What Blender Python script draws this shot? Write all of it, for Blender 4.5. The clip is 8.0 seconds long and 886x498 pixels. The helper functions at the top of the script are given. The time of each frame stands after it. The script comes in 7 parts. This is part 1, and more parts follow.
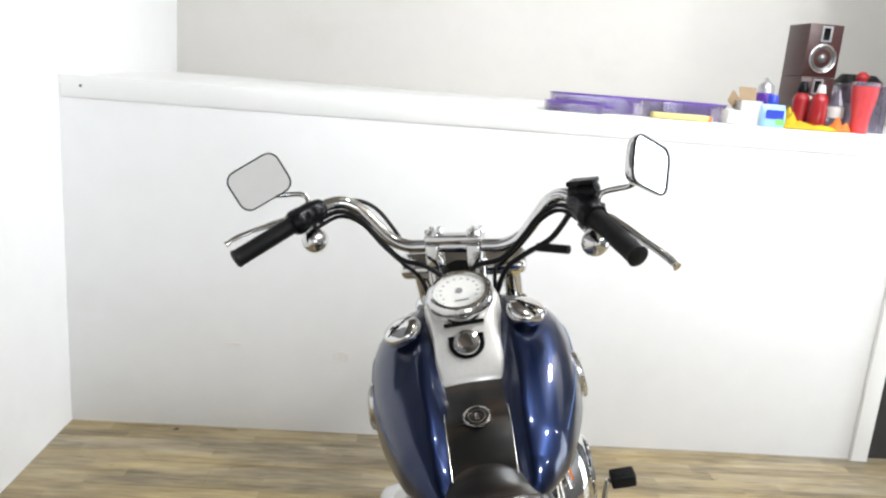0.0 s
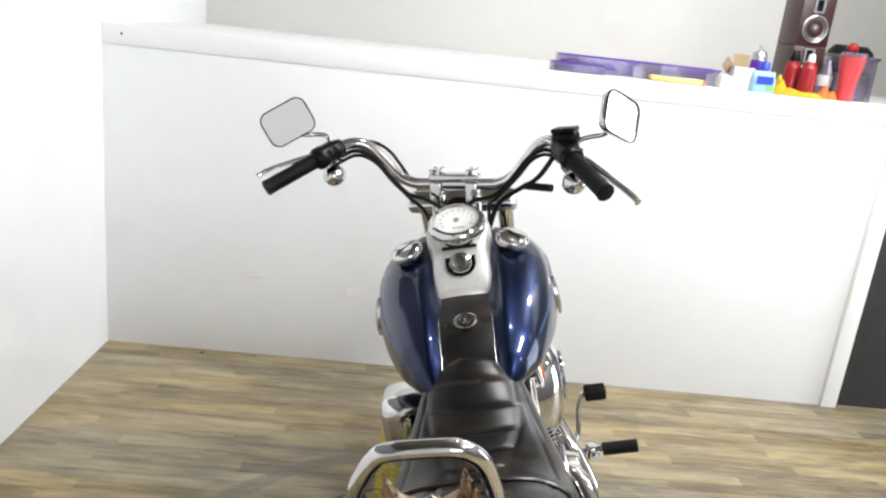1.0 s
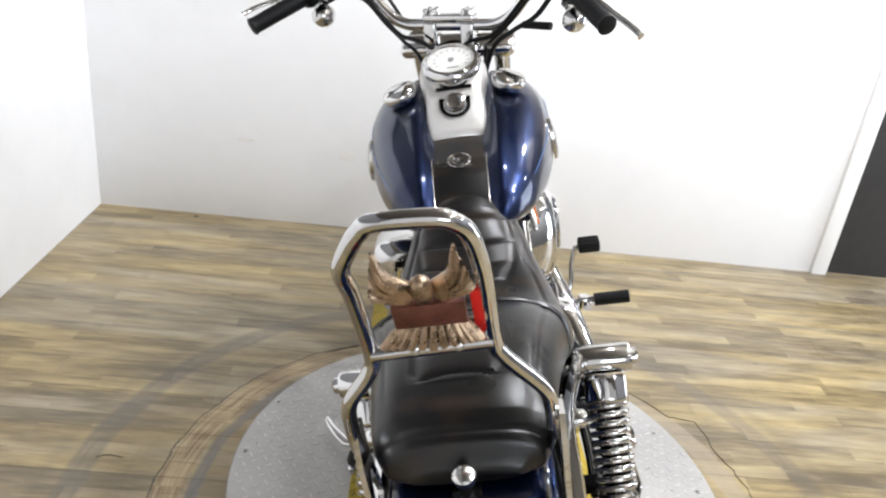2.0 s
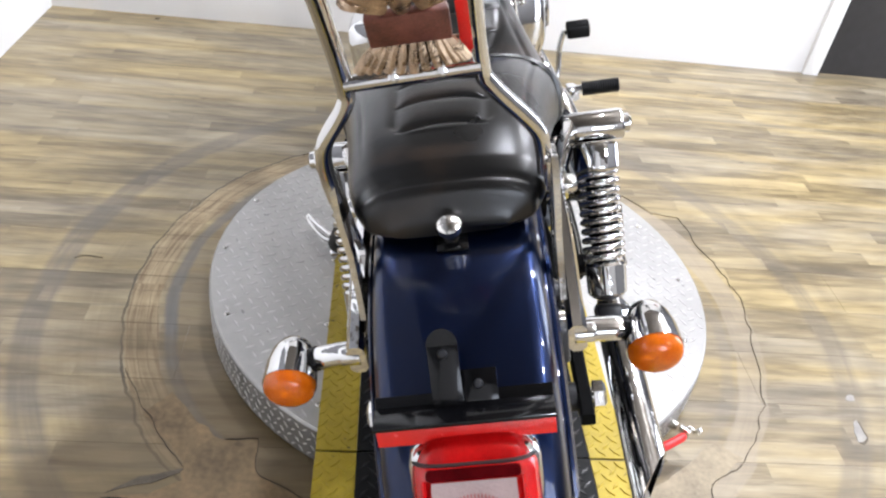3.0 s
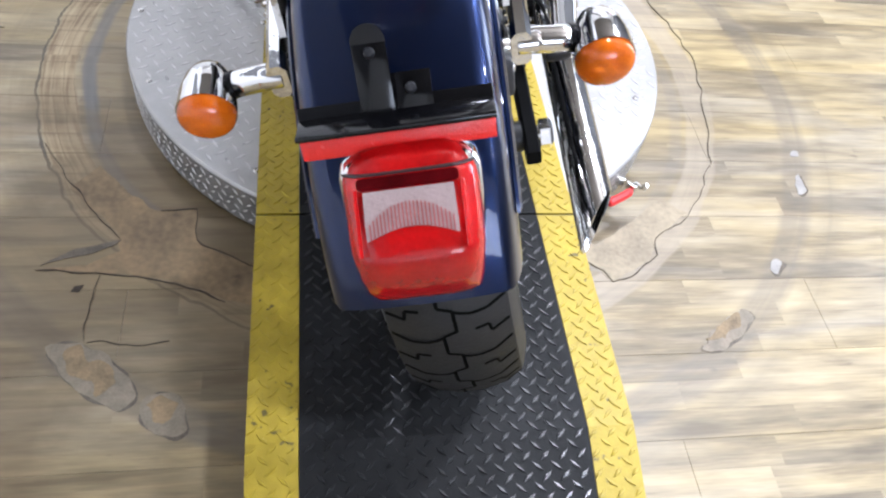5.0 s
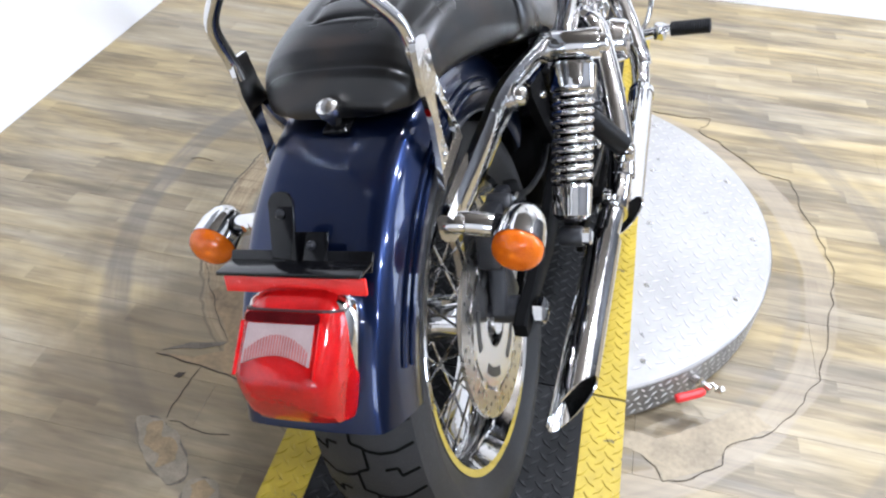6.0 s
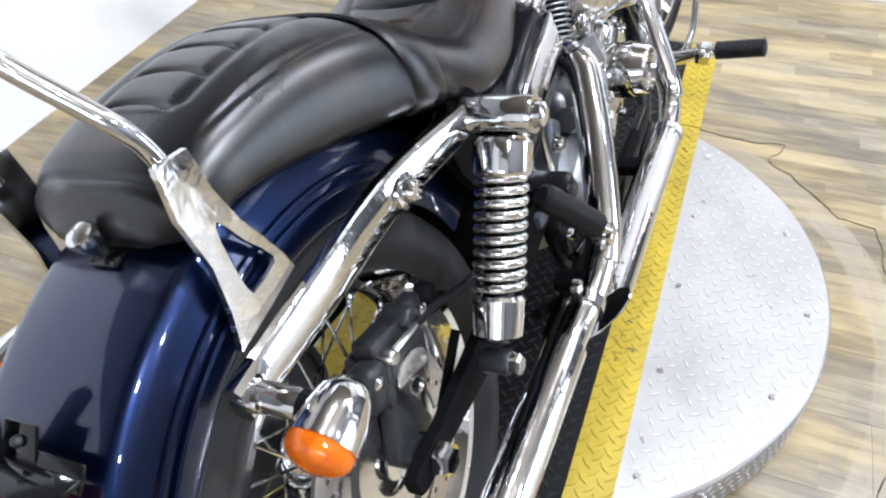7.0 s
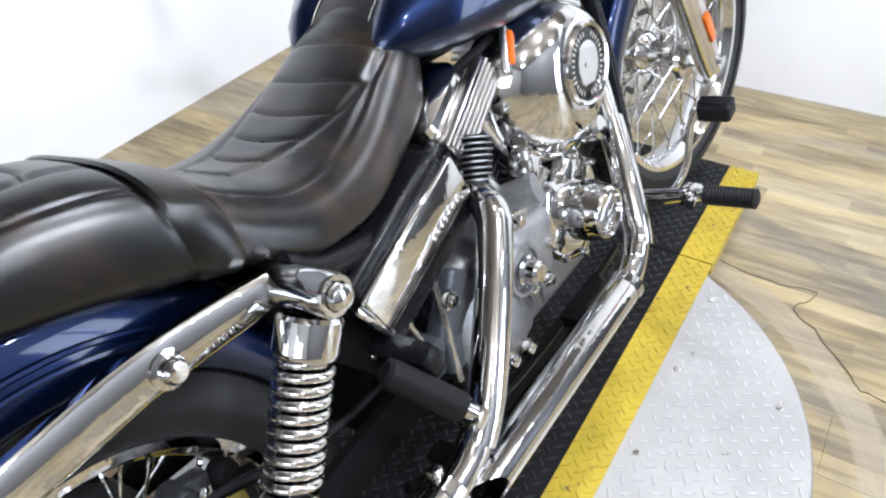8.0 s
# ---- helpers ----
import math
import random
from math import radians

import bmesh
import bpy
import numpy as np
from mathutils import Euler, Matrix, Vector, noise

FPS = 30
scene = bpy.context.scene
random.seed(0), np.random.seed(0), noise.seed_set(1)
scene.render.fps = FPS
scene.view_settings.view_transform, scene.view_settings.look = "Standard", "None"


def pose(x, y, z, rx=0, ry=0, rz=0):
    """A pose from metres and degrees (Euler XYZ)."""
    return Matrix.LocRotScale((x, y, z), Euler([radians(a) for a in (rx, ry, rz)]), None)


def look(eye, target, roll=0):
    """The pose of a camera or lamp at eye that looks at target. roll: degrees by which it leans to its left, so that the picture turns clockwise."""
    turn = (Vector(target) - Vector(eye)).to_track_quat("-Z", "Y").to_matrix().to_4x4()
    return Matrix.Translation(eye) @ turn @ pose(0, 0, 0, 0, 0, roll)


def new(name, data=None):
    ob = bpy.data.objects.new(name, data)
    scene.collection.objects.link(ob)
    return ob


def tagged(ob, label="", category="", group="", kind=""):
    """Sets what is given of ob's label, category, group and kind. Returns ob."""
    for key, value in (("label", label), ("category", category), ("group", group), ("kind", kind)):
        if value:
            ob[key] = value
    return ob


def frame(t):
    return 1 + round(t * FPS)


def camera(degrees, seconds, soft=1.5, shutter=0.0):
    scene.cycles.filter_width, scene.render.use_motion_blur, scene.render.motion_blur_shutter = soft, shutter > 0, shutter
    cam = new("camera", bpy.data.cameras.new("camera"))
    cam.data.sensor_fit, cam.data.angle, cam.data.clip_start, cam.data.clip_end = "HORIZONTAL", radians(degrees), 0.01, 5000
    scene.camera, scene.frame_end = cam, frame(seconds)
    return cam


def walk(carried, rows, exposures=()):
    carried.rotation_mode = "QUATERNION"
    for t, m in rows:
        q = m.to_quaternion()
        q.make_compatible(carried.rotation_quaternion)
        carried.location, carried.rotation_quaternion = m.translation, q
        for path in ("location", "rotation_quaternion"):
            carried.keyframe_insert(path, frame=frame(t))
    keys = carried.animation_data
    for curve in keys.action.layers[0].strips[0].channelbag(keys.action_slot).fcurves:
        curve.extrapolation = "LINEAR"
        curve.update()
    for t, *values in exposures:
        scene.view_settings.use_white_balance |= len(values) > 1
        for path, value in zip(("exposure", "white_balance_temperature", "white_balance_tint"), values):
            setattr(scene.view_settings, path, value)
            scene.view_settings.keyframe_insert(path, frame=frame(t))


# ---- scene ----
cam = camera(61.0, 8.0, 2.3)
PATH = [
    (0, (-0.255, -0.438, 1.336), (-0.14, 1.505, 0.876), 4.5),
    (0.5, (-0.262, -0.635, 1.351), (-0.181, 1.299, 0.851), 5.5),
    (1, (-0.235, -0.673, 1.339), (-0.148, 1.244, 0.777), 6.3),
    (1.2, (-0.226, -0.679, 1.309), (-0.118, 1.231, 0.725), 7.2),
    (2.3, (-0.216, -0.673, 1.229), (-0.077, 1.072, 0.261), 7.0),
    (2.5, (-0.212, -0.666, 1.203), (-0.054, 1.031, 0.156), 7.2),
    (3, (-0.209, -0.664, 1.153), (0.0, 0.905, -0.069), 8.1),
    (3.5, (-0.206, -0.662, 1.106), (0.082, 0.754, -0.277), 10.5),
    (4, (-0.206, -0.666, 1.063), (0.136, 0.608, -0.44), 12.8),
    (4.2, (-0.207, -0.671, 1.053), (0.156, 0.57, -0.473), 13.4),
    (5.3, (-0.145, -0.69, 1.07), (0.161, 0.502, -0.506), 10.5),
    (5.5, (-0.057, -0.72, 1.098), (0.101, 0.6, -0.396), 4.4),
    (5.6, (0.0, -0.726, 1.107), (0.086, 0.686, -0.306), 4.4),
    (5.8, (0.081, -0.753, 1.153), (-0.028, 0.711, -0.206), 2.9),
    (6, (0.116, -0.723, 1.151), (-0.19, 0.733, -0.186), 2.1),
    (6.5, (0.191, -0.56, 1.128), (-0.183, 0.839, -0.251), 3.7),
    (7, (0.272, -0.392, 1.117), (-0.299, 0.932, -0.269), -3.4),
    (7.5, (0.401, -0.205, 1.11), (-0.402, 1.025, -0.247), -0.9),
    (8, (0.452, -0.129, 1.127), (-0.408, 1.159, -0.139), -3.3),
]
walk(cam, [(t, look(eye, target, roll)) for t, eye, target, roll in PATH],
     exposures=((0, 0.2, 6550, 10), (1.2, 0.22, 6550, 11), (2.5, 0.55, 6380, 14), (4.2, 0.89, 5980, 17), (5.5, 0.86, 5850, 15), (6.5, 0.76, 5900, 14), (8, 0.64, 6020, 13)))

# ---- light ----
world = bpy.data.worlds.new("world")
scene.world = world
world.use_nodes = True
world.node_tree.nodes["Background"].inputs[0].default_value = (0.9, 0.95, 1.0, 1)
world.node_tree.nodes["Background"].inputs[1].default_value = 0.05


def ceiling_lamp(x, y, power):
    """A bare round bulb under the ceiling."""
    d = bpy.data.lights.new("lamp", "POINT")
    d.shadow_soft_size, d.energy, d.color = 0.07, power, (0.93, 0.97, 1.0)
    ob = new("lamp", d)
    ob.location = (x, y, 2.78)
    return ob


for lx, ly, lp in ((1.5, -1.1, 84), (1.3, 0.5, 112), (2.5, -0.3, 70), (0.2, 0.9, 58), (1.35, 1.9, 60), (2.6, 1.1, 34), (2.4, -2.2, 40)):
    ceiling_lamp(lx, ly, lp)


# ---- materials ----
def nd(nt, kind, props=(), **ins):
    n = nt.nodes.new(kind)
    for k, v in props:
        if k == "operation":
            n.operation = v
        elif k == "data_type":
            n.data_type = v
        elif k == "blend_type":
            n.blend_type = v
    for k, v in ins.items():
        key = int(k[1:]) if k[0] == "i" and k[1:].isdigit() else k.replace("_", " ")
        s = n.inputs[key]
        if isinstance(v, bpy.types.NodeSocket):
            nt.links.new(v, s)
        else:
            s.default_value = v
    return n


def mth(nt, op, a, b=0.0, c=0.0):
    return nd(nt, "ShaderNodeMath", (("operation", op),), i0=a, i1=b, i2=c).outputs[0]


def ramp(nt, fac, stops):
    n = nt.nodes.new("ShaderNodeValToRGB")
    nt.links.new(fac, n.inputs[0])
    el = n.color_ramp.elements
    while len(el) < len(stops):
        el.new(0.5)
    for e, (p, c) in zip(el, stops):
        e.position = p
        e.color = (*c, 1) if len(c) == 3 else c
    return n.outputs[0]


def mixc(nt, fac, a, b, how="MIX"):
    n = nt.nodes.new("ShaderNodeMix")
    n.data_type, n.blend_type = "RGBA", how
    for s, v in ((n.inputs[0], fac), (n.inputs[6], a), (n.inputs[7], b)):
        if isinstance(v, bpy.types.NodeSocket):
            nt.links.new(v, s)
        else:
            s.default_value = v if isinstance(v, float) else (*v, 1)
    return n.outputs[2]


def mat(name, col, rough=0.5, metal=0.0, var=0.15, scale=12.0, bump=0.0, bscale=300.0, coat=0.0, rvar=0.08, trans=0.0, ior=1.5, stretch=None, spec=0.5):
    m = bpy.data.materials.new(name)
    m.use_nodes = True
    nt = m.node_tree
    p = nt.nodes["Principled BSDF"]
    tc = nt.nodes.new("ShaderNodeTexCoord").outputs["Object"]
    if stretch:
        mp = nd(nt, "ShaderNodeMapping", Vector=tc)
        mp.inputs["Scale"].default_value = stretch
        tc = mp.outputs[0]
    n1 = nd(nt, "ShaderNodeTexNoise", Vector=tc, Scale=scale, Detail=4.0).outputs[0]
    n2 = nd(nt, "ShaderNodeTexNoise", Vector=tc, Scale=scale * 9, Detail=3.0).outputs[0]
    s = mth(nt, "ADD", mth(nt, "MULTIPLY", n1, 0.65), mth(nt, "MULTIPLY", n2, 0.35))
    lo = tuple(c * (1 - var) for c in col)
    hi = tuple(min(1, c * (1 + var)) for c in col)
    nt.links.new(ramp(nt, s, ((0.3, lo), (0.7, hi))), p.inputs["Base Color"])
    r = mth(nt, "ADD", mth(nt, "MULTIPLY", mth(nt, "SUBTRACT", n1, 0.5), rvar * 2), rough)
    nt.links.new(mth(nt, "MAXIMUM", r, 0.02), p.inputs["Roughness"])
    p.inputs["Metallic"].default_value = metal
    p.inputs["Coat Weight"].default_value = coat
    p.inputs["Coat Roughness"].default_value = 0.04
    p.inputs["Transmission Weight"].default_value = trans
    p.inputs["IOR"].default_value = ior
    p.inputs["Specular IOR Level"].default_value = spec
    if bump:
        nb = nd(nt, "ShaderNodeTexNoise", Vector=tc, Scale=bscale, Detail=3.0).outputs[0]
        b = nd(nt, "ShaderNodeBump", Strength=bump, Distance=0.002, Height=nb)
        nt.links.new(b.outputs[0], p.inputs["Normal"])
    return m


CHROME = mat("chrome", (0.64, 0.635, 0.63), 0.06, 1.0, 0.05, 14, 0.4, 28, rvar=0.04)
CHROME_DULL = mat("satin_chrome", (0.66, 0.64, 0.61), 0.22, 1.0, 0.1, 20, rvar=0.08)
ALLOY = mat("cast_alloy", (0.3, 0.3, 0.305), 0.42, 0.9, 0.3, 16, 0.25, 500)
SLATE = mat("blue_grey_casting", (0.075, 0.082, 0.095), 0.45, 0.5, 0.35, 20, 0.3, 400)
ALLOY_DARK = mat("dark_alloy", (0.014, 0.0145, 0.017), 0.4, 0.2, 0.2, 25, 0.3, 400)
BLUE = mat("navy_paint", (0.0044, 0.0122, 0.047), 0.31, 0.92, 0.06, 6, coat=0.7, rvar=0.02)
LEATHER = mat("black_leather", (0.002, 0.0019, 0.0018), 0.29, 0.0, 0.25, 9, 0.08, 900, rvar=0.05, spec=0.55)
RUBBER = mat("black_rubber", (0.006, 0.006, 0.0065), 0.5, 0.0, 0.25, 30, 0.2, 600, spec=0.16)
PLASTIC = mat("black_plastic", (0.005, 0.005, 0.006), 0.26, 0.0, 0.2, 30, 0.08, 500, spec=0.16)
MATTE = mat("matt_black_steel", (0.003, 0.003, 0.0032), 0.7, 0.0, 0.3, 30, 0.1, 300, spec=0.06)
GLOSSBLACK = mat("gloss_black_paint", (0.0025, 0.0025, 0.003), 0.12, 0.0, 0.2, 10, rvar=0.04, spec=0.3)
TYRE = mat("tyre_rubber", (0.015, 0.015, 0.0155), 0.55, 0.0, 0.25, 14, 0.3, 350, spec=0.3)
GROOVE = mat("tyre_groove", (0.003, 0.003, 0.003), 0.9, 0.0, 0.1, 14, spec=0.05)
AMBER = mat("amber_lens", (1.0, 0.165, 0.003), 0.06, 0.0, 0.35, 60, 0.35, 90, trans=0.4)
REDLENS = mat("red_lens", (0.82, 0.009, 0.009), 0.04, 0.0, 0.3, 34, 0.2, 75, trans=0.6)
REDDARK = mat("dark_red_lens", (0.05, 0.0012, 0.002), 0.15, 0.0, 0.4, 60, 0.2, 90, spec=0.15)
LIGHTBLUE = mat("pale_blue_streak", (0.12, 0.22, 0.5), 0.25, 0.2, 0.05, 10)
SATIN = mat("satin_plated_steel", (0.74, 0.72, 0.69), 0.3, 0.5, 0.08, 18, rvar=0.05)
REDPLASTIC = mat("red_reflector", (0.62, 0.014, 0.01), 0.25, 0.0, 0.1, 60, 0.3, 500)
RIB = mat("lens_rib_red", (0.3, 0.09, 0.085), 0.2, 0.0, 0.3, 60)
CLEARLENS = mat("frosted_lens", (0.3, 0.225, 0.215), 0.16, 0.0, 0.1, 60, 0.3, 300)
DIAL = mat("dial_face", (0.68, 0.67, 0.63), 0.4, 0.0, 0.04, 40)
GREYINK = mat("grey_ink", (0.22, 0.22, 0.22), 0.5)
INK = mat("black_ink", (0.02, 0.02, 0.02), 0.5)
BRONZE = mat("aged_bronze", (0.34, 0.245, 0.165), 0.28, 0.9, 0.6, 70, 0.4, 300)
PLAQUE = mat("red_brown_enamel", (0.12, 0.04, 0.027), 0.35, 0.2, 0.55, 70, 0.3, 300)
MIRROR = mat("mirror_glass", (0.9, 0.9, 0.9), 0.02, 1.0, 0.01, 5, rvar=0.0)
STEEL_DISC = mat("brake_steel", (0.5, 0.48, 0.45), 0.28, 1.0, 0.1, 40, rvar=0.06)
REDGRIP = mat("red_vinyl", (0.75, 0.03, 0.03), 0.4)
YELLOW = mat("yellow_rubber", (0.4, 0.292, 0.02), 0.5, 0.0, 0.2, 9, 0.25, 300)
# lighter than the mat, so the bars' gloss is partly painted in
DECKBAR = mat("bright_tread_bar", (0.02, 0.0205, 0.021), 0.3, 0.0, 0.3, 30)
DECK = mat("black_tread_mat", (0.007, 0.0072, 0.0076), 0.5, 0.0, 0.3, 6, 0.25, 300, spec=0.16)
DUSTY = mat("dusty_tread_mat", (0.011, 0.0112, 0.0115), 0.55, 0.0, 0.4, 5, 0.25, 300, spec=0.18)
PLATE = mat("diamond_plate", (0.43, 0.42, 0.405), 0.38, 0.5, 0.14, 5, 0.12, 250, rvar=0.12)
# the plate's own metal, coloured darker for the rim's shaded side
PLATE_SHADED = mat("shaded_rim_plate", (0.24, 0.235, 0.225), 0.42, 0.6, 0.3, 9, 0.2, 200)
# raised bars brighter than the plate: their glints are put into the colour
PLATEBAR = mat("bright_bar_plate", (0.56, 0.55, 0.54), 0.3, 0.5, 0.1, 30, 0.05, 250)
WORN_TAN = mat("worn_tan_backing", (0.205, 0.138, 0.068), 0.55, 0.0, 0.6, 9, 0.4, 120)
WORN_PALE = mat("worn_pale_backing", (0.29, 0.235, 0.155), 0.55, 0.0, 0.4, 11, 0.4, 120)
FILLER = mat("pale_floor_filler", (0.205, 0.17, 0.122), 0.6, 0.0, 0.35, 30, 0.4, 160)
OCHRE = mat("ochre_floor_filler", (0.215, 0.152, 0.08), 0.65, 0.0, 0.5, 26, 0.4, 160)
GREYFILL = mat("grey_floor_filler", (0.3, 0.28, 0.255), 0.6, 0.0, 0.25, 40, 0.3, 200)
SCUFF = mat("wall_scuff", (0.72, 0.7, 0.665), 0.8, 0.0, 0.1, 60)
CRACK = mat("dark_split_vinyl", (0.055, 0.045, 0.036), 0.8, 0.0, 0.5, 60, spec=0.1)
TORN = mat("torn_grey_backing", (0.115, 0.095, 0.07), 0.8, 0.0, 0.5, 40, 0.3, 200)
DARKGREY = mat("dark_door_paint", (0.035, 0.035, 0.038), 0.45, 0.0, 0.25, 3, 0.1, 80)


def specks(m, scale, lo, hi, colour):
    """Small scuffs and specks over a material's own colour."""
    nt = m.node_tree
    p = nt.nodes["Principled BSDF"]
    src = p.inputs["Base Color"].links[0].from_socket
    pos = nt.nodes.new("ShaderNodeNewGeometry").outputs["Position"]
    a = nd(nt, "ShaderNodeTexNoise", Vector=pos, Scale=scale, Detail=3.0).outputs[0]
    b = nd(nt, "ShaderNodeTexNoise", Vector=pos, Scale=scale * 0.09, Detail=2.0).outputs[0]
    spot = ramp(nt, mth(nt, "ADD", mth(nt, "MULTIPLY", a, 0.7), mth(nt, "MULTIPLY", b, 0.3)), ((lo, (0, 0, 0)), (hi, (1, 1, 1))))
    nt.links.new(mixc(nt, mth(nt, "MULTIPLY", spot, 0.85), src, colour), p.inputs["Base Color"])


def wear(m, scale, lo, hi, share, colour):
    """Soft worn patches over a material's own colour."""
    nt = m.node_tree
    p = nt.nodes["Principled BSDF"]
    src = p.inputs["Base Color"].links[0].from_socket
    tc = nt.nodes.new("ShaderNodeTexCoord").outputs["Object"]
    mp = nd(nt, "ShaderNodeMapping", Vector=tc)
    mp.inputs["Scale"].default_value = (1.0, 2.2, 1.0)
    a = nd(nt, "ShaderNodeTexNoise", Vector=mp.outputs[0], Scale=scale, Detail=5.0, Distortion=0.4).outputs[0]
    spot = ramp(nt, a, ((lo, (0, 0, 0)), (hi, (1, 1, 1))))
    nt.links.new(mixc(nt, mth(nt, "MULTIPLY", spot, share), src, colour), p.inputs["Base Color"])


wear(LEATHER, 9.0, 0.5, 0.7, 0.8, (0.03, 0.018, 0.011))
specks(YELLOW, 75.0, 0.63, 0.66, (0.05, 0.04, 0.02))


def wall_paint(name, col, dirt):
    m = mat(name, col, 0.75, 0.0, 0.03, 1.3, 0.06, 90, rvar=0.05)
    nt = m.node_tree
    p = nt.nodes["Principled BSDF"]
    src = p.inputs["Base Color"].links[0].from_socket
    g = nd(nt, "ShaderNodeTexNoise", Scale=2.1, Detail=6.0).outputs[0]
    tc = nt.nodes.new("ShaderNodeNewGeometry").outputs["Position"]
    nt.links.new(tc, g.node.inputs["Vector"])
    spot = ramp(nt, g, ((0.62, (0, 0, 0)), (0.78, (1, 1, 1))))
    nt.links.new(mixc(nt, mth(nt, "MULTIPLY", spot, 0.5), src, dirt), p.inputs["Base Color"])
    return m


WALL = wall_paint("white_wall_paint", (0.8, 0.8, 0.8), (0.7, 0.69, 0.66))
WALL2 = wall_paint("grey_white_wall_paint", (0.6, 0.58, 0.55), (0.52, 0.475, 0.41))
# unseen south wall: greyed only to dim what the bike reflects
DIMWALL = wall_paint("dim_unseen_wall", (0.3, 0.295, 0.285), (0.25, 0.245, 0.235))
TRIM = wall_paint("white_trim_paint", (0.82, 0.82, 0.81), (0.7, 0.69, 0.67))
# ceiling out of view: kept this dark so upward reflections stay dark
CEIL = wall_paint("dark_ceiling_tone", (0.09, 0.077, 0.062), (0.07, 0.058, 0.046))
# for walls out of view: a dark tone that stands in for unlit surroundings
DARKWALL = wall_paint("dark_unseen_wall", (0.13, 0.13, 0.135), (0.1, 0.1, 0.1))


def floor_wood():
    """Vinyl printed with narrow tan and grey-brown strips; round the turntable the print is worn in rings."""
    m = bpy.data.materials.new("worn_vinyl_plank")
    m.use_nodes = True
    nt = m.node_tree
    p = nt.nodes["Principled BSDF"]
    pos = nt.nodes.new("ShaderNodeNewGeometry").outputs["Position"]
    sep = nd(nt, "ShaderNodeSeparateXYZ", Vector=pos)
    px, py = sep.outputs[0], sep.outputs[1]

    def white(x, y):
        return nd(nt, "ShaderNodeTexWhiteNoise", Vector=nd(nt, "ShaderNodeCombineXYZ", X=x, Y=y).outputs[0]).outputs[0]

    # strips three to a plank, each broken into blocks of its own tone
    strip = mth(nt, "DIVIDE", mth(nt, "ADD", py, 3.6), 0.152 / 3)
    row = mth(nt, "FLOOR", strip)
    shift = mth(nt, "MULTIPLY", white(row, 3.0), 5.0)
    block = mth(nt, "FLOOR", mth(nt, "DIVIDE", mth(nt, "ADD", px, shift), 0.44))
    tone = white(row, block)
    seam = mth(nt, "LESS_THAN", mth(nt, "ABSOLUTE", mth(nt, "SUBTRACT", mth(nt, "FRACT", strip), 0.5)), 0.46)

    def streak(sx, sy, scale, detail, dist):
        v = nd(nt, "ShaderNodeCombineXYZ", X=mth(nt, "ADD", mth(nt, "MULTIPLY", px, sx), mth(nt, "MULTIPLY", tone, 9.0)), Y=mth(nt, "MULTIPLY", py, sy), Z=mth(nt, "MULTIPLY", tone, 4.0))
        return nd(nt, "ShaderNodeTexNoise", Vector=v.outputs[0], Scale=scale, Detail=detail, Distortion=dist).outputs[0]

    grain = streak(4.6, 30.0, 1.6, 8.0, 0.3)
    fine = streak(10.0, 170.0, 1.5, 4.0, 0.0)
    mp = nd(nt, "ShaderNodeMapping", Vector=pos)
    mp.inputs["Scale"].default_value = (1.6, 10.5, 1)
    blot = nd(nt, "ShaderNodeTexNoise", Vector=mp.outputs[0], Scale=1.5, Detail=6.0, Distortion=0.5).outputs[0]
    g = mth(nt, "ADD", mth(nt, "ADD", mth(nt, "MULTIPLY", grain, 0.32), mth(nt, "MULTIPLY", blot, 0.38)), mth(nt, "ADD", mth(nt, "MULTIPLY", fine, 0.17), mth(nt, "MULTIPLY", tone, 0.13)))
    col = ramp(nt, g, ((0.36, (0.135, 0.107, 0.067)), (0.45, (0.222, 0.18, 0.113)), (0.53, (0.325, 0.266, 0.166)), (0.64, (0.44, 0.367, 0.234))))
    col = mixc(nt, mth(nt, "MULTIPLY", mth(nt, "SUBTRACT", 1.0, seam), 0.1), col, (0.09, 0.07, 0.045))
    grey = ramp(nt, nd(nt, "ShaderNodeTexNoise", Vector=mp.outputs[0], Scale=0.8, Detail=5.0, Distortion=0.8).outputs[1], ((0.4, (1.07, 1.0, 0.8)), (0.6, (0.87, 0.89, 0.99))))
    col = mixc(nt, 1.0, col, grey, "MULTIPLY")
    # knots and nicks
    mk = nd(nt, "ShaderNodeMapping", Vector=pos)
    mk.inputs["Scale"].default_value = (5.0, 12.0, 1)
    knot = ramp(nt, nd(nt, "ShaderNodeTexNoise", Vector=mk.outputs[0], Scale=2.3, Detail=2.0).outputs[0], ((0.72, (0, 0, 0)), (0.77, (1, 1, 1))))
    col = mixc(nt, mth(nt, "MULTIPLY", knot, 0.55), col, (0.085, 0.066, 0.045))
    # distance from the turntable's centre, roughened
    dx = mth(nt, "SUBTRACT", px, 0.005)
    dy = mth(nt, "SUBTRACT", py, 0.627)
    r0 = mth(nt, "SQRT", mth(nt, "ADD", mth(nt, "MULTIPLY", dx, dx), mth(nt, "MULTIPLY", dy, dy)))
    wob = nd(nt, "ShaderNodeTexNoise", Vector=pos, Scale=7.0, Detail=5.0).outputs[0]
    r = mth(nt, "ADD", r0, mth(nt, "MULTIPLY", mth(nt, "SUBTRACT", wob, 0.5), 0.03))
    slow = nd(nt, "ShaderNodeTexNoise", Vector=pos, Scale=1.6, Detail=2.0).outputs[0]
    jag = nd(nt, "ShaderNodeTexNoise", Vector=pos, Scale=26.0, Detail=4.0).outputs[0]
    east = mth(nt, "MINIMUM", mth(nt, "MAXIMUM", mth(nt, "ADD", mth(nt, "MULTIPLY", dx, 2.0), 0.3), 0.0), 1.0)
    west = mth(nt, "SUBTRACT", 1.0, east)

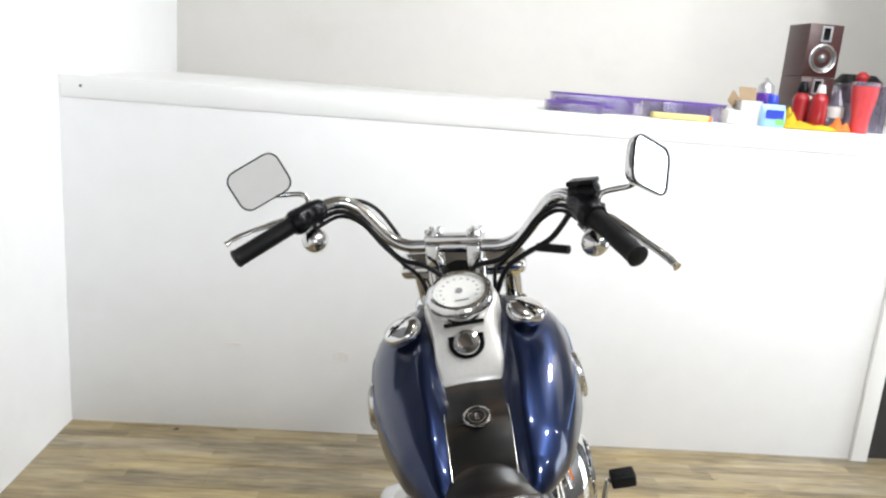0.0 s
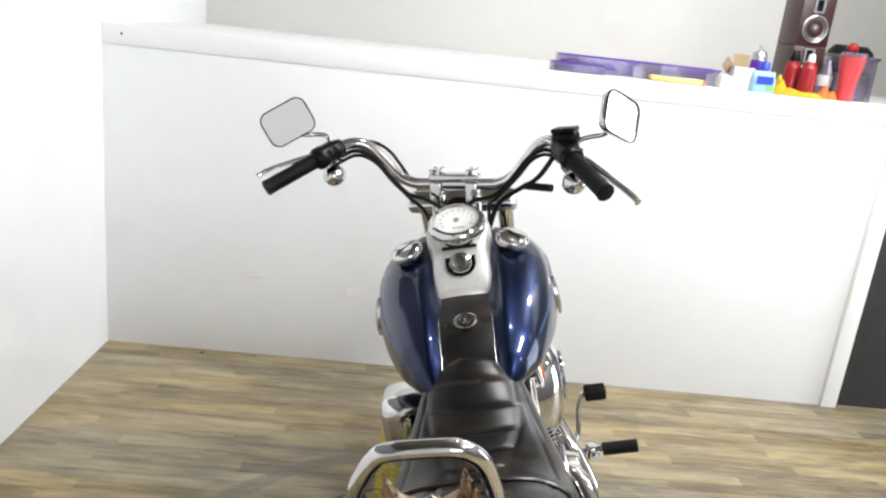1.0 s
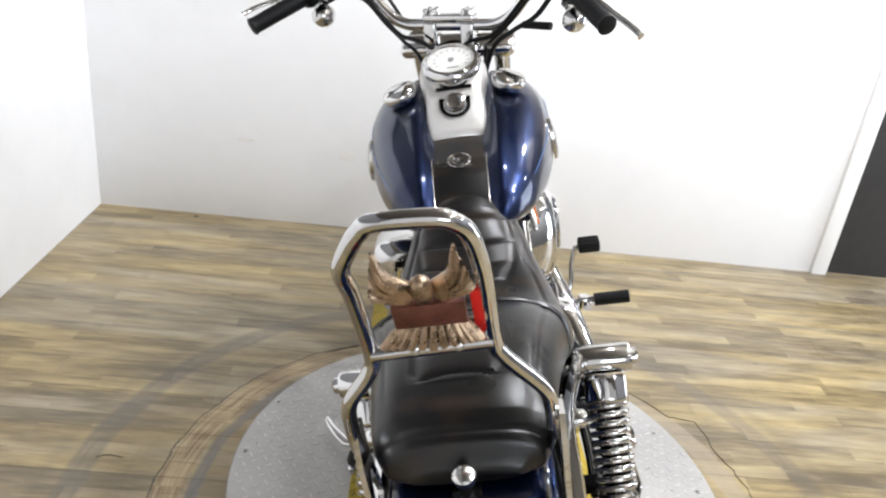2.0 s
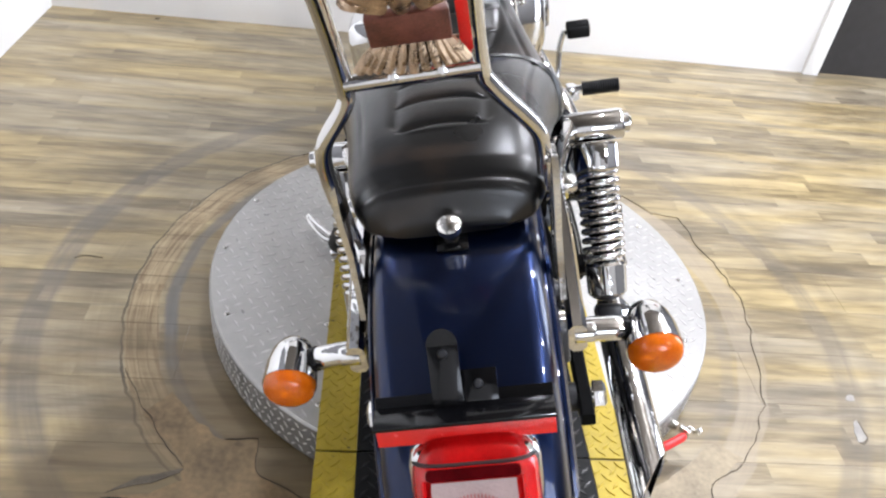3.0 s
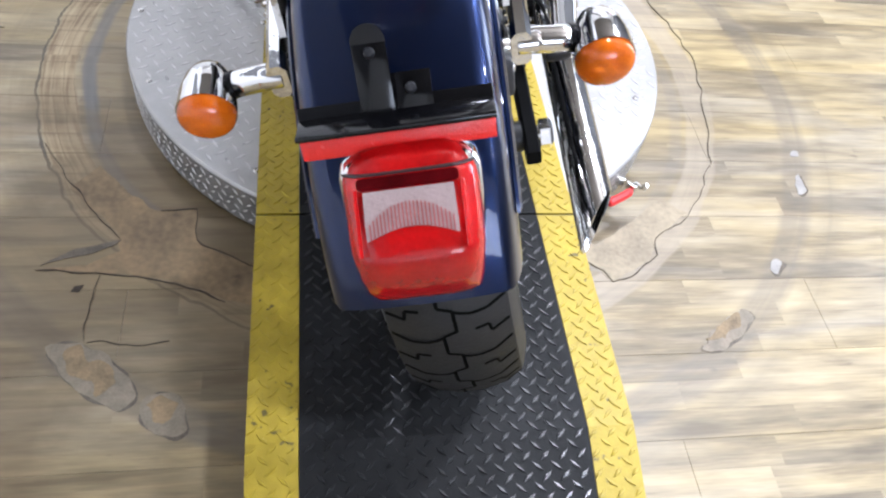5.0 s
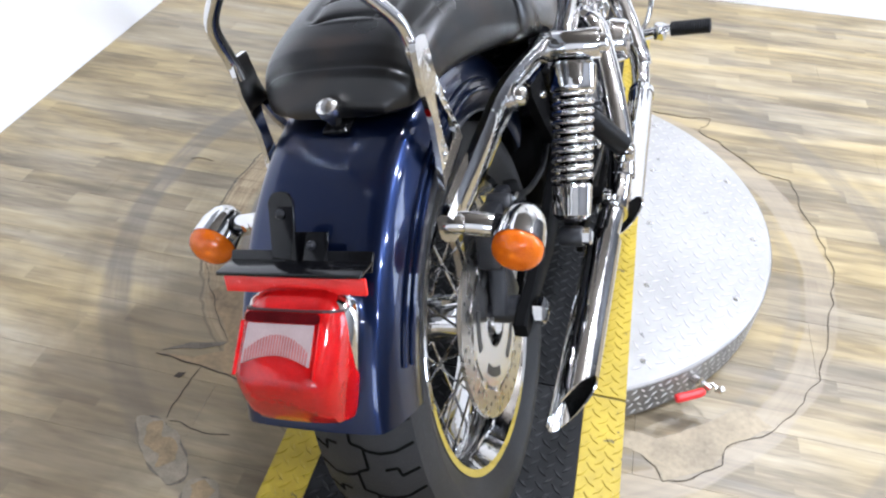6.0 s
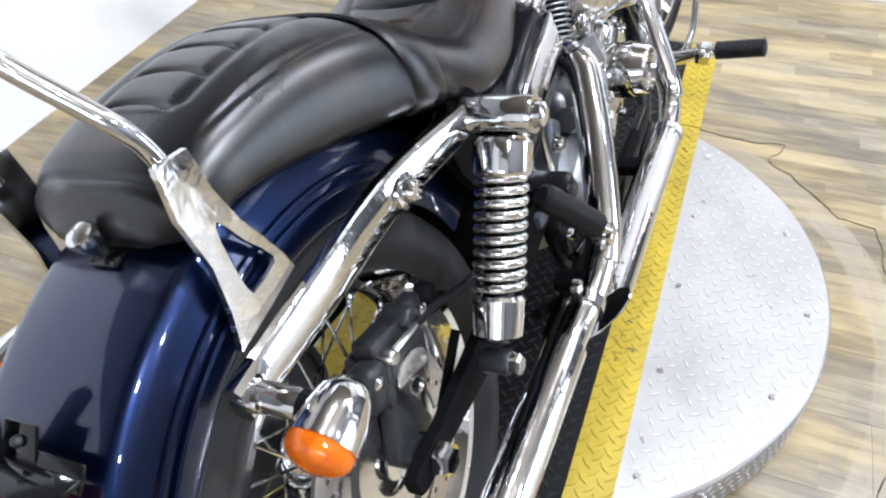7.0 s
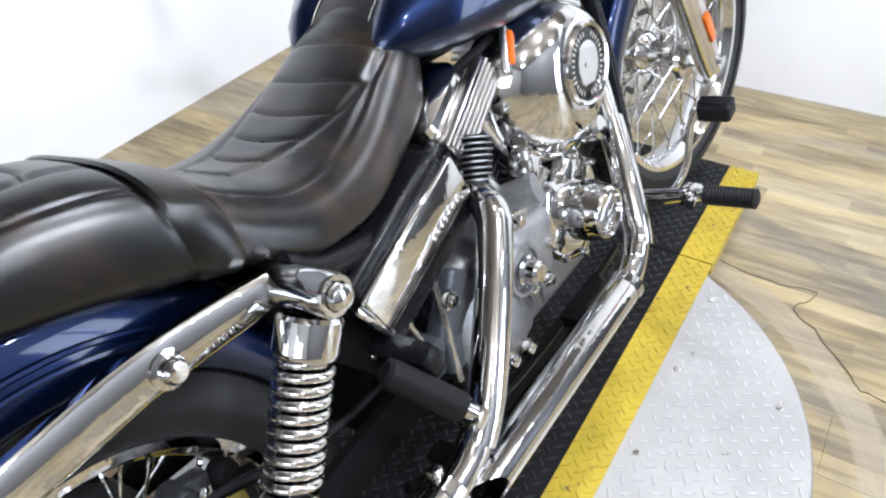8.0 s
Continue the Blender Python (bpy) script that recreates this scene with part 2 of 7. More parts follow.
    def band(lo, hi, soft):
        a = mth(nt, "SMOOTH_MAX", mth(nt, "DIVIDE", mth(nt, "SUBTRACT", r, lo), soft), 0.0, 0.05)
        b = mth(nt, "SMOOTH_MAX", mth(nt, "DIVIDE", mth(nt, "SUBTRACT", hi, r), soft), 0.0, 0.05)
        return mth(nt, "MINIMUM", mth(nt, "MINIMUM", a, b), 1.0)

    def lay(col, fac, amount, colour):
        return mixc(nt, mth(nt, "MINIMUM", mth(nt, "MULTIPLY", fac, amount), 0.95), col, colour)

    ring_grain = nd(nt, "ShaderNodeTexNoise", Vector=nd(nt, "ShaderNodeCombineXYZ", X=mth(nt, "MULTIPLY", r0, 110.0), Y=mth(nt, "MULTIPLY", mth(nt, "ARCTAN2", dy, dx), 4.0)).outputs[0], Scale=1.0, Detail=4.0).outputs[0]
    tan = ramp(nt, mth(nt, "ADD", mth(nt, "MULTIPLY", ring_grain, 0.65), mth(nt, "MULTIPLY", grain, 0.35)), ((0.36, (0.2, 0.135, 0.07)), (0.5, (0.37, 0.275, 0.155)), (0.64, (0.48, 0.37, 0.22))))
    tan = mixc(nt, mth(nt, "MULTIPLY", mth(nt, "SUBTRACT", 1.0, seam), 0.5), tan, (0.16, 0.11, 0.06))
    groove = mth(nt, "ABSOLUTE", mth(nt, "SUBTRACT", mth(nt, "FRACT", mth(nt, "DIVIDE", mth(nt, "SUBTRACT", r, 0.65), 0.0185)), 0.5))
    tan = mixc(nt, mth(nt, "MULTIPLY", mth(nt, "GREATER_THAN", groove, 0.42), mth(nt, "MULTIPLY", wob, 0.75)), tan, (0.15, 0.1, 0.05))
    tan = mixc(nt, mth(nt, "MULTIPLY", east, 0.75), tan, (0.33, 0.285, 0.225))
    # brown scrub from the turntable out to the worn ring, and soft scuffs to the west and the south
    col = lay(col, band(0.5, 0.645, 0.02), mth(nt, "MULTIPLY", mth(nt, "ADD", mth(nt, "MULTIPLY", west, 0.32), 0.06), mth(nt, "ADD", blot, 0.5)), (0.15, 0.105, 0.055))
    col = lay(col, band(0.712, 0.88, 0.05), mth(nt, "MULTIPLY", west, mth(nt, "MULTIPLY", ring_grain, 0.5)), (0.15, 0.11, 0.06))
    col = lay(col, band(0.645, 0.714, 0.006), mth(nt, "SUBTRACT", 0.92, mth(nt, "MULTIPLY", east, mth(nt, "MULTIPLY", slow, 0.9))), tan)
    col = lay(col, band(0.606, 0.64, 0.008), mth(nt, "MULTIPLY", mth(nt, "ADD", mth(nt, "MULTIPLY", west, 0.8), 0.25), mth(nt, "ADD", slow, 0.2)), mixc(nt, ring_grain, (0.09, 0.085, 0.08), (0.2, 0.195, 0.195)))
    col = lay(col, band(0.855, 0.925, 0.014), mth(nt, "ADD", mth(nt, "MULTIPLY", ring_grain, 0.55), mth(nt, "ADD", mth(nt, "MULTIPLY", west, 0.2), 0.15)), mixc(nt, grain, (0.09, 0.076, 0.058), (0.19, 0.165, 0.138)))
    col = lay(col, band(0.93, 0.99, 0.03), mth(nt, "MULTIPLY", ring_grain, mth(nt, "ADD", mth(nt, "MULTIPLY", slow, 0.6), 0.15)), (0.12, 0.102, 0.074))
    rj = mth(nt, "ADD", r, mth(nt, "MULTIPLY", mth(nt, "SUBTRACT", jag, 0.5), 0.016))
    crack = mth(nt, "LESS_THAN", mth(nt, "ABSOLUTE", mth(nt, "SUBTRACT", rj, 0.715)), mth(nt, "ADD", 0.0007, mth(nt, "MULTIPLY", slow, 0.003)))
    col = lay(col, crack, mth(nt, "MULTIPLY", west, 0.8), (0.06, 0.046, 0.03))
    # brown blotches over the vinyl round one spot to the south-west, broken by noise
    far = nd(nt, "ShaderNodeTexNoise", Vector=pos, Scale=3.6, Detail=10.0, Distortion=0.6).outputs[0]
    qx = mth(nt, "DIVIDE", mth(nt, "ADD", px, 0.45), 0.6)
    qy = mth(nt, "DIVIDE", mth(nt, "ADD", py, 0.02), 0.5)
    q = mth(nt, "SUBTRACT", 1.25, mth(nt, "ADD", mth(nt, "MULTIPLY", qx, qx), mth(nt, "MULTIPLY", qy, qy)))
    q = mth(nt, "MINIMUM", mth(nt, "SMOOTH_MAX", mth(nt, "ADD", mth(nt, "MULTIPLY", q, 0.85), mth(nt, "MULTIPLY", mth(nt, "SUBTRACT", far, 0.5), 4.5)), 0.0, 0.1), 1.0)
    col = mixc(nt, mth(nt, "MULTIPLY", q, 0.68), col, mixc(nt, grain, (0.07, 0.046, 0.02), (0.21, 0.15, 0.078)))
    nt.links.new(col, p.inputs["Base Color"])
    nt.links.new(mth(nt, "ADD", 0.26, mth(nt, "MULTIPLY", slow, 0.26)), p.inputs["Roughness"])
    b = nd(nt, "ShaderNodeBump", Strength=0.2, Distance=0.001, Height=g)
    nt.links.new(b.outputs[0], p.inputs["Normal"])
    return m


FLOORWOOD = floor_wood()
SUBFLOOR = mat("dark_subfloor", (0.08, 0.065, 0.05), 0.8)


# ---- mesh helpers ----
def finish(name, bm, material, angle=38):
    bmesh.ops.recalc_face_normals(bm, faces=bm.faces)
    me = bpy.data.meshes.new(name)
    bm.to_mesh(me)
    bm.free()
    me.materials.append(material)
    me.shade_smooth()
    me.set_sharp_from_angle(angle=radians(angle))
    return me


def part(name, bm, material, parent=None, label="", kind="", angle=38):
    ob = new(name, finish(name, bm, material, angle))
    ob.parent = parent
    if label or kind:
        tagged(ob, label=label, kind=kind)
    return ob


def thing(name, m, label, category, group="", kind=""):
    ob = new(name)
    ob.empty_display_size = 0.05
    ob.matrix_world = m
    return tagged(ob, label, category, group, kind)


def crom(pts, n=6):
    pts = [Vector(p) for p in pts]
    out = []
    for i in range(len(pts) - 1):
        a, b = pts[max(i - 1, 0)], pts[i]
        c, d = pts[i + 1], pts[min(i + 2, len(pts) - 1)]
        for k in range(n):
            t = k / n
            out.append(0.5 * (2 * b + (c - a) * t + (2 * a - 5 * b + 4 * c - d) * t * t + (3 * b - a - 3 * c + d) * t ** 3))
    out.append(pts[-1])
    return out


def loft(bm, rings, closed=True, cap=True):
    vs = [[bm.verts.new(p) for p in r] for r in rings]
    n = len(vs[0])
    for a, b in zip(vs, vs[1:]):
        for i in range(n if closed else n - 1):
            j = (i + 1) % n
            bm.faces.new((a[i], a[j], b[j], b[i]))
    if cap and closed:
        bm.faces.new(vs[0][::-1])
        bm.faces.new(vs[-1])
    return vs


def tube(bm, pts, r, seg=12, cap=True, flat=1.0):
    """A round rod along pts; r is a number or one number a point."""
    pts = [Vector(p) for p in pts]
    rings, up = [], None
    for i, p in enumerate(pts):
        d = (pts[min(i + 1, len(pts) - 1)] - pts[max(i - 1, 0)]).normalized()
        if up is None:
            up = d.orthogonal().normalized()
        up = (up - d * up.dot(d)).normalized()
        side = d.cross(up)
        q = r[i] if isinstance(r, (list, tuple)) else r
        rings.append([p + up * (q * math.cos(a)) + side * (q * flat * math.sin(a)) for a in (2 * math.pi * k / seg for k in range(seg))])
    loft(bm, rings, True, cap)


def along(p, d):
    return Matrix.Translation(p) @ Vector(d).to_track_quat("Z", "Y").to_matrix().to_4x4()


def lathe(bm, prof, m, seg=32):
    """prof: rows of radius and height; turned about the z axis of m."""
    rings = []
    for r, h in prof:
        if r < 1e-6:
            rings.append([bm.verts.new(m @ Vector((0, 0, h)))])
        else:
            rings.append([bm.verts.new(m @ Vector((r * math.cos(2 * math.pi * k / seg), r * math.sin(2 * math.pi * k / seg), h))) for k in range(seg)])
    for a, b in zip(rings, rings[1:]):
        for k in range(seg):
            j = (k + 1) % seg
            if len(a) == 1 and len(b) == 1:
                continue
            if len(a) == 1:
                bm.faces.new((a[0], b[j], b[k]))
            elif len(b) == 1:
                bm.faces.new((a[k], a[j], b[0]))
            else:
                bm.faces.new((a[k], a[j], b[j], b[k]))
    return rings


def lathe_ring(bm, prof, m, seg=48):
    """A closed profile turned about z: no caps."""
    rs = [[bm.verts.new(m @ Vector((r * math.cos(2 * math.pi * k / seg), r * math.sin(2 * math.pi * k / seg), h))) for r, h in prof] for k in range(seg)]
    n = len(prof)
    for k in range(seg):
        a, b = rs[k], rs[(k + 1) % seg]
        for i in range(n):
            j = (i + 1) % n
            bm.faces.new((a[i], a[j], b[j], b[i]))


def box(bm, size, m, bev=0.003, seg=2):
    r = bmesh.ops.create_cube(bm, size=1.0)
    for v in r["verts"]:
        v.co = m @ Vector((v.co.x * size[0], v.co.y * size[1], v.co.z * size[2]))
    if bev:
        for f in {f for v in r["verts"] for f in v.link_faces}:
            f.normal_update()
        for v in r["verts"]:
            v.normal_update()
        es = list({e for v in r["verts"] for e in v.link_edges})
        bmesh.ops.bevel(bm, geom=es, offset=bev, segments=seg, affect="EDGES", profile=0.5)


def slab(bm, outline, thick, m):
    """A flat piece: an outline in the xy plane of m, thick along its z."""
    lo = [bm.verts.new(m @ Vector((x, y, 0))) for x, y in outline]
    hi = [bm.verts.new(m @ Vector((x, y, thick))) for x, y in outline]
    n = len(outline)
    bm.faces.new(lo[::-1])
    bm.faces.new(hi)
    for i in range(n):
        j = (i + 1) % n
        bm.faces.new((lo[i], lo[j], hi[j], hi[i]))


def frame_slab(bm, outer, inner, thick, m):
    """A flat piece with a hole; both loops have as many points."""
    n = len(outer)
    v = [[bm.verts.new(m @ Vector((x, y, z))) for x, y in loop] for loop, z in ((outer, 0), (inner, 0), (inner, thick), (outer, thick))]
    for a, b in zip(v, v[1:] + v[:1]):
        for i in range(n):
            j = (i + 1) % n
            bm.faces.new((a[i], a[j], b[j], b[i]))


def rrect(w, h, r, n=4):
    pts = []
    for cx, cy, a0 in ((w / 2 - r, h / 2 - r, 0), (-w / 2 + r, h / 2 - r, 90), (-w / 2 + r, -h / 2 + r, 180), (w / 2 - r, -h / 2 + r, 270)):
        for k in range(n + 1):
            a = radians(a0 + 90 * k / n)
            pts.append((cx + r * math.cos(a), cy + r * math.sin(a)))
    return pts


def B():
    return bmesh.new()


def interp(x, xs, ys):
    return float(np.interp(x, xs, ys))


def smooth_interp(x, xs, ys):
    """Monotone-ish smooth curve through given stations."""
    k = max(0, min(len(xs) - 2, int(np.searchsorted(xs, x)) - 1))
    t = (x - xs[k]) / (xs[k + 1] - xs[k])
    p0, p1, p2, p3 = ys[max(k - 1, 0)], ys[k], ys[k + 1], ys[min(k + 2, len(ys) - 1)]
    return 0.5 * (2 * p1 + (p2 - p0) * t + (2 * p0 - 5 * p1 + 4 * p2 - p3) * t * t + (3 * p1 - p0 - 3 * p2 + p3) * t ** 3)


# ---- the room ----
LEFT, FRONT, RIGHT, BACK, TOP, DEEP = -1.405, 2.135, 3.4, -3.6, 3.1, 3.43


def wall(name, lo, hi, material, label, bev=0.002):
    bm = B()
    c = [(a + b) / 2 for a, b in zip(lo, hi)]
    box(bm, [b - a for a, b in zip(lo, hi)], pose(*c), bev)
    return tagged(part(name, bm, material), label, "wall", kind="structure")


WTOP, WEND = 1.47, 1.95
wall("wall_west", (LEFT - 0.12, BACK, -0.02), (LEFT, WEND, WTOP), WALL, "plain white painted side wall with faint grey scuffs", 0)
wall("wall_west_niche", (LEFT - 0.12, WEND, -0.02), (LEFT, DEEP + 0.12, TOP), WALL, "plain white painted side wall beside the ledge", 0)
# added dark upper half, out of view, for the fender to reflect
wall("wall_west_upper", (LEFT - 0.12, BACK, WTOP), (LEFT, WEND, TOP), DARKWALL, "unseen dark upper part of the side wall, added for dark reflections", 0)
wall("wall_north", (LEFT, FRONT, -0.02), (1.59, FRONT + 0.09, 1.2), WALL, "white painted half-height wall below a broad ledge")
wall("wall_north_upper", (LEFT, DEEP, 1.0), (RIGHT, DEEP + 0.12, TOP), WALL2, "off-white upper wall set back behind the ledge")


def window(name, m, w, h, label):
    """A white frame with a middle bar, in the xz plane of m."""
    t = thing(name, m, label, "window", kind="structure")
    bm = B()
    frame_slab(bm, rrect(w, h, 0.004, 1), rrect(w - 0.1, h - 0.1, 0.003, 1), 0.05, pose(0, 0.025, 0, 90))
    box(bm, (0.05, 0.044, h - 0.1), pose(0, 0, 0), 0.002)
    part("window_frame", bm, TRIM, t, "white window frame")


SKYLIGHT = bpy.data.materials.new("bright_daylight")
SKYLIGHT.use_nodes = True
sp = SKYLIGHT.node_tree.nodes["Principled BSDF"]
sp.inputs["Emission Color"].default_value, sp.inputs["Emission Strength"].default_value = (0.82, 0.91, 1.0, 1), 4.6
# a wide window to the south and a glazed door to the east let daylight in
WX0, WX1, WZ0, WZ1 = 0.2, 1.9, 0.95, 2.15
# pieces out of view; white for the mirror, greyed elsewhere to dim reflections
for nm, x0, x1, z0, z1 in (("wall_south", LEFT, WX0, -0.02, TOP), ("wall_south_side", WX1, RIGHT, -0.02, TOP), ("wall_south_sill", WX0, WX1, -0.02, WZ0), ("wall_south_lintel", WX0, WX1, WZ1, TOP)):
    wall(nm, (x0, BACK - 0.12, z0), (x1, BACK, z1), WALL if nm == "wall_south" else DIMWALL, "unseen wall round a wide window, toned for its reflections", 0)
window("window_1", pose((WX0 + WX1) / 2, BACK - 0.06, (WZ0 + WZ1) / 2), WX1 - WX0, WZ1 - WZ0, "wide white-framed window full of daylight")
EY0, EY1, EZ1 = 0.95, 2.0, 2.1
# unseen east wall, its darkness put in by colour for the reflections
for nm, y0, y1, z0, z1 in (("wall_east", BACK, EY0, -0.02, TOP), ("wall_east_side", EY1, DEEP + 0.12, -0.02, TOP), ("wall_east_lintel", EY0, EY1, EZ1, TOP)):
    wall(nm, (RIGHT, y0, z0), (RIGHT + 0.12, y1, z1), DARKWALL, "unseen wall beside the glazed door, darkened for dark reflections", 0)
window("window_2", pose(RIGHT + 0.06, (EY0 + EY1) / 2, EZ1 / 2, 0, 0, 90), EY1 - EY0, EZ1, "tall glazed door full of daylight")
bm = B()
box(bm, (WX1 - WX0 + 1.0, 0.02, WZ1 - WZ0 + 1.0), pose((WX0 + WX1) / 2, BACK - 0.5, (WZ0 + WZ1) / 2), 0)
tagged(part("backdrop", bm, SKYLIGHT), "bright daylight beyond the window", "backdrop", kind="structure")
bm = B()
box(bm, (0.02, EY1 - EY0 + 0.8, EZ1 + 0.4), pose(RIGHT + 0.5, (EY0 + EY1) / 2, EZ1 / 2 + 0.18), 0)
tagged(part("backdrop", bm, SKYLIGHT), "bright daylight beyond the glazed door", "backdrop", kind="structure")
bm = B()
box(bm, (RIGHT - LEFT + 0.24, DEEP + 0.24 - BACK, 0.1), pose((LEFT + RIGHT) / 2, (DEEP + BACK) / 2, TOP + 0.05), 0)
tagged(part("ceiling", bm, CEIL), "unseen dark tan ceiling over the lamps, toned for dark reflections", "ceiling", kind="structure")
# the ledge on top of the half wall, with a board along its face
bm = B()
box(bm, (1.56 - LEFT, 0.1, 0.03), pose((1.56 + LEFT) / 2, 2.182, 1.2155), 0)
box(bm, (2.25 - LEFT, DEEP - 2.232, 0.03), pose((2.25 + LEFT) / 2, (DEEP + 2.232) / 2, 1.2155), 0)
ledge = tagged(part("ledge", bm, TRIM), "white painted ledge on the half wall", "ledge", kind="structure")
bm = B()
box(bm, (1.6 - LEFT - 0.012, 0.004, 0.071), pose((1.6 + LEFT) / 2 + 0.004, FRONT - 0.0025, 1.1953), 0.0008)
tagged(part("trim", bm, TRIM), "white painted board along the ledge's edge", "trim", kind="structure")
half_wall = bpy.data.objects["wall_north"]
for x, z, w_, h_ in ((-0.832, 0.327, 0.035, 0.006), (-0.441, 0.302, 0.03, 0.022)):
    bm = B()
    slab(bm, [(w_ * (1 + 0.3 * noise.noise(Vector((k, x, 0)))) * math.cos(k * 0.42), h_ * (1 + 0.5 * noise.noise(Vector((k, x, 4)))) * math.sin(k * 0.42)) for k in range(15)], 0.0012, pose(x, FRONT + 0.0002, z, 90))
    part("scuff", bm, SCUFF, half_wall, "faint tan scuff in the paint")
bm = B()
lathe(bm, ((0, 0.0012), (0.003, 0.001), (0.0045, 0)), along((-1.332, FRONT - 0.0046, 1.198), (0, -1, 0)), 12)
part("screw", bm, CRACK, bpy.data.objects["trim"], "small dark screw")
bm = B()
box(bm, (0.065, 0.02, 1.155), pose(1.556, FRONT - 0.0105, 0.5775), 0.003)
tagged(part("trim", bm, TRIM), "white painted upright board at the wall's end", "trim", kind="structure")
bm = B()
box(bm, (RIGHT - 1.592, 0.05, 2.2), pose((RIGHT + 1.592) / 2, FRONT + 0.035, 1.1), 0.004)
tagged(part("door_1", bm, DARKGREY), "dark grey door panel beside the white wall", "door", kind="structure")
bm = B()
box(bm, (RIGHT - 1.592, 0.09, TOP - 2.2), pose((RIGHT + 1.592) / 2, FRONT + 0.045, (TOP + 2.2) / 2), 0.002)
tagged(part("wall_north_lintel", bm, WALL2), "off-white wall above the dark door", "wall", kind="structure")
bm = B()
box(bm, (0.09, DEEP - 2.23, 1.87), pose(2.3, (DEEP + 2.23) / 2, 2.165), 0.002)
tagged(part("wall_niche_side", bm, WALL2), "off-white side wall that closes the ledge's niche", "wall", kind="structure")
bm = B()
box(bm, (RIGHT - LEFT, FRONT - BACK, 0.04), pose((LEFT + RIGHT) / 2, (FRONT + BACK) / 2, -0.0245), 0)
floor = tagged(part("floor", bm, SUBFLOOR), "grey-tan wood-look vinyl plank floor, worn in rings round the turntable", "floor", kind="structure")


def floor_planks():
    """Rows of planks across the room, ends staggered."""
    w, length = 0.152, 1.21
    bm = B()
    box(bm, (length - 0.0003, w - 0.0003, 0.004), pose(length / 2, 0, -0.002), 0.0004, 1)
    me = finish("plank", bm, FLOORWOOD)
    y, row = BACK + w / 2, 0
    while y < FRONT + w / 2 - 0.02:
        x = LEFT - (row * 0.433) % length
        while x < RIGHT - 0.02:
            a, b = max(x, LEFT), min(x + length, RIGHT)
            if b - a > 0.03:
                ob = new("plank", me)
                ob.location = (a, y, 0)
                ob.scale = ((b - a) / length, 1, 1)
                ob.parent = floor
            x += length
        y += w
        row += 1


def crack(pts, width, seed, wander=0.009):
    """A ragged split in the vinyl: a narrow dark strip that wanders from point to point."""
    path = []
    for (x0, y0), (x1, y1) in zip(pts, pts[1:]):
        n = max(3, int(math.hypot(x1 - x0, y1 - y0) / 0.012))
        for i in range(n):
            u = i / n
            x, y = x0 + (x1 - x0) * u, y0 + (y1 - y0) * u
            e = math.sin(math.pi * u)
            path.append((x + wander * e * noise.noise(Vector((x * 21, y * 21, seed))), y + wander * e * noise.noise(Vector((x * 21, y * 21, seed + 9)))))
    path.append(pts[-1])
    bm = B()
    rows = []
    for i, (x, y) in enumerate(path):
        a, b = path[max(i - 1, 0)], path[min(i + 1, len(path) - 1)]
        dx, dy = b[0] - a[0], b[1] - a[1]
        ln = math.hypot(dx, dy) or 1
        w = width * (0.25 + 0.7 * abs(noise.noise(Vector((x * 40, y * 40, seed + 3))))) * (0.3 if i in (0, len(path) - 1) else 1)
        rows.append([(x - dy / ln * w, y + dx / ln * w, 0.0016), (x + dy / ln * w, y - dx / ln * w, 0.0016), (x + dy / ln * w, y - dx / ln * w, -0.001), (x - dy / ln * w, y + dx / ln * w, -0.001)])
    loft(bm, rows)
    return part("floor_crack", bm, CRACK, floor)


def rounded(pts, times=2):
    for _ in range(times):
        pts = [(a[0] + (b[0] - a[0]) * u, a[1] + (b[1] - a[1]) * u) for a, b in zip(pts, pts[1:] + pts[:1]) for u in (0.22, 0.78)]
    return pts


def about(pts, k, dx=0.0, dy=0.0):
    cx, cy = sum(a for a, _ in pts) / len(pts), sum(b for _, b in pts) / len(pts)
    return [(cx + (a - cx) * k + dx, cy + (b - cy) * k + dy) for a, b in pts]


def patch(pts, material, height, seed, label="", ragged=0.006):
    """A flat worn or filled place in the floor with a ragged edge."""
    ring = []
    for (x0, y0), (x1, y1) in zip(pts, pts[1:] + pts[:1]):
        n = max(2, int(math.hypot(x1 - x0, y1 - y0) / 0.01))
        for i in range(n):
            x, y = x0 + (x1 - x0) * i / n, y0 + (y1 - y0) * i / n
            ring.append((x + ragged * noise.noise(Vector((x * 38, y * 38, seed))), y + ragged * noise.noise(Vector((x * 38, y * 38, seed + 5)))))
    bm = B()
    slab(bm, ring, height + 0.002, pose(0, 0, -0.002))
    bm.normal_update()
    bmesh.ops.triangulate(bm, faces=[f for f in bm.faces if len(f.verts) > 4])
    return part("floor_patch", bm, material, floor, label)


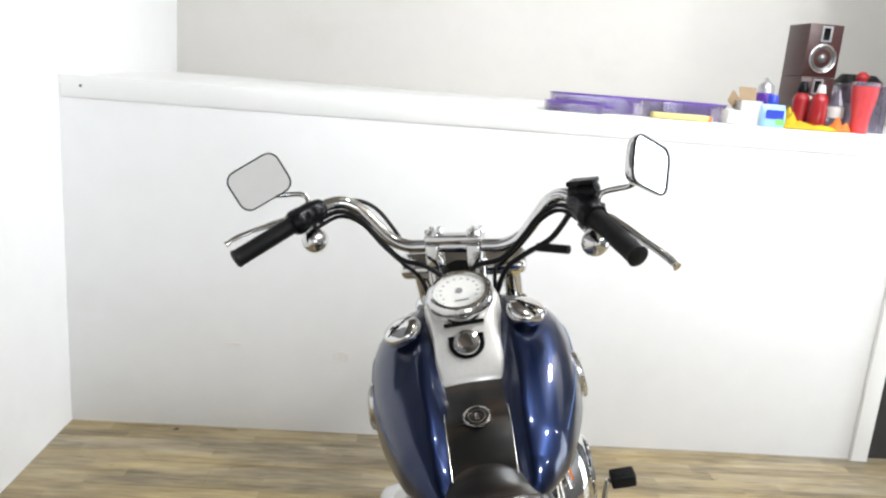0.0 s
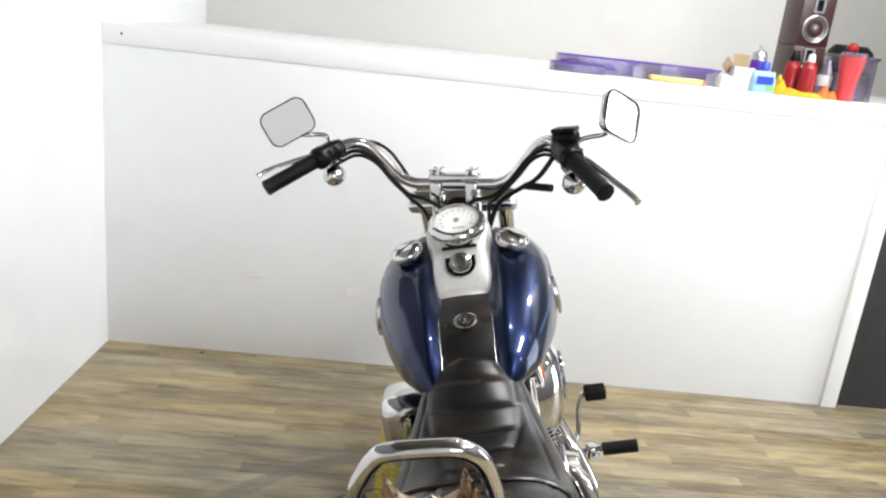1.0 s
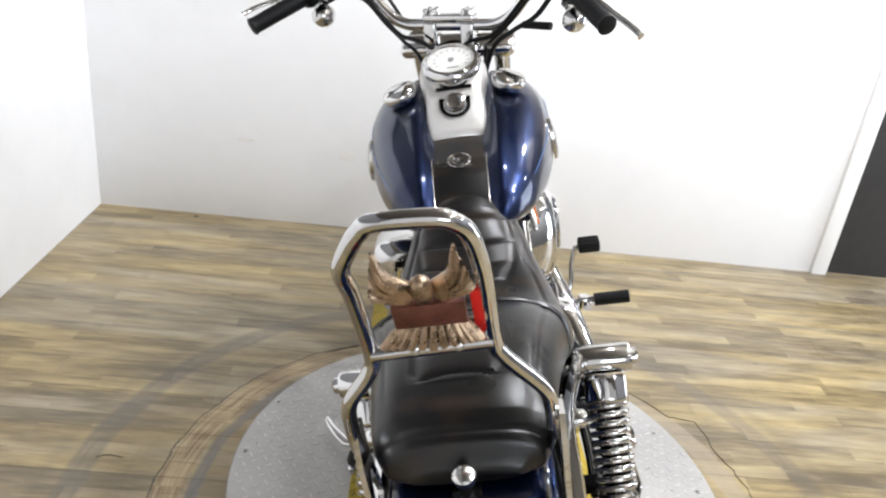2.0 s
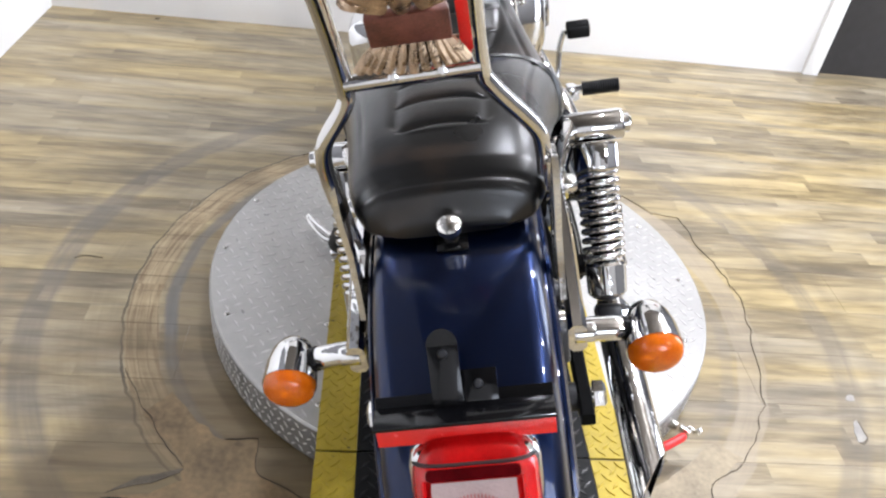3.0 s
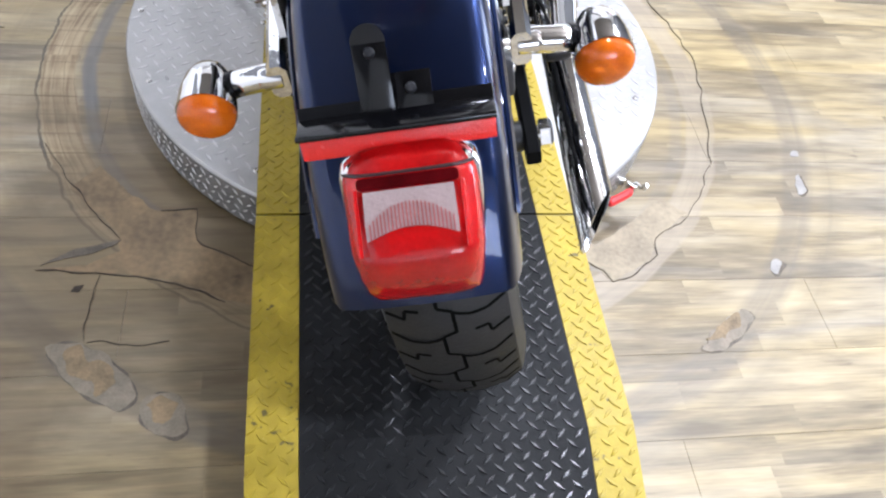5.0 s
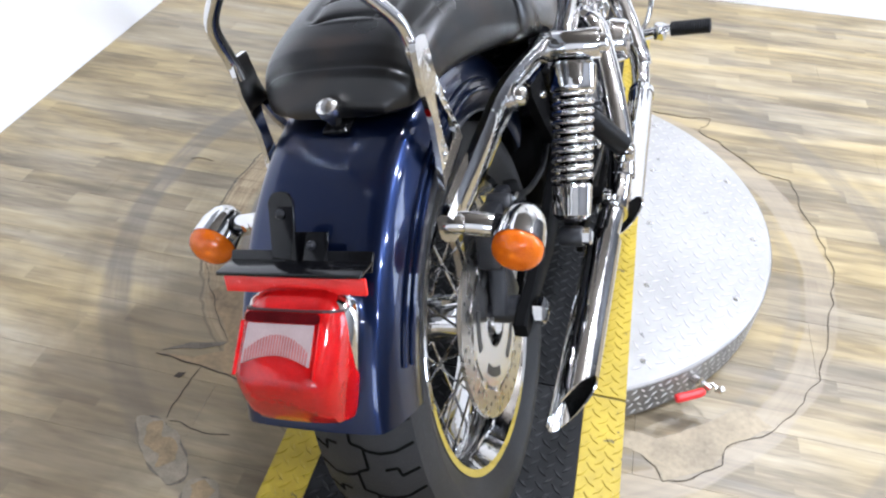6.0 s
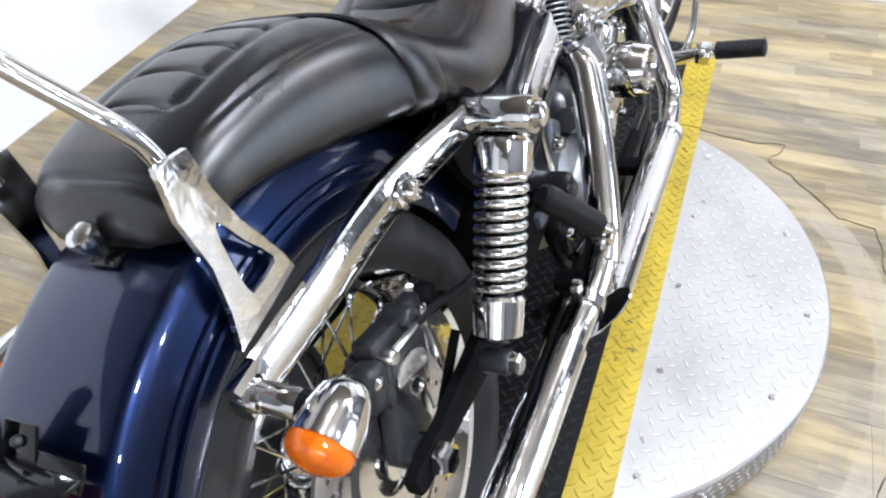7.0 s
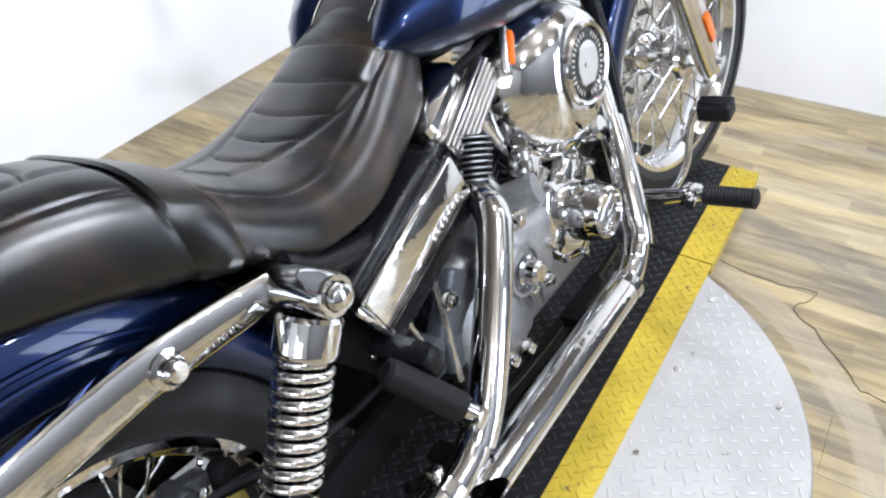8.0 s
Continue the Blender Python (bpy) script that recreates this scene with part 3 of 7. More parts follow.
def floor_damage():
    # bared tan backing from the worn ring to the ramp, west and east
    patch([(-0.597, 0.26), (-0.55, 0.215), (-0.5, 0.16), (-0.496, 0.125), (-0.545, 0.1), (-0.614, 0.088), (-0.526, 0.084), (-0.465, 0.076), (-0.39, 0.06), (-0.318, 0.022), (-0.272, 0.01), (-0.272, 0.09), (-0.345, 0.125), (-0.374, 0.145), (-0.38, 0.215), (-0.44, 0.212), (-0.5, 0.26), (-0.56, 0.32)], WORN_TAN, 0.0004, 2.2, "bared tan backing")
    patch([(0.272, 0.1), (0.32, 0.093), (0.354, 0.047), (0.443, 0.094), (0.46, 0.136), (0.505, 0.172), (0.55, 0.21), (0.5, 0.245), (0.43, 0.185), (0.34, 0.135), (0.272, 0.14)], WORN_PALE, 0.0004, 8.4, "bared tan backing")
    patch([(-0.614, 0.099), (-0.58, 0.112), (-0.545, 0.118), (-0.505, 0.14), (-0.497, 0.15), (-0.525, 0.142), (-0.568, 0.13), (-0.59, 0.116)], TORN, 0.0012, 3.1, "torn vinyl edge", 0.003)
    # filled holes
    for pts, mt, seed in (([(-0.575, -0.06), (-0.54, -0.047), (-0.5, -0.068), (-0.436, -0.131), (-0.464, -0.162), (-0.503, -0.142), (-0.545, -0.105)], FILLER, 1.0),
                          ([(-0.433, -0.159), (-0.41, -0.137), (-0.374, -0.144), (-0.361, -0.193), (-0.382, -0.211), (-0.419, -0.191)], FILLER, 4.0),
                          ([(0.469, -0.096), (0.532, -0.05), (0.588, -0.017), (0.598, -0.036), (0.55, -0.078), (0.503, -0.101)], FILLER, 6.0),
                          ([(0.682, 0.093), (0.711, 0.088), (0.69, 0.053), (0.669, 0.068)], GREYFILL, 7.0), ([(0.824, 0.312), (0.846, 0.317), (0.833, 0.254), (0.815, 0.259)], GREYFILL, 9.0), ([(0.846, 0.384), (0.866, 0.383), (0.861, 0.368), (0.843, 0.369)], GREYFILL, 11.0)):
        pts = rounded(about(pts, 1.06))
        patch(about(pts, 1.05, 0.0025, -0.0025), TORN, 0.0005, seed + 0.4, "dark brown rim, broader to the south-east", 0.008)
        patch(pts, mt, 0.001, seed, "filled hole", 0.01)
        if mt == FILLER:
            patch(about(pts, 0.62, -0.004, 0.006), OCHRE, 0.0014, seed + 2.0, "ochre heart of the filler", 0.016)
    crack(((0.26, 1.285), (0.337, 1.268), (0.47, 1.274), (0.437, 1.198), (0.55, 1.085), (0.592, 1.032), (0.662, 1.023), (0.676, 0.905), (0.717, 0.764), (0.719, 0.648), (0.692, 0.534), (0.675, 0.43), (0.614, 0.282), (0.55, 0.2), (0.5, 0.168), (0.462, 0.138), (0.445, 0.096), (0.354, 0.046), (0.318, 0.09)), 0.0016, 1.3, 0.018)
    crack(((-0.62, 0.088), (-0.526, 0.082), (-0.465, 0.074), (-0.4, 0.058), (-0.32, 0.02)), 0.0026, 4.1)
    crack(((-0.44, 0.214), (-0.38, 0.218), (-0.375, 0.15), (-0.345, 0.128), (-0.272, 0.088)), 0.0017, 6.2)
    crack(((-0.525, -0.045), (-0.527, 0.02), (-0.52, 0.078)), 0.0012, 7.7)
    crack(((-0.52, -0.05), (-0.46, -0.055), (-0.4, -0.05)), 0.0014, 5.5)
    crack(((-0.66, 0.378), (-0.609, 0.29), (-0.545, 0.206), (-0.498, 0.152)), 0.0018, 2.9)
    crack(((-0.86, 0.7), (-0.83, 0.712), (-0.8, 0.708)), 0.0022, 3.9)
    crack(((-0.4, 1.215), (-0.26, 1.285), (-0.12, 1.335)), 0.0024, 9.3)
    for x, y in ((-0.551, 0.052), (-1.02, 2.1)):
        patch([(x - 0.009, y - 0.005), (x + 0.006, y - 0.007), (x + 0.01, y + 0.006), (x - 0.004, y + 0.005)], CRACK, 0.0012, x, "small dark chip", 0.004)


# ---- the turntable ----
DC = Vector((0.012, 0.627, 0))
DR, DZ = 0.541, 0.098
W, ZP = 0.269, 0.103
table = thing("turntable", pose(0, 0, 0), "round diamond-plate turntable with a black and yellow wheel track", "turntable")


def lozenges(cells, z, length=0.021, width=0.0065, h=0.0014):
    """Raised tread bars: rows of x, y, turn in degrees, and z."""
    bm = B()
    for x, y, a in cells:
        c, s = math.cos(radians(a)), math.sin(radians(a))
        zz = z(x, y) if callable(z) else z
        base = [(length / 2, 0), (0, width / 2), (-length / 2, 0), (0, -width / 2)]
        lo = [bm.verts.new((x + c * u - s * v, y + s * u + c * v, zz)) for u, v in base]
        hi = [bm.verts.new((x + c * u * 0.8 - s * v * 0.7, y + s * u * 0.8 + c * v * 0.7, zz + h)) for u, v in base]
        bm.faces.new(hi)
        for i in range(4):
            j = (i + 1) % 4
            bm.faces.new((lo[i], lo[j], hi[j], hi[i]))
    return bm


def tread_cells(x0, x1, y0, y1, p, turn=45.0, keep=lambda x, y: True):
    """A lattice turned by some degrees, whose bars lie along and across it by turns."""
    c, s = math.cos(radians(turn)), math.sin(radians(turn))
    n = int(1.5 * max(x1 - x0, y1 - y0) / p) + 2
    mx, my = (x0 + x1) / 2, (y0 + y1) / 2
    out = []
    for i in range(-n, n + 1):
        for j in range(-n, n + 1):
            x, y = mx + p * (c * i - s * j), my + p * (s * i + c * j)
            if x0 < x < x1 and y0 < y < y1 and keep(x, y):
                out.append((x, y, turn + (90 if (i + j) % 2 else 0)))
    return out


bm = B()
m0 = Matrix.Translation(DC)
lathe(bm, ((0, DZ - 0.006), (DR - 0.012, DZ - 0.006), (DR - 0.012, 0.012), (DR - 0.002, 0.012), (DR, 0.014), (DR, DZ - 0.003), (DR - 0.003, DZ), (0, DZ)), m0, 128)
platform = part("platform", bm, PLATE, table, "bare aluminium diamond plate")
# thin added band: puts the upright rim's shade into a darker colour
bm = B()
lathe_ring(bm, ((DR + 0.0002, 0.012), (DR + 0.0016, 0.013), (DR + 0.0016, DZ - 0.005), (DR + 0.0002, DZ - 0.004)), m0, 128)
rim_band = part("rim_band", bm, PLATE_SHADED, platform, "patterned rim of the same plate, coloured darker as its shaded side")
cells = tread_cells(DC.x - DR, DC.x + DR, DC.y - DR, DC.y + DR, 0.024, 30.0, lambda x, y: math.hypot(x - DC.x, y - DC.y) < DR - 0.014 and abs(x) > W + 0.01)
part("raised_pattern", lozenges(cells, DZ - 0.0003, 0.025, 0.0062, 0.0014), PLATEBAR, platform, kind="stuff")
# pattern on the rim
bm = B()
for k in range(190):
    for row in range(4):
        a = 2 * math.pi * (k + 0.5 * (row % 2)) / 190
        z = 0.024 + row * 0.019
        t = Vector((-math.sin(a), math.cos(a), 0))
        n = Vector((math.cos(a), math.sin(a), 0))
        sgn = 1 if (k + row) % 2 else -1
        c = DC + n * (DR + 0.0014) + Vector((0, 0, z))
        d = (t + Vector((0, 0, sgn * 1.0))).normalized() * 0.0085
        e = (t - Vector((0, 0, sgn * 1.0))).normalized() * 0.0026
        v = [bm.verts.new(c + q) for q in (d, e, -d, -e)] + [bm.verts.new(c + q * 0.55 + n * 0.0012) for q in (d, e, -d, -e)]
        bm.faces.new(v[4:])
        for i in range(4):
            bm.faces.new((v[i], v[(i + 1) % 4], v[4 + (i + 1) % 4], v[4 + i]))
part("rim_pattern", bm, PLATEBAR, platform, kind="stuff")
bm = B()
lathe(bm, ((0, 0), (0.0062, 0), (0.0062, 0.0012), (0.0045, 0.003), (0.002, 0.0033), (0, 0.0025)), Matrix.Identity(4), 12)
bolt_me = finish("bolt", bm, CHROME_DULL)
for x, ys in ((0.296, (0.221, 0.424, 0.627, 0.83, 1.033)), (-0.272, (0.221, 0.424, 0.627, 0.83, 1.033)), (0.47, (0.43, 0.83)), (0.516, (0.627,)), (-0.47, (0.441, 0.835)), (-0.51, (0.65,))):
    for y in ys:
        ob = new("bolt", bolt_me)
        ob.location = (x, y, DZ)
        ob.parent = table


def ramp_z(x, y):
    return ZP if y > -0.27 else ZP + (y + 0.27) * 0.26


def deck(y0, y1, black, label):
    """One stretch of wheel track: a black centre between two yellow edge strips, each with raised bars."""
    ys = [y0] + ([-0.27] if y0 < -0.27 else []) + [y1]
    for nm, x0, x1, mt, lb in (("tread_plate", -0.2, 0.2, black, label), ("edge_strip", -W, -0.2008, YELLOW, "yellow rubber tread strip"), ("edge_strip", 0.2008, W, YELLOW, "yellow rubber tread strip")):
        bm = B()
        for a, b in zip(ys, ys[1:]):
            rings = []
            for y in (a, b):
                z = ramp_z(0, y)
                t = 0.004 if y0 > 0 and y1 < 1.14 else 0.03
                rings.append([(x0, y, z), (x1, y, z), (x1, y, max(0.001, z - t)), (x0, y, max(0.001, z - t))])
            loft(bm, rings)
        pl = part(nm, bm, mt, table, lb)
        part("raised_pattern", lozenges(tread_cells(x0 + 0.007, x1 - 0.007, y0 + 0.008, y1 - 0.008, 0.0188), lambda x, y: ramp_z(x, y) - 0.0002, 0.0235, 0.006, 0.0022), DECKBAR if mt is not YELLOW else YELLOW, pl, kind="stuff")


deck(0.1225, 1.1315, DECK, "black rubber tread plate across the turntable")
deck(-0.62, 0.1175, DUSTY, "dusty black tread plate that ramps down to the floor")
deck(1.1365, 1.515, DECK, "black rubber tread plate under the front wheel")
for y in (0.12, 1.134):
    bm = B()
    box(bm, (2 * W - 0.004, 0.0045, 0.02), pose(0, y, ZP - 0.014), 0)
    part("seam", bm, INK, table)
bm = B()
for x in (-0.225, 0.225):
    box(bm, (0.05, 1.2, 0.06), pose(x, 0.627, 0.05), 0.003)
    box(bm, (0.04, 0.3, 0.07), pose(x, 1.34, 0.036), 0.003)
    box(bm, (0.04, 0.3, 0.07), pose(x, -0.06, 0.036), 0.003)
part("under_frame", bm, ALLOY_DARK, table)
# toggle clamp on the rim
clamp = B()
tube(clamp, ((0.39, 0.245, 0.06), (0.41, 0.225, 0.062)), 0.014, 12)
box(clamp, (0.03, 0.012, 0.022), pose(0.425, 0.214, 0.062, 0, 0, -40), 0.002)
tube(clamp, ((0.415, 0.212, 0.07), (0.44, 0.225, 0.066), (0.462, 0.205, 0.06)), 0.004, 8)
tube(clamp, ((0.452, 0.214, 0.055), (0.462, 0.207, 0.075)), 0.006, 8)
SMALL = Matrix.Translation((0.39, 0.245, 0.06)) @ Matrix.Scale(0.74, 4) @ Matrix.Translation((-0.39, -0.245, -0.06))
clamp.transform(SMALL)
clamp = part("toggle_clamp", clamp, CHROME_DULL, table, "zinc toggle clamp with a red handle")
bm = B()
tube(bm, crom(((0.42, 0.2, 0.062), (0.405, 0.188, 0.062), (0.365, 0.168, 0.058), (0.352, 0.162, 0.057)), 4), [0.006, 0.009, 0.0105, 0.011, 0.011, 0.0112, 0.0112, 0.0115, 0.0118, 0.0118, 0.011, 0.0095, 0.006], 12)
bm.transform(SMALL)
part("handle", bm, REDGRIP, clamp, "red vinyl grip")


# ---- the motorcycle: x right, y ahead, z up from the rear tyre's foot, leaning on its stand ----
BIKE = pose(0.036, -0.033, 0.103) @ pose(0, 0, 0, 0, 0, -2.5) @ pose(0, 0, 0, 0, -14.3, 0)
bike = thing("motorcycle", BIKE, "navy blue cruiser motorcycle with chrome trim leaning on its stand", "motorcycle")
AX = Vector((0, 0.012, 0.302))
FC = Vector((0, 0, 0.314))
XAX = Matrix.Rotation(radians(90), 4, "Y")


def wheel(name, centre, rad, half, rimr, rot, disc_side, disc_r, label, tread):
    """A wire wheel: tyre, rim, hub, spokes, brake disc. rot takes it to its place."""
    m = rot @ Matrix.Translation(centre) @ XAX
    bm = B()
    lathe_ring(bm, ((rimr - 0.005, -half * 0.55), (rimr + 0.004, -half * 0.76), (rimr + 0.03, -half * 0.95), (rad - 0.046, -half), (rad - 0.018, -half * 0.88), (rad - 0.006, -half * 0.55), (rad, -half * 0.2),
                    (rad, half * 0.2), (rad - 0.006, half * 0.55), (rad - 0.018, half * 0.88), (rad - 0.046, half), (rimr + 0.03, half * 0.95), (rimr + 0.004, half * 0.76), (rimr - 0.005, half * 0.55)), m, 96)
    w = part(name, bm, TYRE, bike, label)
    bm = B()
    def groove(path, a2, s):
        """A narrow groove; path: rows of share of the half width and share of one pitch."""
        fine = [(u0 + (u1 - u0) * i / 5, d0 + (d1 - d0) * i / 5) for (u0, d0), (u1, d1) in zip(path, path[1:]) for i in range(5)] + [path[-1]]
        pts = []
        for u, da in fine:
            e = abs(u)
            rr = rad + 0.0007 - (0.0 if e < 0.2 else 0.006 * (e - 0.2) / 0.35 if e < 0.55 else 0.006 + 0.012 * (e - 0.55) / 0.33)
            pts.append((rr, s * u * half, a2 + da * 2 * math.pi / tread))
        for (r0, w0, a0), (r1, w1, a1) in zip(pts, pts[1:]):
            du, dv = (w1 - w0), (a1 - a0) * rad
            ln = math.hypot(du, dv) or 1
            nu, nv = -dv / ln * 0.0019, du / ln * 0.0019
            bm.faces.new([bm.verts.new(m @ Vector((rr * math.cos(aa + sg * nv / rad), rr * math.sin(aa + sg * nv / rad), ww + sg * nu))) for rr, ww, aa, sg in ((r0, w0, a0, 1), (r1, w1, a1, 1), (r1, w1, a1, -1), (r0, w0, a0, -1))])

    for k in range(tread):
        a = 2 * math.pi * k / tread
        groove(((0.1, 0.0), (0.1, 0.42), (-0.1, 0.5), (-0.1, 0.92), (0.1, 1.0)), a, 1)
        for s in (1, -1):
            a2 = a + (math.pi / tread if s < 0 else 0)
            groove(((0.1, 0.02), (0.35, 0.12), (0.6, 0.1), (0.85, 0.0)), a2, s)
            groove(((0.36, 0.46), (0.56, 0.44), (0.58, 0.62), (0.85, 0.54)), a2, s)
    part("tread_groove", bm, GROOVE, w, kind="stuff")
    bm = B()
    lathe_ring(bm, ((rimr + 0.006, -half * 0.74), (rimr + 0.004, -half * 0.8), (rimr - 0.006, -half * 0.78), (rimr - 0.016, -half * 0.5), (rimr - 0.02, -half * 0.42), (rimr - 0.024, 0), (rimr - 0.02, half * 0.42), (rimr - 0.016, half * 0.5),
                    (rimr - 0.006, half * 0.78), (rimr + 0.004, half * 0.8), (rimr + 0.006, half * 0.74), (rimr - 0.008, half * 0.5), (rimr - 0.014, 0), (rimr - 0.008, -half * 0.5)), m, 96)
    part("rim", bm, CHROME, w, "laced chrome rim")
    bm = B()
    lathe(bm, ((0, -0.075), (0.018, -0.075), (0.02, -0.06), (0.045, -0.055), (0.05, -0.045), (0.045, -0.036), (0.03, -0.025), (0.026, 0), (0.03, 0.025), (0.045, 0.036), (0.05, 0.045), (0.045, 0.055), (0.02, 0.06), (0.018, 0.075), (0, 0.075)), m, 32)
    part("hub", bm, CHROME, w, "chrome hub")
    n = 40
    for k in range(n):
        a = 2 * math.pi * (k + 0.5) / n
        side = 1 if k % 2 else -1
        twist = radians(38) * (1 if (k // 2) % 2 else -1)
        p0 = m @ Vector((0.043 * math.cos(a + twist), 0.043 * math.sin(a + twist), side * 0.045))
        p1 = m @ Vector(((rimr - 0.02) * math.cos(a), (rimr - 0.02) * math.sin(a), side * 0.006))
        bm = B()
        tube(bm, (p0, p1), 0.0019, 6)
        p2 = p1 + (p0 - p1).normalized() * 0.018
        tube(bm, (p1, p2), 0.0032, 6)
        part("spoke", bm, CHROME, w)
    bm = B()
    z = disc_side
    lathe_ring(bm, ((disc_r, z - 0.0025), (disc_r, z + 0.0025), (disc_r - 0.035, z + 0.0025), (disc_r - 0.035, z - 0.0025)), m, 64)
    disc = part("brake_disc", bm, STEEL_DISC, w, "drilled steel brake disc")
    bm = B()
    for k in range(40):
        a = 2 * math.pi * k / 40
        rr = disc_r - 0.009 - 0.0085 * (k % 3)
        for s in (-1, 1):
            v = [bm.verts.new(m @ Vector((rr * math.cos(a) + 0.0032 * math.cos(q), rr * math.sin(a) + 0.0032 * math.sin(q), z + s * 0.0027))) for q in (math.pi * i / 4 for i in range(8))]
            bm.faces.new(v)
    part("disc_hole", bm, INK, disc, kind="stuff")
    bm = B()
    lathe_ring(bm, ((disc_r - 0.04, z - 0.003), (disc_r - 0.04, z + 0.003), (0.035, z + 0.003), (0.035, z - 0.003)), m, 48)
    for k in range(10):
        a = 2 * math.pi * k / 10
        c = m @ Vector(((disc_r - 0.037) * math.cos(a), (disc_r - 0.037) * math.sin(a), z))
        box(bm, (0.006, 0.02, 0.012), rot @ Matrix.Translation(rot.inverted() @ c) @ Matrix.Rotation(a, 4, "X"), 0.001)
    part("disc_carrier", bm, CHROME_DULL, disc)
    bm = B()
    for k in range(5):
        a = 2 * math.pi * (k + 0.3) / 5
        v = []
        for i in range(9):
            q = a - 0.38 + 0.76 * i / 8
            v.append(((disc_r - 0.053) * math.cos(q), (disc_r - 0.053) * math.sin(q)))
        for i in range(9):
            q = a + 0.38 - 0.76 * i / 8
            v.append(((disc_r - 0.066) * math.cos(q), (disc_r - 0.066) * math.sin(q)))
        for s in (-1, 1):
            bm.faces.new([bm.verts.new(m @ Vector((x, y, z + s * 0.0034))) for x, y in v])
    part("carrier_slot", bm, INK, disc, kind="stuff")
    return w


I4 = Matrix.Identity(4)
# it leans a little more than the frame and sits nearer the brake side
WAX = Vector((0.014, 0.001, 0.286))
wheel("rear_wheel", WAX, 0.285, 0.07, 0.2, Matrix.Translation(WAX) @ Matrix.Rotation(radians(-3.4), 4, "Y") @ Matrix.Translation(-WAX), 0.068, 0.128, "wide rear tyre on a laced chrome rim", 27)
# axle and swingarm
bm = B()
tube(bm, ((-0.15, 0.01, 0.304), (0.15, 0.01, 0.304)), 0.011, 16)
lathe(bm, ((0, 0), (0.019, 0), (0.019, 0.012), (0.014, 0.016), (0, 0.016)), along((0.14, 0.01, 0.304), (1, 0, 0)), 6)
lathe(bm, ((0, 0), (0.019, 0), (0.019, 0.012), (0.014, 0.016), (0, 0.016)), along((-0.14, 0.01, 0.304), (-1, 0, 0)), 6)
part("rear_axle", bm, CHROME, bike, "chrome axle with large nuts")
bm = B()
for s in (-1, 1):
    rings = []
    for y, z, h in ((-0.03, 0.304, 0.01), (-0.018, 0.304, 0.016), (0.04, 0.304, 0.016), (0.15, 0.305, 0.027), (0.36, 0.3, 0.03), (0.52, 0.3, 0.035)):
        x = s * (0.128 if y < 0.2 else 0.128 - (y - 0.2) * 0.1)
        rings.append([(x + a * 0.009, y, z + b * h) for a, b in ((1, -0.8), (1, 0.8), (0.7, 1), (-0.7, 1), (-1, 0.8), (-1, -0.8), (-0.7, -1), (0.7, -1))])
    loft(bm, rings)
box(bm, (0.2, 0.06, 0.07), pose(0, 0.5, 0.3), 0.01)
part("swingarm", bm, MATTE, bike, "black box-section swingarm")
bm = B()
tube(bm, ((0.074, 0.01, 0.304), (0.118, 0.01, 0.304)), 0.019, 24)
rings = []
for t_, w_ in ((0, 0.02), (0.3, 0.017), (0.7, 0.015), (1, 0.014)):
    y_, z_ = 0.01 + 0.035 * t_, 0.304 + 0.1 * t_
    rings.append([(0.096 + a_ * 0.012, y_ + b_ * w_, z_ - b_ * w_ * 0.35) for a_, b_ in ((1, -0.8), (1, 0.8), (0.6, 1), (-0.6, 1), (-1, 0.8), (-1, -0.8), (-0.6, -1), (0.6, -1))])
loft(bm, rings)
part("brake_carrier", bm, ALLOY_DARK, bike, "dark cast carrier between disc and swingarm")
# caliper
bm = B()
box(bm, (0.05, 0.09, 0.05), pose(0.082, 0.058, 0.388, -18), 0.01, 3)
box(bm, (0.03, 0.03, 0.05), pose(0.097, 0.006, 0.41, -18), 0.008, 3)
box(bm, (0.016, 0.028, 0.11), pose(0.1, 0.035, 0.345, 16), 0.007, 2)
box(bm, (0.026, 0.075, 0.022), pose(0.088, 0.06, 0.425, -14), 0.005, 2)
box(bm, (0.022, 0.03, 0.03), pose(0.092, 0.105, 0.418, -14), 0.006, 2)
lathe(bm, ((0, 0.012), (0.011, 0.012), (0.014, 0.008), (0.014, -0.02), (0, -0.02)), along((0.098, 0.088, 0.422), (1, 0, 0)), 20)
caliper = part("brake_caliper", bm, ALLOY_DARK, bike, "dark grey rear brake caliper")
bm = B()
CV = Matrix(((0, 0, 1, 0.1075), (0.95, 0.31, 0, 0.056), (-0.31, 0.95, 0, 0.388), (0, 0, 0, 1)))
bean = []
for k in range(40):
    a = 2 * math.pi * k / 40
    x, y = 0.03 * math.copysign(abs(math.cos(a)) ** 0.75, math.cos(a)), 0.0125 * math.copysign(abs(math.sin(a)) ** 0.8, math.sin(a))
    bean.append((x, y - 9.0 * x * x + 0.003))
slab(bm, bean, 0.003, CV)
frame_slab(bm, bean, [(x * 0.9, y * 0.78) for x, y in bean], 0.0022, CV @ pose(0, 0, 0.0035))
part("cover_plate", bm, CHROME_DULL, caliper, "polished oval cover")
for y, z in ((0.058, 0.352), (0.006, 0.418), (0.106, 0.418), (0.03, 0.3)):
    bm = B()
    lathe(bm, ((0, 0), (0.008, 0), (0.008, 0.008), (0.005, 0.01), (0, 0.01)), along((0.104, y, z), (1, 0, 0)), 8)
    part("caliper_bolt", bm, CHROME, caliper)
bm = B()
tube(bm, crom(((0.11, 0.034, 0.425), (0.112, 0.06, 0.422), (0.112, 0.085, 0.416)), 4), 0.0045, 8)
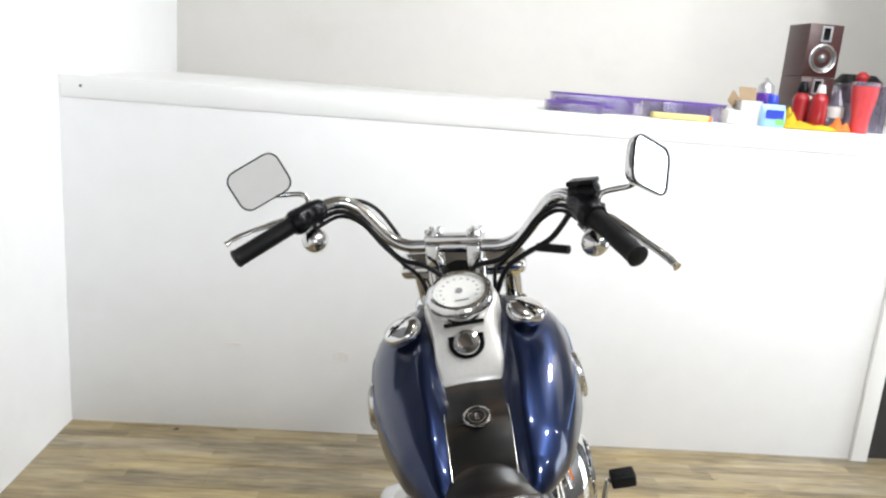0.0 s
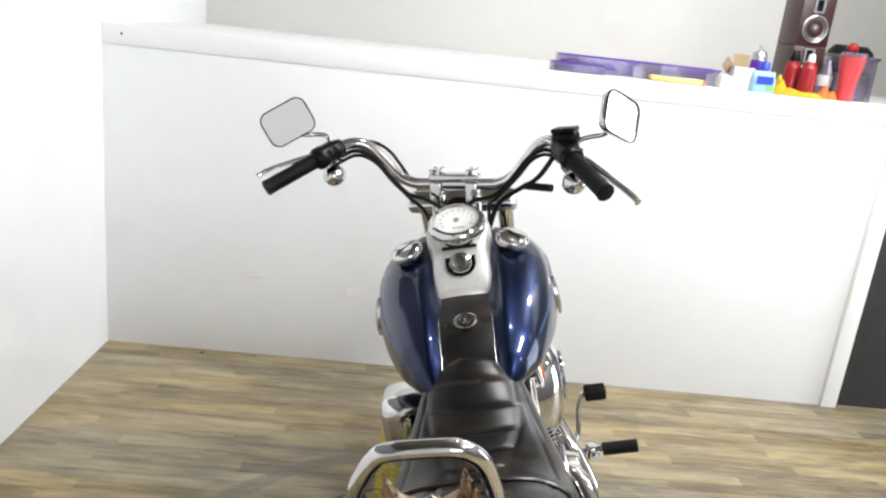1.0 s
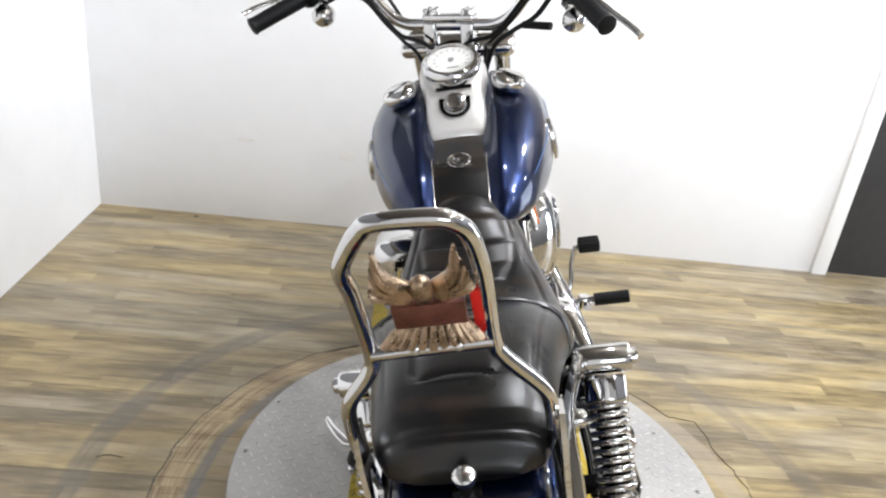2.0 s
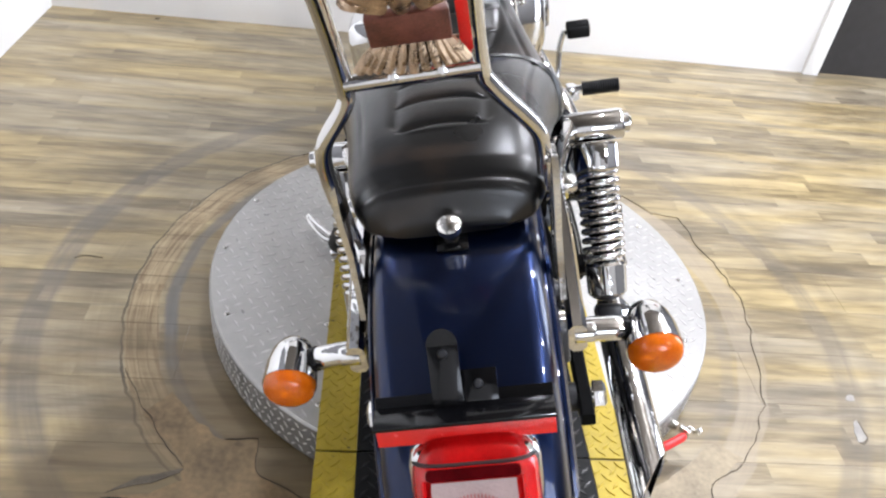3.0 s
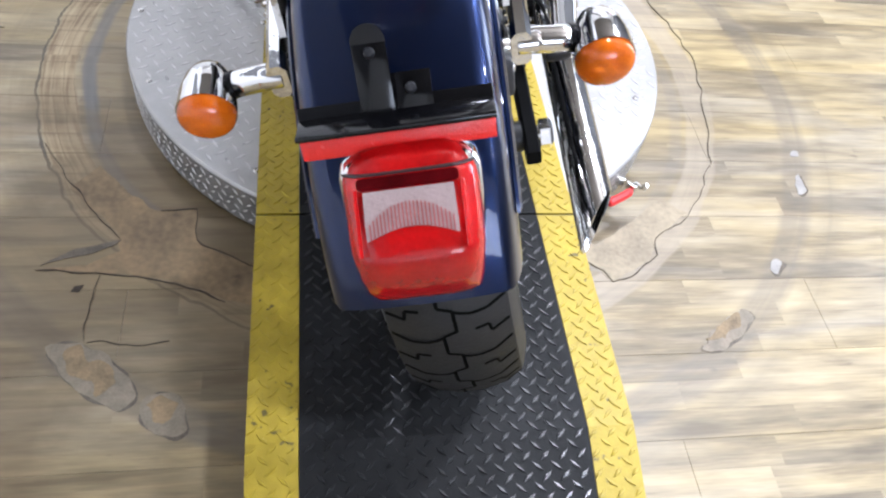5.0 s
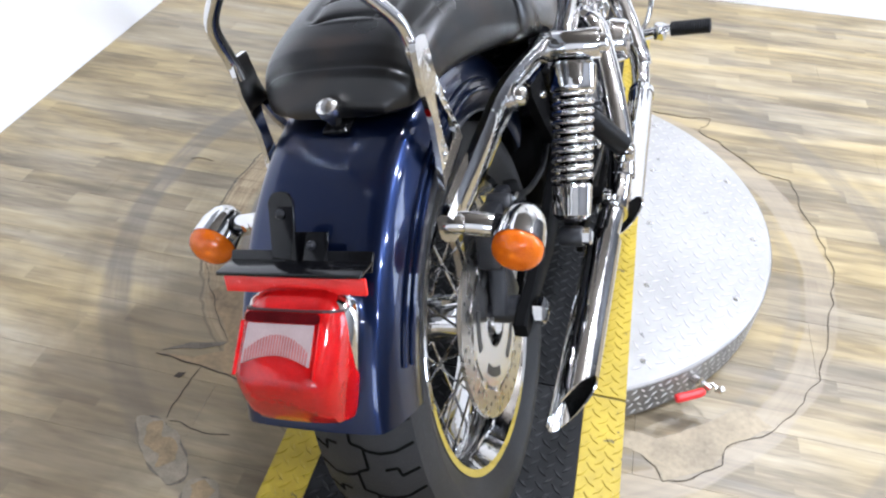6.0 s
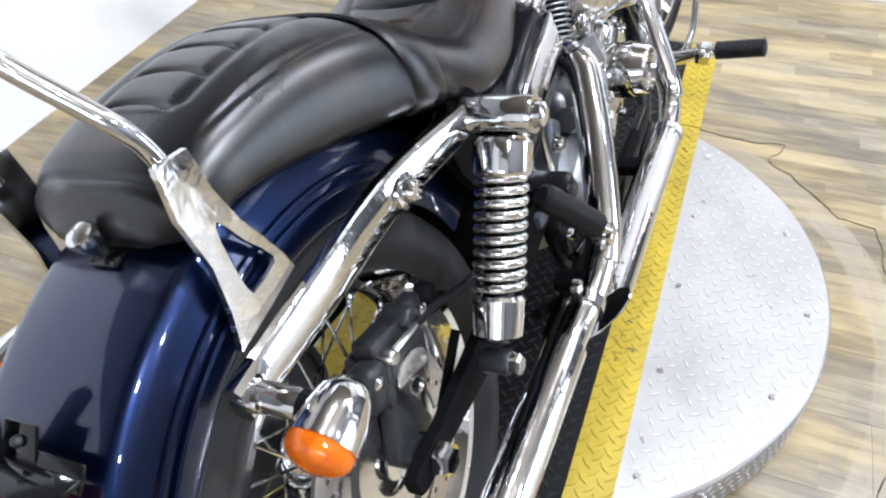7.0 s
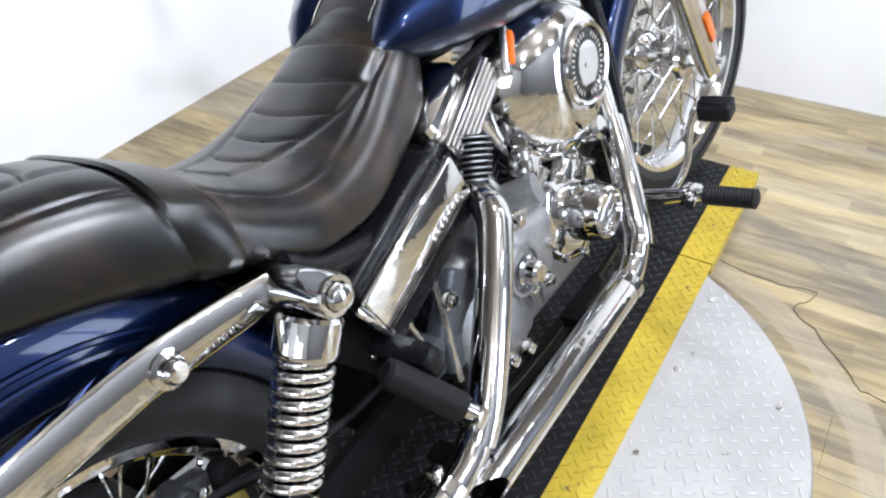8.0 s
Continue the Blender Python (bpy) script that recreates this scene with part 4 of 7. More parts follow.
lathe(bm, ((0, 0.012), (0.007, 0.012), (0.009, 0.009), (0.009, -0.006), (0, -0.006)), along((0.106, 0.034, 0.425), (1, 0, 0)), 14)
part("banjo_fitting", bm, CHROME_DULL, caliper)
bm = B()
tube(bm, crom(((0.112, 0.085, 0.416), (0.113, 0.13, 0.405), (0.108, 0.2, 0.37), (0.105, 0.3, 0.345), (0.09, 0.45, 0.34)), 5), 0.0045, 8)
part("brake_hose", bm, RUBBER, caliper)
bm = B()
tube(bm, crom(((0.06, 0.04, 0.2), (0.09, 0.06, 0.24), (0.1, 0.1, 0.29), (0.1, 0.16, 0.33)), 4), 0.006, 8)
lathe(bm, ((0, 0.02), (0.013, 0.019), (0.016, 0.014), (0.016, 0), (0, 0)), along((0.09, 0.13, 0.41), (0.9, 0.3, 0)), 16)
box(bm, (0.02, 0.05, 0.018), pose(0.096, 0.14, 0.392, -25), 0.005, 2)
part("caliper_guide", bm, MATTE, caliper, "black caliper guide and cable")

# ---- rear fender ----
FR = 0.338


def fender(bm, centre, rad, half, a0, a1, depth, m=I4, n=44):
    """A rolled mudguard: angles from straight up, positive to the rear; rounded across, with side skirts."""
    sec = []
    for k in range(25):
        u = -1 + 2 * k / 24
        x = half * math.copysign(1 - (1 - abs(u)) ** 1.7, u)
        e = abs(u)
        sec.append((x, -0.012 * e ** 2 - depth * max(0, (e - 0.62) / 0.38) ** 1.6))
    full = sec + [(x * 0.975, d - 0.0035) for x, d in reversed(sec)]
    rings = []
    for i in range(n + 1):
        a = radians(a0 + (a1 - a0) * i / n)
        rings.append([m @ Vector((x, centre[1] - (rad + d) * math.sin(a), centre[2] + (rad + d) * math.cos(a))) for x, d in full])
    loft(bm, rings)


bm = B()
fender(bm, FC, FR, 0.088, -68, 67, 0.064)
rf = part("rear_fender", bm, BLUE, bike, "glossy navy blue rear fender", angle=50)
# added black sheet that gives the fender's underside its shade
bm = B()
fender(bm, FC, FR - 0.0055, 0.0845, -66, 62, 0.052)
part("shade_liner", bm, MATTE, rf, "black sheet under the fender for the wheel well's shade", angle=50)
for s in (-1, 1):
    for off, dd in ((0.0862, -0.04), (0.0882, -0.052)):
        pts = [(s * off, -(FR + dd) * math.sin(radians(a)), 0.314 + (FR + dd) * math.cos(radians(a))) for a in range(-30, 60, 3)]
        bm = B()
        tube(bm, pts, 0.0032, 6)
        part("fender_bead", bm, BLUE, rf)
# struts, chrome
for s in (-1, 1):
    bm = B()
    P0, P1, P2 = Vector((s * 0.108, -0.125, 0.546)), Vector((s * 0.118, 0.12, 0.56)), Vector((s * 0.146, 0.232, 0.566))
    pts = crom((P0, P0.lerp(P1, 0.5), P1, P2), 6)
    rings = []
    for i, p in enumerate(pts):
        t = i / (len(pts) - 1)
        h = 0.017 + 0.006 * math.sin(math.pi * t)
        rings.append([p + Vector((s * a * 0.009, 0, b * h)) for a, b in ((1, -0.7), (1, 0.7), (0.5, 1), (-0.5, 1), (-1, 0.7), (-1, -0.7), (-0.5, -1), (0.5, -1))])
    loft(bm, rings)
    st = part("fender_strut", bm, CHROME, bike, "chrome fender strut")
    bm = B()
    lathe(bm, ((0, 0.016), (0.009, 0.015), (0.012, 0.011), (0.0125, 0.004), (0.018, 0.003), (0.018, -0.004), (0, -0.004)), along((s * 0.127, 0.127, 0.556), (s, 0, 0)), 20)
    part("acorn_nut", bm, CHROME, st)
    bm = B()
    lathe(bm, ((0, 0.012), (0.008, 0.011), (0.01, 0.007), (0.01, -0.01), (0, -0.01)), along((s * 0.115, -0.118, 0.547), (s, 0, 0)), 16)
    part("acorn_nut", bm, CHROME, st)
    bm = B()
    for k in range(16):
        t = k / 15
        p = P0.lerp(P1, 0.25 + 0.9 * t) + Vector((-s * 0.006, 0, -0.0205))
        box(bm, (0.012, 0.006, 0.005), pose(*p), 0.0015, 1)
    part("strut_edge", bm, CHROME, st, kind="stuff")

# ---- shocks ----
for s in (-1, 1):
    q = 0.178 if s > 0 else 0.152
    lo, hi = Vector((s * q, 0.108, 0.35)), Vector((s * (q + 0.004), 0.243, 0.552))
    d = (hi - lo).normalized()
    ln = (hi - lo).length
    m = along(lo, d)
    bm = B()
    lathe(bm, ((0, 0.02), (0.012, 0.02), (0.02, 0.024), (0.026, 0.03), (0.0265, 0.042), (0.0275, 0.068), (0.0245, 0.072), (0, 0.073)), m, 32)
    sh = part("shock_absorber", bm, CHROME, bike, "chrome coil-over rear shock")
    bm = B()
    lathe(bm, ((0, 0.07), (0.0165, 0.07), (0.0165, ln - 0.055), (0, ln - 0.055)), m, 24)
    part("damper_body", bm, GLOSSBLACK, sh, "black damper body")
    bm = B()
    pts = []
    n = 9.5
    for k in range(int(n * 18) + 1):
        a = 2 * math.pi * k / 18
        pts.append(m @ Vector((0.0238 * math.cos(a), 0.0238 * math.sin(a), 0.077 + (ln - 0.077 - 0.05) * k / (n * 18))))
    tube(bm, pts, 0.005, 10)
    part("coil_spring", bm, CHROME, sh, "chrome coil spring")
    bm = B()
    lathe(bm, ((0, ln - 0.05), (0.028, ln - 0.05), (0.0298, ln - 0.048), (0.0305, ln - 0.044), (0.0305, ln - 0.016), (0.027, ln - 0.012), (0.02, ln - 0.012), (0, ln - 0.012)), m, 32)
    part("shock_cover", bm, CHROME, sh, "chrome upper shock cover")
    bm = B()
    lathe(bm, ((0, -0.016), (0.012, -0.016), (0.014, -0.013), (0.014, 0.013), (0.012, 0.016), (0, 0.016)), along(lo, (s, 0, 0)), 24)
    part("lower_eye", bm, ALLOY_DARK, sh)
    bm = B()
    lathe(bm, ((0, 0.028), (0.009, 0.028), (0.012, 0.025), (0.012, 0.014), (0, 0.014)), along(lo, (s, 0, 0)), 6)
    part("shock_bolt", bm, CHROME, sh)
    bm = B()
    lathe(bm, ((0, 0.048), (0.008, 0.048), (0.012, 0.045), (0.013, 0.036), (0, 0.036)), along(hi + Vector((0, 0, 0.012)), (s, 0, 0)), 20)
    part("shock_bolt", bm, CHROME, sh)
    bm = B()
    lathe(bm, ((0, -0.045), (0.018, -0.045), (0.0205, -0.04), (0.0205, 0.033), (0.0185, 0.037), (0.014, 0.037), (0.0135, 0.034), (0, 0.034)), along(hi + Vector((0, 0, 0.012)), (s, 0, 0)), 28)
    part("shock_mount", bm, CHROME, sh, "chrome upper shock mount")
    # frame rail that the mount sits on
    bm = B()
    tube(bm, crom(((s * 0.14, 0.25, 0.575), (s * 0.12, 0.32, 0.53), (s * 0.1, 0.45, 0.5), (s * 0.08, 0.56, 0.53)), 5), 0.017, 12)
    part("frame_rail", bm, PLASTIC, bike)
bm = B()
tube(bm, crom(((0, 0.36, 0.6), (0, 0.6, 0.64), (0, 0.85, 0.72), (0, 0.98, 0.76)), 5), 0.024, 14)
for s in (-1, 1):
    tube(bm, crom(((s * 0.1, 0.46, 0.3), (s * 0.115, 0.47, 0.16), (s * 0.12, 0.62, 0.12), (s * 0.12, 0.9, 0.12), (s * 0.1, 1.02, 0.2), (s * 0.06, 1.06, 0.5), (s * 0.03, 1.04, 0.72)), 6), 0.016, 12)
    tube(bm, ((s * 0.1, 0.46, 0.3), (s * 0.09, 0.43, 0.5)), 0.016, 12)
part("frame", bm, PLASTIC, bike, "black steel frame")

# ---- tail light, plate bracket, signals ----


def on_fender(a, x, up):
    """A point above the fender's crown, a degrees to the rear of straight up, with that spot's outward frame."""
    c, s_ = math.cos(radians(a)), math.sin(radians(a))
    return Matrix(((1, 0, 0, x), (0, c, -s_, -(FR + up) * s_), (0, s_, c, 0.314 + (FR + up) * c), (0, 0, 0, 1)))


TL = on_fender(53.5, 0.004, -0.002) @ Matrix.Diagonal((1.08, 1.08, 1, 1))
TB = TL


def arch(bm, m, rows, power=4.5, n=36):
    """A shell that stands on the plane of m: rows of y, height, half width; each row a squared arch across x."""
    rings = []
    for y, h, w in rows:
        ring = []
        for k in range(n + 1):
            a = math.pi * k / n
            c, s_ = math.cos(a), math.sin(a)
            ring.append(m @ Vector((w * math.copysign(abs(c) ** (2 / power), c), y, h * abs(s_) ** (2 / power))))
        rings.append(ring)
    loft(bm, rings)


bm = B()
arch(bm, TB @ pose(0, 0, -0.012), ((-0.03, 0.012, 0.046), (-0.01, 0.03, 0.0505), (0.015, 0.042, 0.0525), (0.036, 0.044, 0.0525), (0.047, 0.04, 0.05), (0.053, 0.03, 0.045), (0.056, 0.014, 0.038)))
tail = part("tail_light", bm, CHROME, bike, "red tail light in a chrome bezel", angle=60)
TL = TB @ pose(0, 0, -0.012)
LENS = ((-0.058, 0.012, 0.034), (-0.0575, 0.028, 0.0385), (-0.0545, 0.042, 0.042), (-0.046, 0.0545, 0.0445), (-0.034, 0.065, 0.0465), (-0.022, 0.0725, 0.048), (-0.0165, 0.0745, 0.0485), (-0.012, 0.0745, 0.0487), (0.0, 0.071, 0.049), (0.015, 0.0655, 0.0492), (0.03, 0.059, 0.049), (0.037, 0.0555, 0.0485), (0.0395, 0.052, 0.0478))
bm = B()
arch(bm, TL, LENS)
lens = part("lens", bm, REDLENS, tail, "red plastic lens with a flat upper face and a sloping lower one", angle=32)
bm = B()
arch(bm, TL, ((0.0402, 0.0495, 0.0465), (0.046, 0.047, 0.044), (0.053, 0.041, 0.0385), (0.0575, 0.03, 0.033), (0.059, 0.02, 0.029)))
part("lens_cap", bm, REDLENS, tail, "red upper lens strip", angle=50)
bm = B()
arch(bm, TL, ((0.0392, 0.0525, 0.0482), (0.0395, 0.0532, 0.0488), (0.0405, 0.0532, 0.0488), (0.041, 0.05, 0.047)))
part("lens_seam", bm, INK, lens, "black seal between the lenses")
slope = math.degrees(math.atan2(0.059 - 0.0745, 0.03 + 0.012))
FACE = TL @ pose(0, 0.009, 0.0667, slope)
bm = B()
win_pts = [(-0.031, 0.022), (0.031, 0.022), (0.0315, -0.002)] + [(0.0315 - 0.063 * k / 12, -0.012 + 0.008 * math.sin(math.pi * k / 12)) for k in range(13)] + [(-0.0315, -0.002)]
slab(bm, win_pts, 0.0016, FACE @ pose(0, 0, 0.0004))
part("clear_window", bm, CLEARLENS, lens, "frosted clear window")
bm = B()
for k in range(23):
    u = -1 + 2 * k / 22
    h = 0.017 - 0.006 * u * u
    box(bm, (0.001, h, 0.0009), FACE @ pose(0.0285 * u, -0.011 + 0.007 * (1 - u * u) + h / 2, 0.0022), 0)
part("lens_rib", bm, RIB, lens, kind="stuff")
# flat strip on the face: a recess's darkness given by colour alone
bm = B()
slab(bm, rrect(0.07, 0.0085, 0.003, 3), 0.0012, FACE @ pose(0, 0.0275, 0.0004))
part("dark_strip", bm, REDDARK, lens, "dark red strip above the window, coloured as a recess")
for x in (0.037, -0.037):
    bm = B()
    tube(bm, [FACE @ Vector((x, 0.024 - 0.046 * k / 6, 0.0006)) for k in range(7)], 0.0019, 8)
    part("lens_ridge", bm, REDLENS, lens)
# plate bracket
BK = on_fender(41.5, 0.0, 0.012)
bm = B()
box(bm, (0.15, 0.004, 0.03), BK @ pose(0, 0.004, 0.014, 35), 0.001)
box(bm, (0.15, 0.02, 0.004), BK @ pose(0, 0.012, 0.003), 0.001)
box(bm, (0.026, 0.056, 0.004), BK @ pose(-0.012, 0.033, 0.016, 18), 0.001)
lathe(bm, ((0, -0.002), (0.013, -0.002), (0.013, 0.002), (0, 0.002)), BK @ pose(-0.012, 0.0605, 0.0246, 18), 24)
box(bm, (0.036, 0.03, 0.003), BK @ pose(0.012, 0.024, 0.006, 8), 0.001)
br = part("plate_bracket", bm, GLOSSBLACK, bike, "black plate bracket with a red reflector strip")
bm = B()
box(bm, (0.148, 0.016, 0.004), BK @ pose(0, -0.011, 0.01, 30), 0.001)
part("reflector_strip", bm, REDPLASTIC, br, "red reflector strip")
for x, y, z in ((-0.012, 0.052, 0.026), (0.014, 0.026, 0.01)):
    bm = B()
    lathe(bm, ((0, 0.004), (0.003, 0.0035), (0.0045, 0.001), (0.0045, -0.001), (0, -0.001)), BK @ pose(x, y, z), 10)
    part("screw", bm, ALLOY_DARK, br)
for s in (-1, 1):
    bm = B()
    c = Vector((s * 0.18, -0.128, 0.529))
    rear = Vector((0, -1, -0.16)).normalized()
    m = along(c, rear)
    lathe(bm, ((0, -0.05), (0.009, -0.0495), (0.016, -0.045), (0.022, -0.034), (0.0258, -0.018), (0.027, 0.0), (0.0275, 0.004), (0.0255, 0.004), (0.02, -0.003), (0.01, -0.008), (0, -0.009)), m, 32)
    sg = part("turn_signal", bm, CHROME, bike, "chrome bullet turn signal with an amber lens")
    bm = B()
    lathe(bm, ((0.0262, 0.0042), (0.0262, 0.008), (0.0252, 0.0118), (0.0228, 0.0152), (0.0188, 0.0184), (0.0135, 0.0208), (0.007, 0.0222), (0, 0.0226)), m, 32)
    part("lens", bm, AMBER, sg, "amber plastic lens")
    bm = B()
    tube(bm, crom(((s * 0.112, -0.112, 0.545), (s * 0.135, -0.11, 0.541), (s * 0.158, -0.107, 0.536)), 4), [0.012] * 2 + [0.0125] * 5 + [0.011, 0.011], 16)
    part("stalk", bm, CHROME, sg)
    bm = B()
    lathe(bm, ((0, 0), (0.0128, 0), (0.0128, 0.006), (0, 0.006)), along((s * 0.152, -0.108, 0.5375), (s, 0, -0.2)), 20)
    part("collar", bm, PLASTIC, sg)

# ---- sissy bar ----
hoop = crom([(-0.1, -0.071, 0.7), (-0.101, -0.074, 0.725), (-0.094, -0.088, 0.766), (-0.068, -0.094, 0.802), (-0.062, -0.1, 0.826), (-0.06, -0.134, 0.9), (-0.0605, -0.149, 0.924), (-0.058, -0.157, 0.938), (-0.046, -0.166, 0.958), (-0.037, -0.17, 0.969), (-0.025, -0.173, 0.976), (0.018, -0.173, 0.974), (0.031, -0.17, 0.968), (0.039, -0.163, 0.956), (0.043, -0.151, 0.934), (0.045, -0.134, 0.9), (0.045, -0.1, 0.828), (0.052, -0.092, 0.804), (0.084, -0.074, 0.754), (0.0905, -0.066, 0.728), (0.0915, -0.063, 0.7)], 5)
bm = B()
tube(bm, hoop, 0.0074, 14)
sissy = part("sissy_bar", bm, CHROME, bike, "bent chrome sissy bar hoop on side plates")
for s in (-1, 1):
    bm = B()
    mm = Matrix(((0, 0, s, s * 0.0965), (1, 0, 0, 0), (0, 1, 0, 0), (0, 0, 0, 1)))
    outer = [(-0.094, 0.57), (-0.05, 0.576), (-0.012, 0.583), (-0.016, 0.6), (-0.026, 0.625), (-0.037, 0.65), (-0.046, 0.685), (-0.048, 0.72), (-0.078, 0.724), (-0.084, 0.685), (-0.079, 0.64), (-0.085, 0.6)]
    inner = [(-0.06, 0.597), (-0.045, 0.598), (-0.028, 0.601), (-0.026, 0.606), (-0.033, 0.62), (-0.042, 0.634), (-0.053, 0.658), (-0.057, 0.664), (-0.0595, 0.662), (-0.062, 0.65), (-0.063, 0.63), (-0.063, 0.61)]
    frame_slab(bm, outer, inner, 0.006, mm)
    part("side_plate", bm, CHROME, sissy, "chrome side plate with a cut-out")
bm = B()
tube(bm, ((-0.061, -0.104, 0.826), (0.045, -0.104, 0.828)), 0.0068, 12)
part("crossbar", bm, CHROME, sissy)
for x in (-0.022, 0.016):
    bm = B()
    lathe(bm, ((0, 0.01), (0.004, 0.009), (0.005, 0.006), (0.005, 0), (0, 0)), along((x, -0.103, 0.828), (0, -1, 0.2)), 8)
    part("crossbar_bolt", bm, CHROME, sissy)
for s in (-1, 1):
    bm = B()
    box(bm, (0.009, 0.016, 0.03), pose(s * (0.0945 if s > 0 else 0.102), -0.066, 0.704, 12), 0.002)
    part("clamp_block", bm, CHROME_DULL, sissy)
bm = B()
box(bm, (0.009, 0.004, 0.055), pose(0.037, -0.126, 0.872, 25), 0.001)
box(bm, (0.036, 0.004, 0.006), pose(0.021, -0.112, 0.8445), 0.001)
part("red_reflector", bm, REDPLASTIC, sissy, "narrow red reflector strip")


# a plain bronze winged emblem: a rounded core, fanned vanes, a plaque and a fluted foot
tilt = Matrix.Translation((-0.004, -0.113, 0.842)) @ Matrix.Rotation(radians(20), 4, "X")
bm = B()
lathe(bm, ((0, -0.02), (0.008, -0.015), (0.0125, 0), (0.011, 0.012), (0.006, 0.02), (0, 0.023)), tilt @ pose(0, -0.004, 0.064, 12) @ Matrix.Diagonal((0.8, 0.8, 0.85, 1)), 16)
emblem = part("winged_emblem", bm, BRONZE, bike, "aged bronze winged emblem on the sissy bar")
for s in (-1, 1):
    for k in range(7):
        t = k / 6
        a = tilt @ Vector((s * (0.006 + 0.006 * t), 0.001 * (k % 2), 0.064 - 0.014 * t))
        b = tilt @ Vector((s * (0.025 + 0.006 * t), -0.004 - 0.002 * (k % 2), 0.08 - 0.018 * t))
        c = tilt @ Vector((s * (0.031 + 0.011 * t), -0.006 - 0.002 * (k % 2), 0.112 - 0.046 * t))
        bm = B()
        tube(bm, crom((a, b, c), 4), [0.004, 0.0048, 0.0056, 0.0062, 0.0064, 0.0062, 0.0055, 0.004, 0.0015], 8, flat=0.5)
        part("vane", bm, BRONZE, emblem)
bm = B()
box(bm, (0.06, 0.01, 0.027), tilt @ pose(0.002, -0.002, 0.036), 0.002)
part("plaque", bm, PLAQUE, emblem, "red-brown plaque")
for k in range(13):
    a = radians(-80 + 160 * k / 12)
    p = tilt @ Vector((0.003 + 0.026 * math.sin(a), -0.003, 0.023))
    q = tilt @ Vector((0.0 + 0.042 * math.sin(a), -0.012, 0.0 + 0.007 * abs(math.sin(a))))
    bm = B()
    tube(bm, (p, p.lerp(q, 0.5), q), (0.0026, 0.0046, 0.0036), 8)
    part("flute", bm, BRONZE, emblem)
bm = B()
tube(bm, (tilt @ Vector((-0.03, 0.004, 0.012)), tilt @ Vector((0.036, 0.004, 0.012))), 0.004, 6)
part("base_bar", bm, BRONZE, emblem)

# ---- seat ----
SY = (-0.078, -0.068, -0.04, 0.0, 0.05, 0.1, 0.15, 0.19, 0.22, 0.25, 0.3, 0.35, 0.4, 0.45, 0.5, 0.545, 0.575, 0.592, 0.602)
ST = (0.668, 0.694, 0.712, 0.722, 0.727, 0.727, 0.72, 0.706, 0.688, 0.664, 0.634, 0.626, 0.633, 0.65, 0.676, 0.702, 0.711, 0.706, 0.69)
SB = (0.652, 0.648, 0.648, 0.645, 0.632, 0.618, 0.602, 0.59, 0.58, 0.565, 0.545, 0.536, 0.535, 0.545, 0.556, 0.572, 0.6, 0.635, 0.67)
SW = (0.055, 0.08, 0.094, 0.1, 0.106, 0.114, 0.124, 0.132, 0.138, 0.143, 0.146, 0.143, 0.136, 0.124, 0.111, 0.099, 0.083, 0.058, 0.014)
PLEATS = (0.0, 0.045, 0.088, 0.13, 0.31, 0.352, 0.394, 0.436, 0.482, 0.53)


def seat_mesh():
    bm = B()
    rings = []
    n = 150
    ys = list(np.linspace(SY[0], SY[-1], 400))
    for y in ys:
        top, bot, w = smooth_interp(y, SY, ST), smooth_interp(y, SY, SB), smooth_interp(y, SY, SW)
        ex, ez = interp(y, (0.3, 0.5, 0.6), (0.62, 0.82, 0.95)), interp(y, (0.3, 0.5, 0.6), (0.75, 0.88, 1.0))
        ring = []
        for k in range(n):
            a = 2 * math.pi * k / n
            c, s_ = math.cos(a), math.sin(a)
            x = w * math.copysign(abs(c) ** ex, c)
            zm = bot + (top - bot) * 0.35
            if s_ >= 0:
                z = zm + (top - zm) * abs(s_) ** ez
            else:
                z = zm - (zm - bot) * abs(s_) ** 0.6
            if s_ > 0.05:
                pw = 0.046 if y < 0.2 else interp(y, (0.2, 0.36, 0.44, 0.5), (0.03, 0.05, 0.074, 0.08))
                on = 1.0 if y > 0.2 else min(1.0, max(0.0, (y + 0.002 - 14.0 * max(0.0, abs(x) - 0.03) ** 2 * 2) / 0.006))
                if abs(x) < pw and on > 0:
                    fade = max(0.0, 1 - (abs(x) / pw) ** 5)
                    for q in PLEATS:
                        bend = q - 0.012 * (1 - (x / pw) ** 2) * (1 if y > 0.2 else -1)
                        z -= fade * (0.006 * math.exp(-(((y - bend) / 0.0022) ** 2)) + 0.0015 * math.exp(-(((y - bend) / 0.008) ** 2)))
                    z += 0.0012 * fade
                z -= on * 0.0026 * math.exp(-(((abs(x) - pw) / 0.0048) ** 2))
                off = min(abs(k - 19), abs(k - 56))
                z -= (0.0028, 0.001)[off] * min(1, max(0, (y + 0.02) / 0.06)) if off < 2 else 0
                z -= 0.0025 * math.exp(-(((y + 0.058) / 0.0025) ** 2))
            z -= 0.004 * math.exp(-(((y - 0.185) / 0.004) ** 2)) * (s_ > -0.2)
            ring.append((x, y, z))
        rings.append(ring)
    loft(bm, rings)
    return bm


seat = part("seat", seat_mesh(), LEATHER, bike, "black leather two-up seat with stitched pleats", angle=70)
bm = B()
rings = []
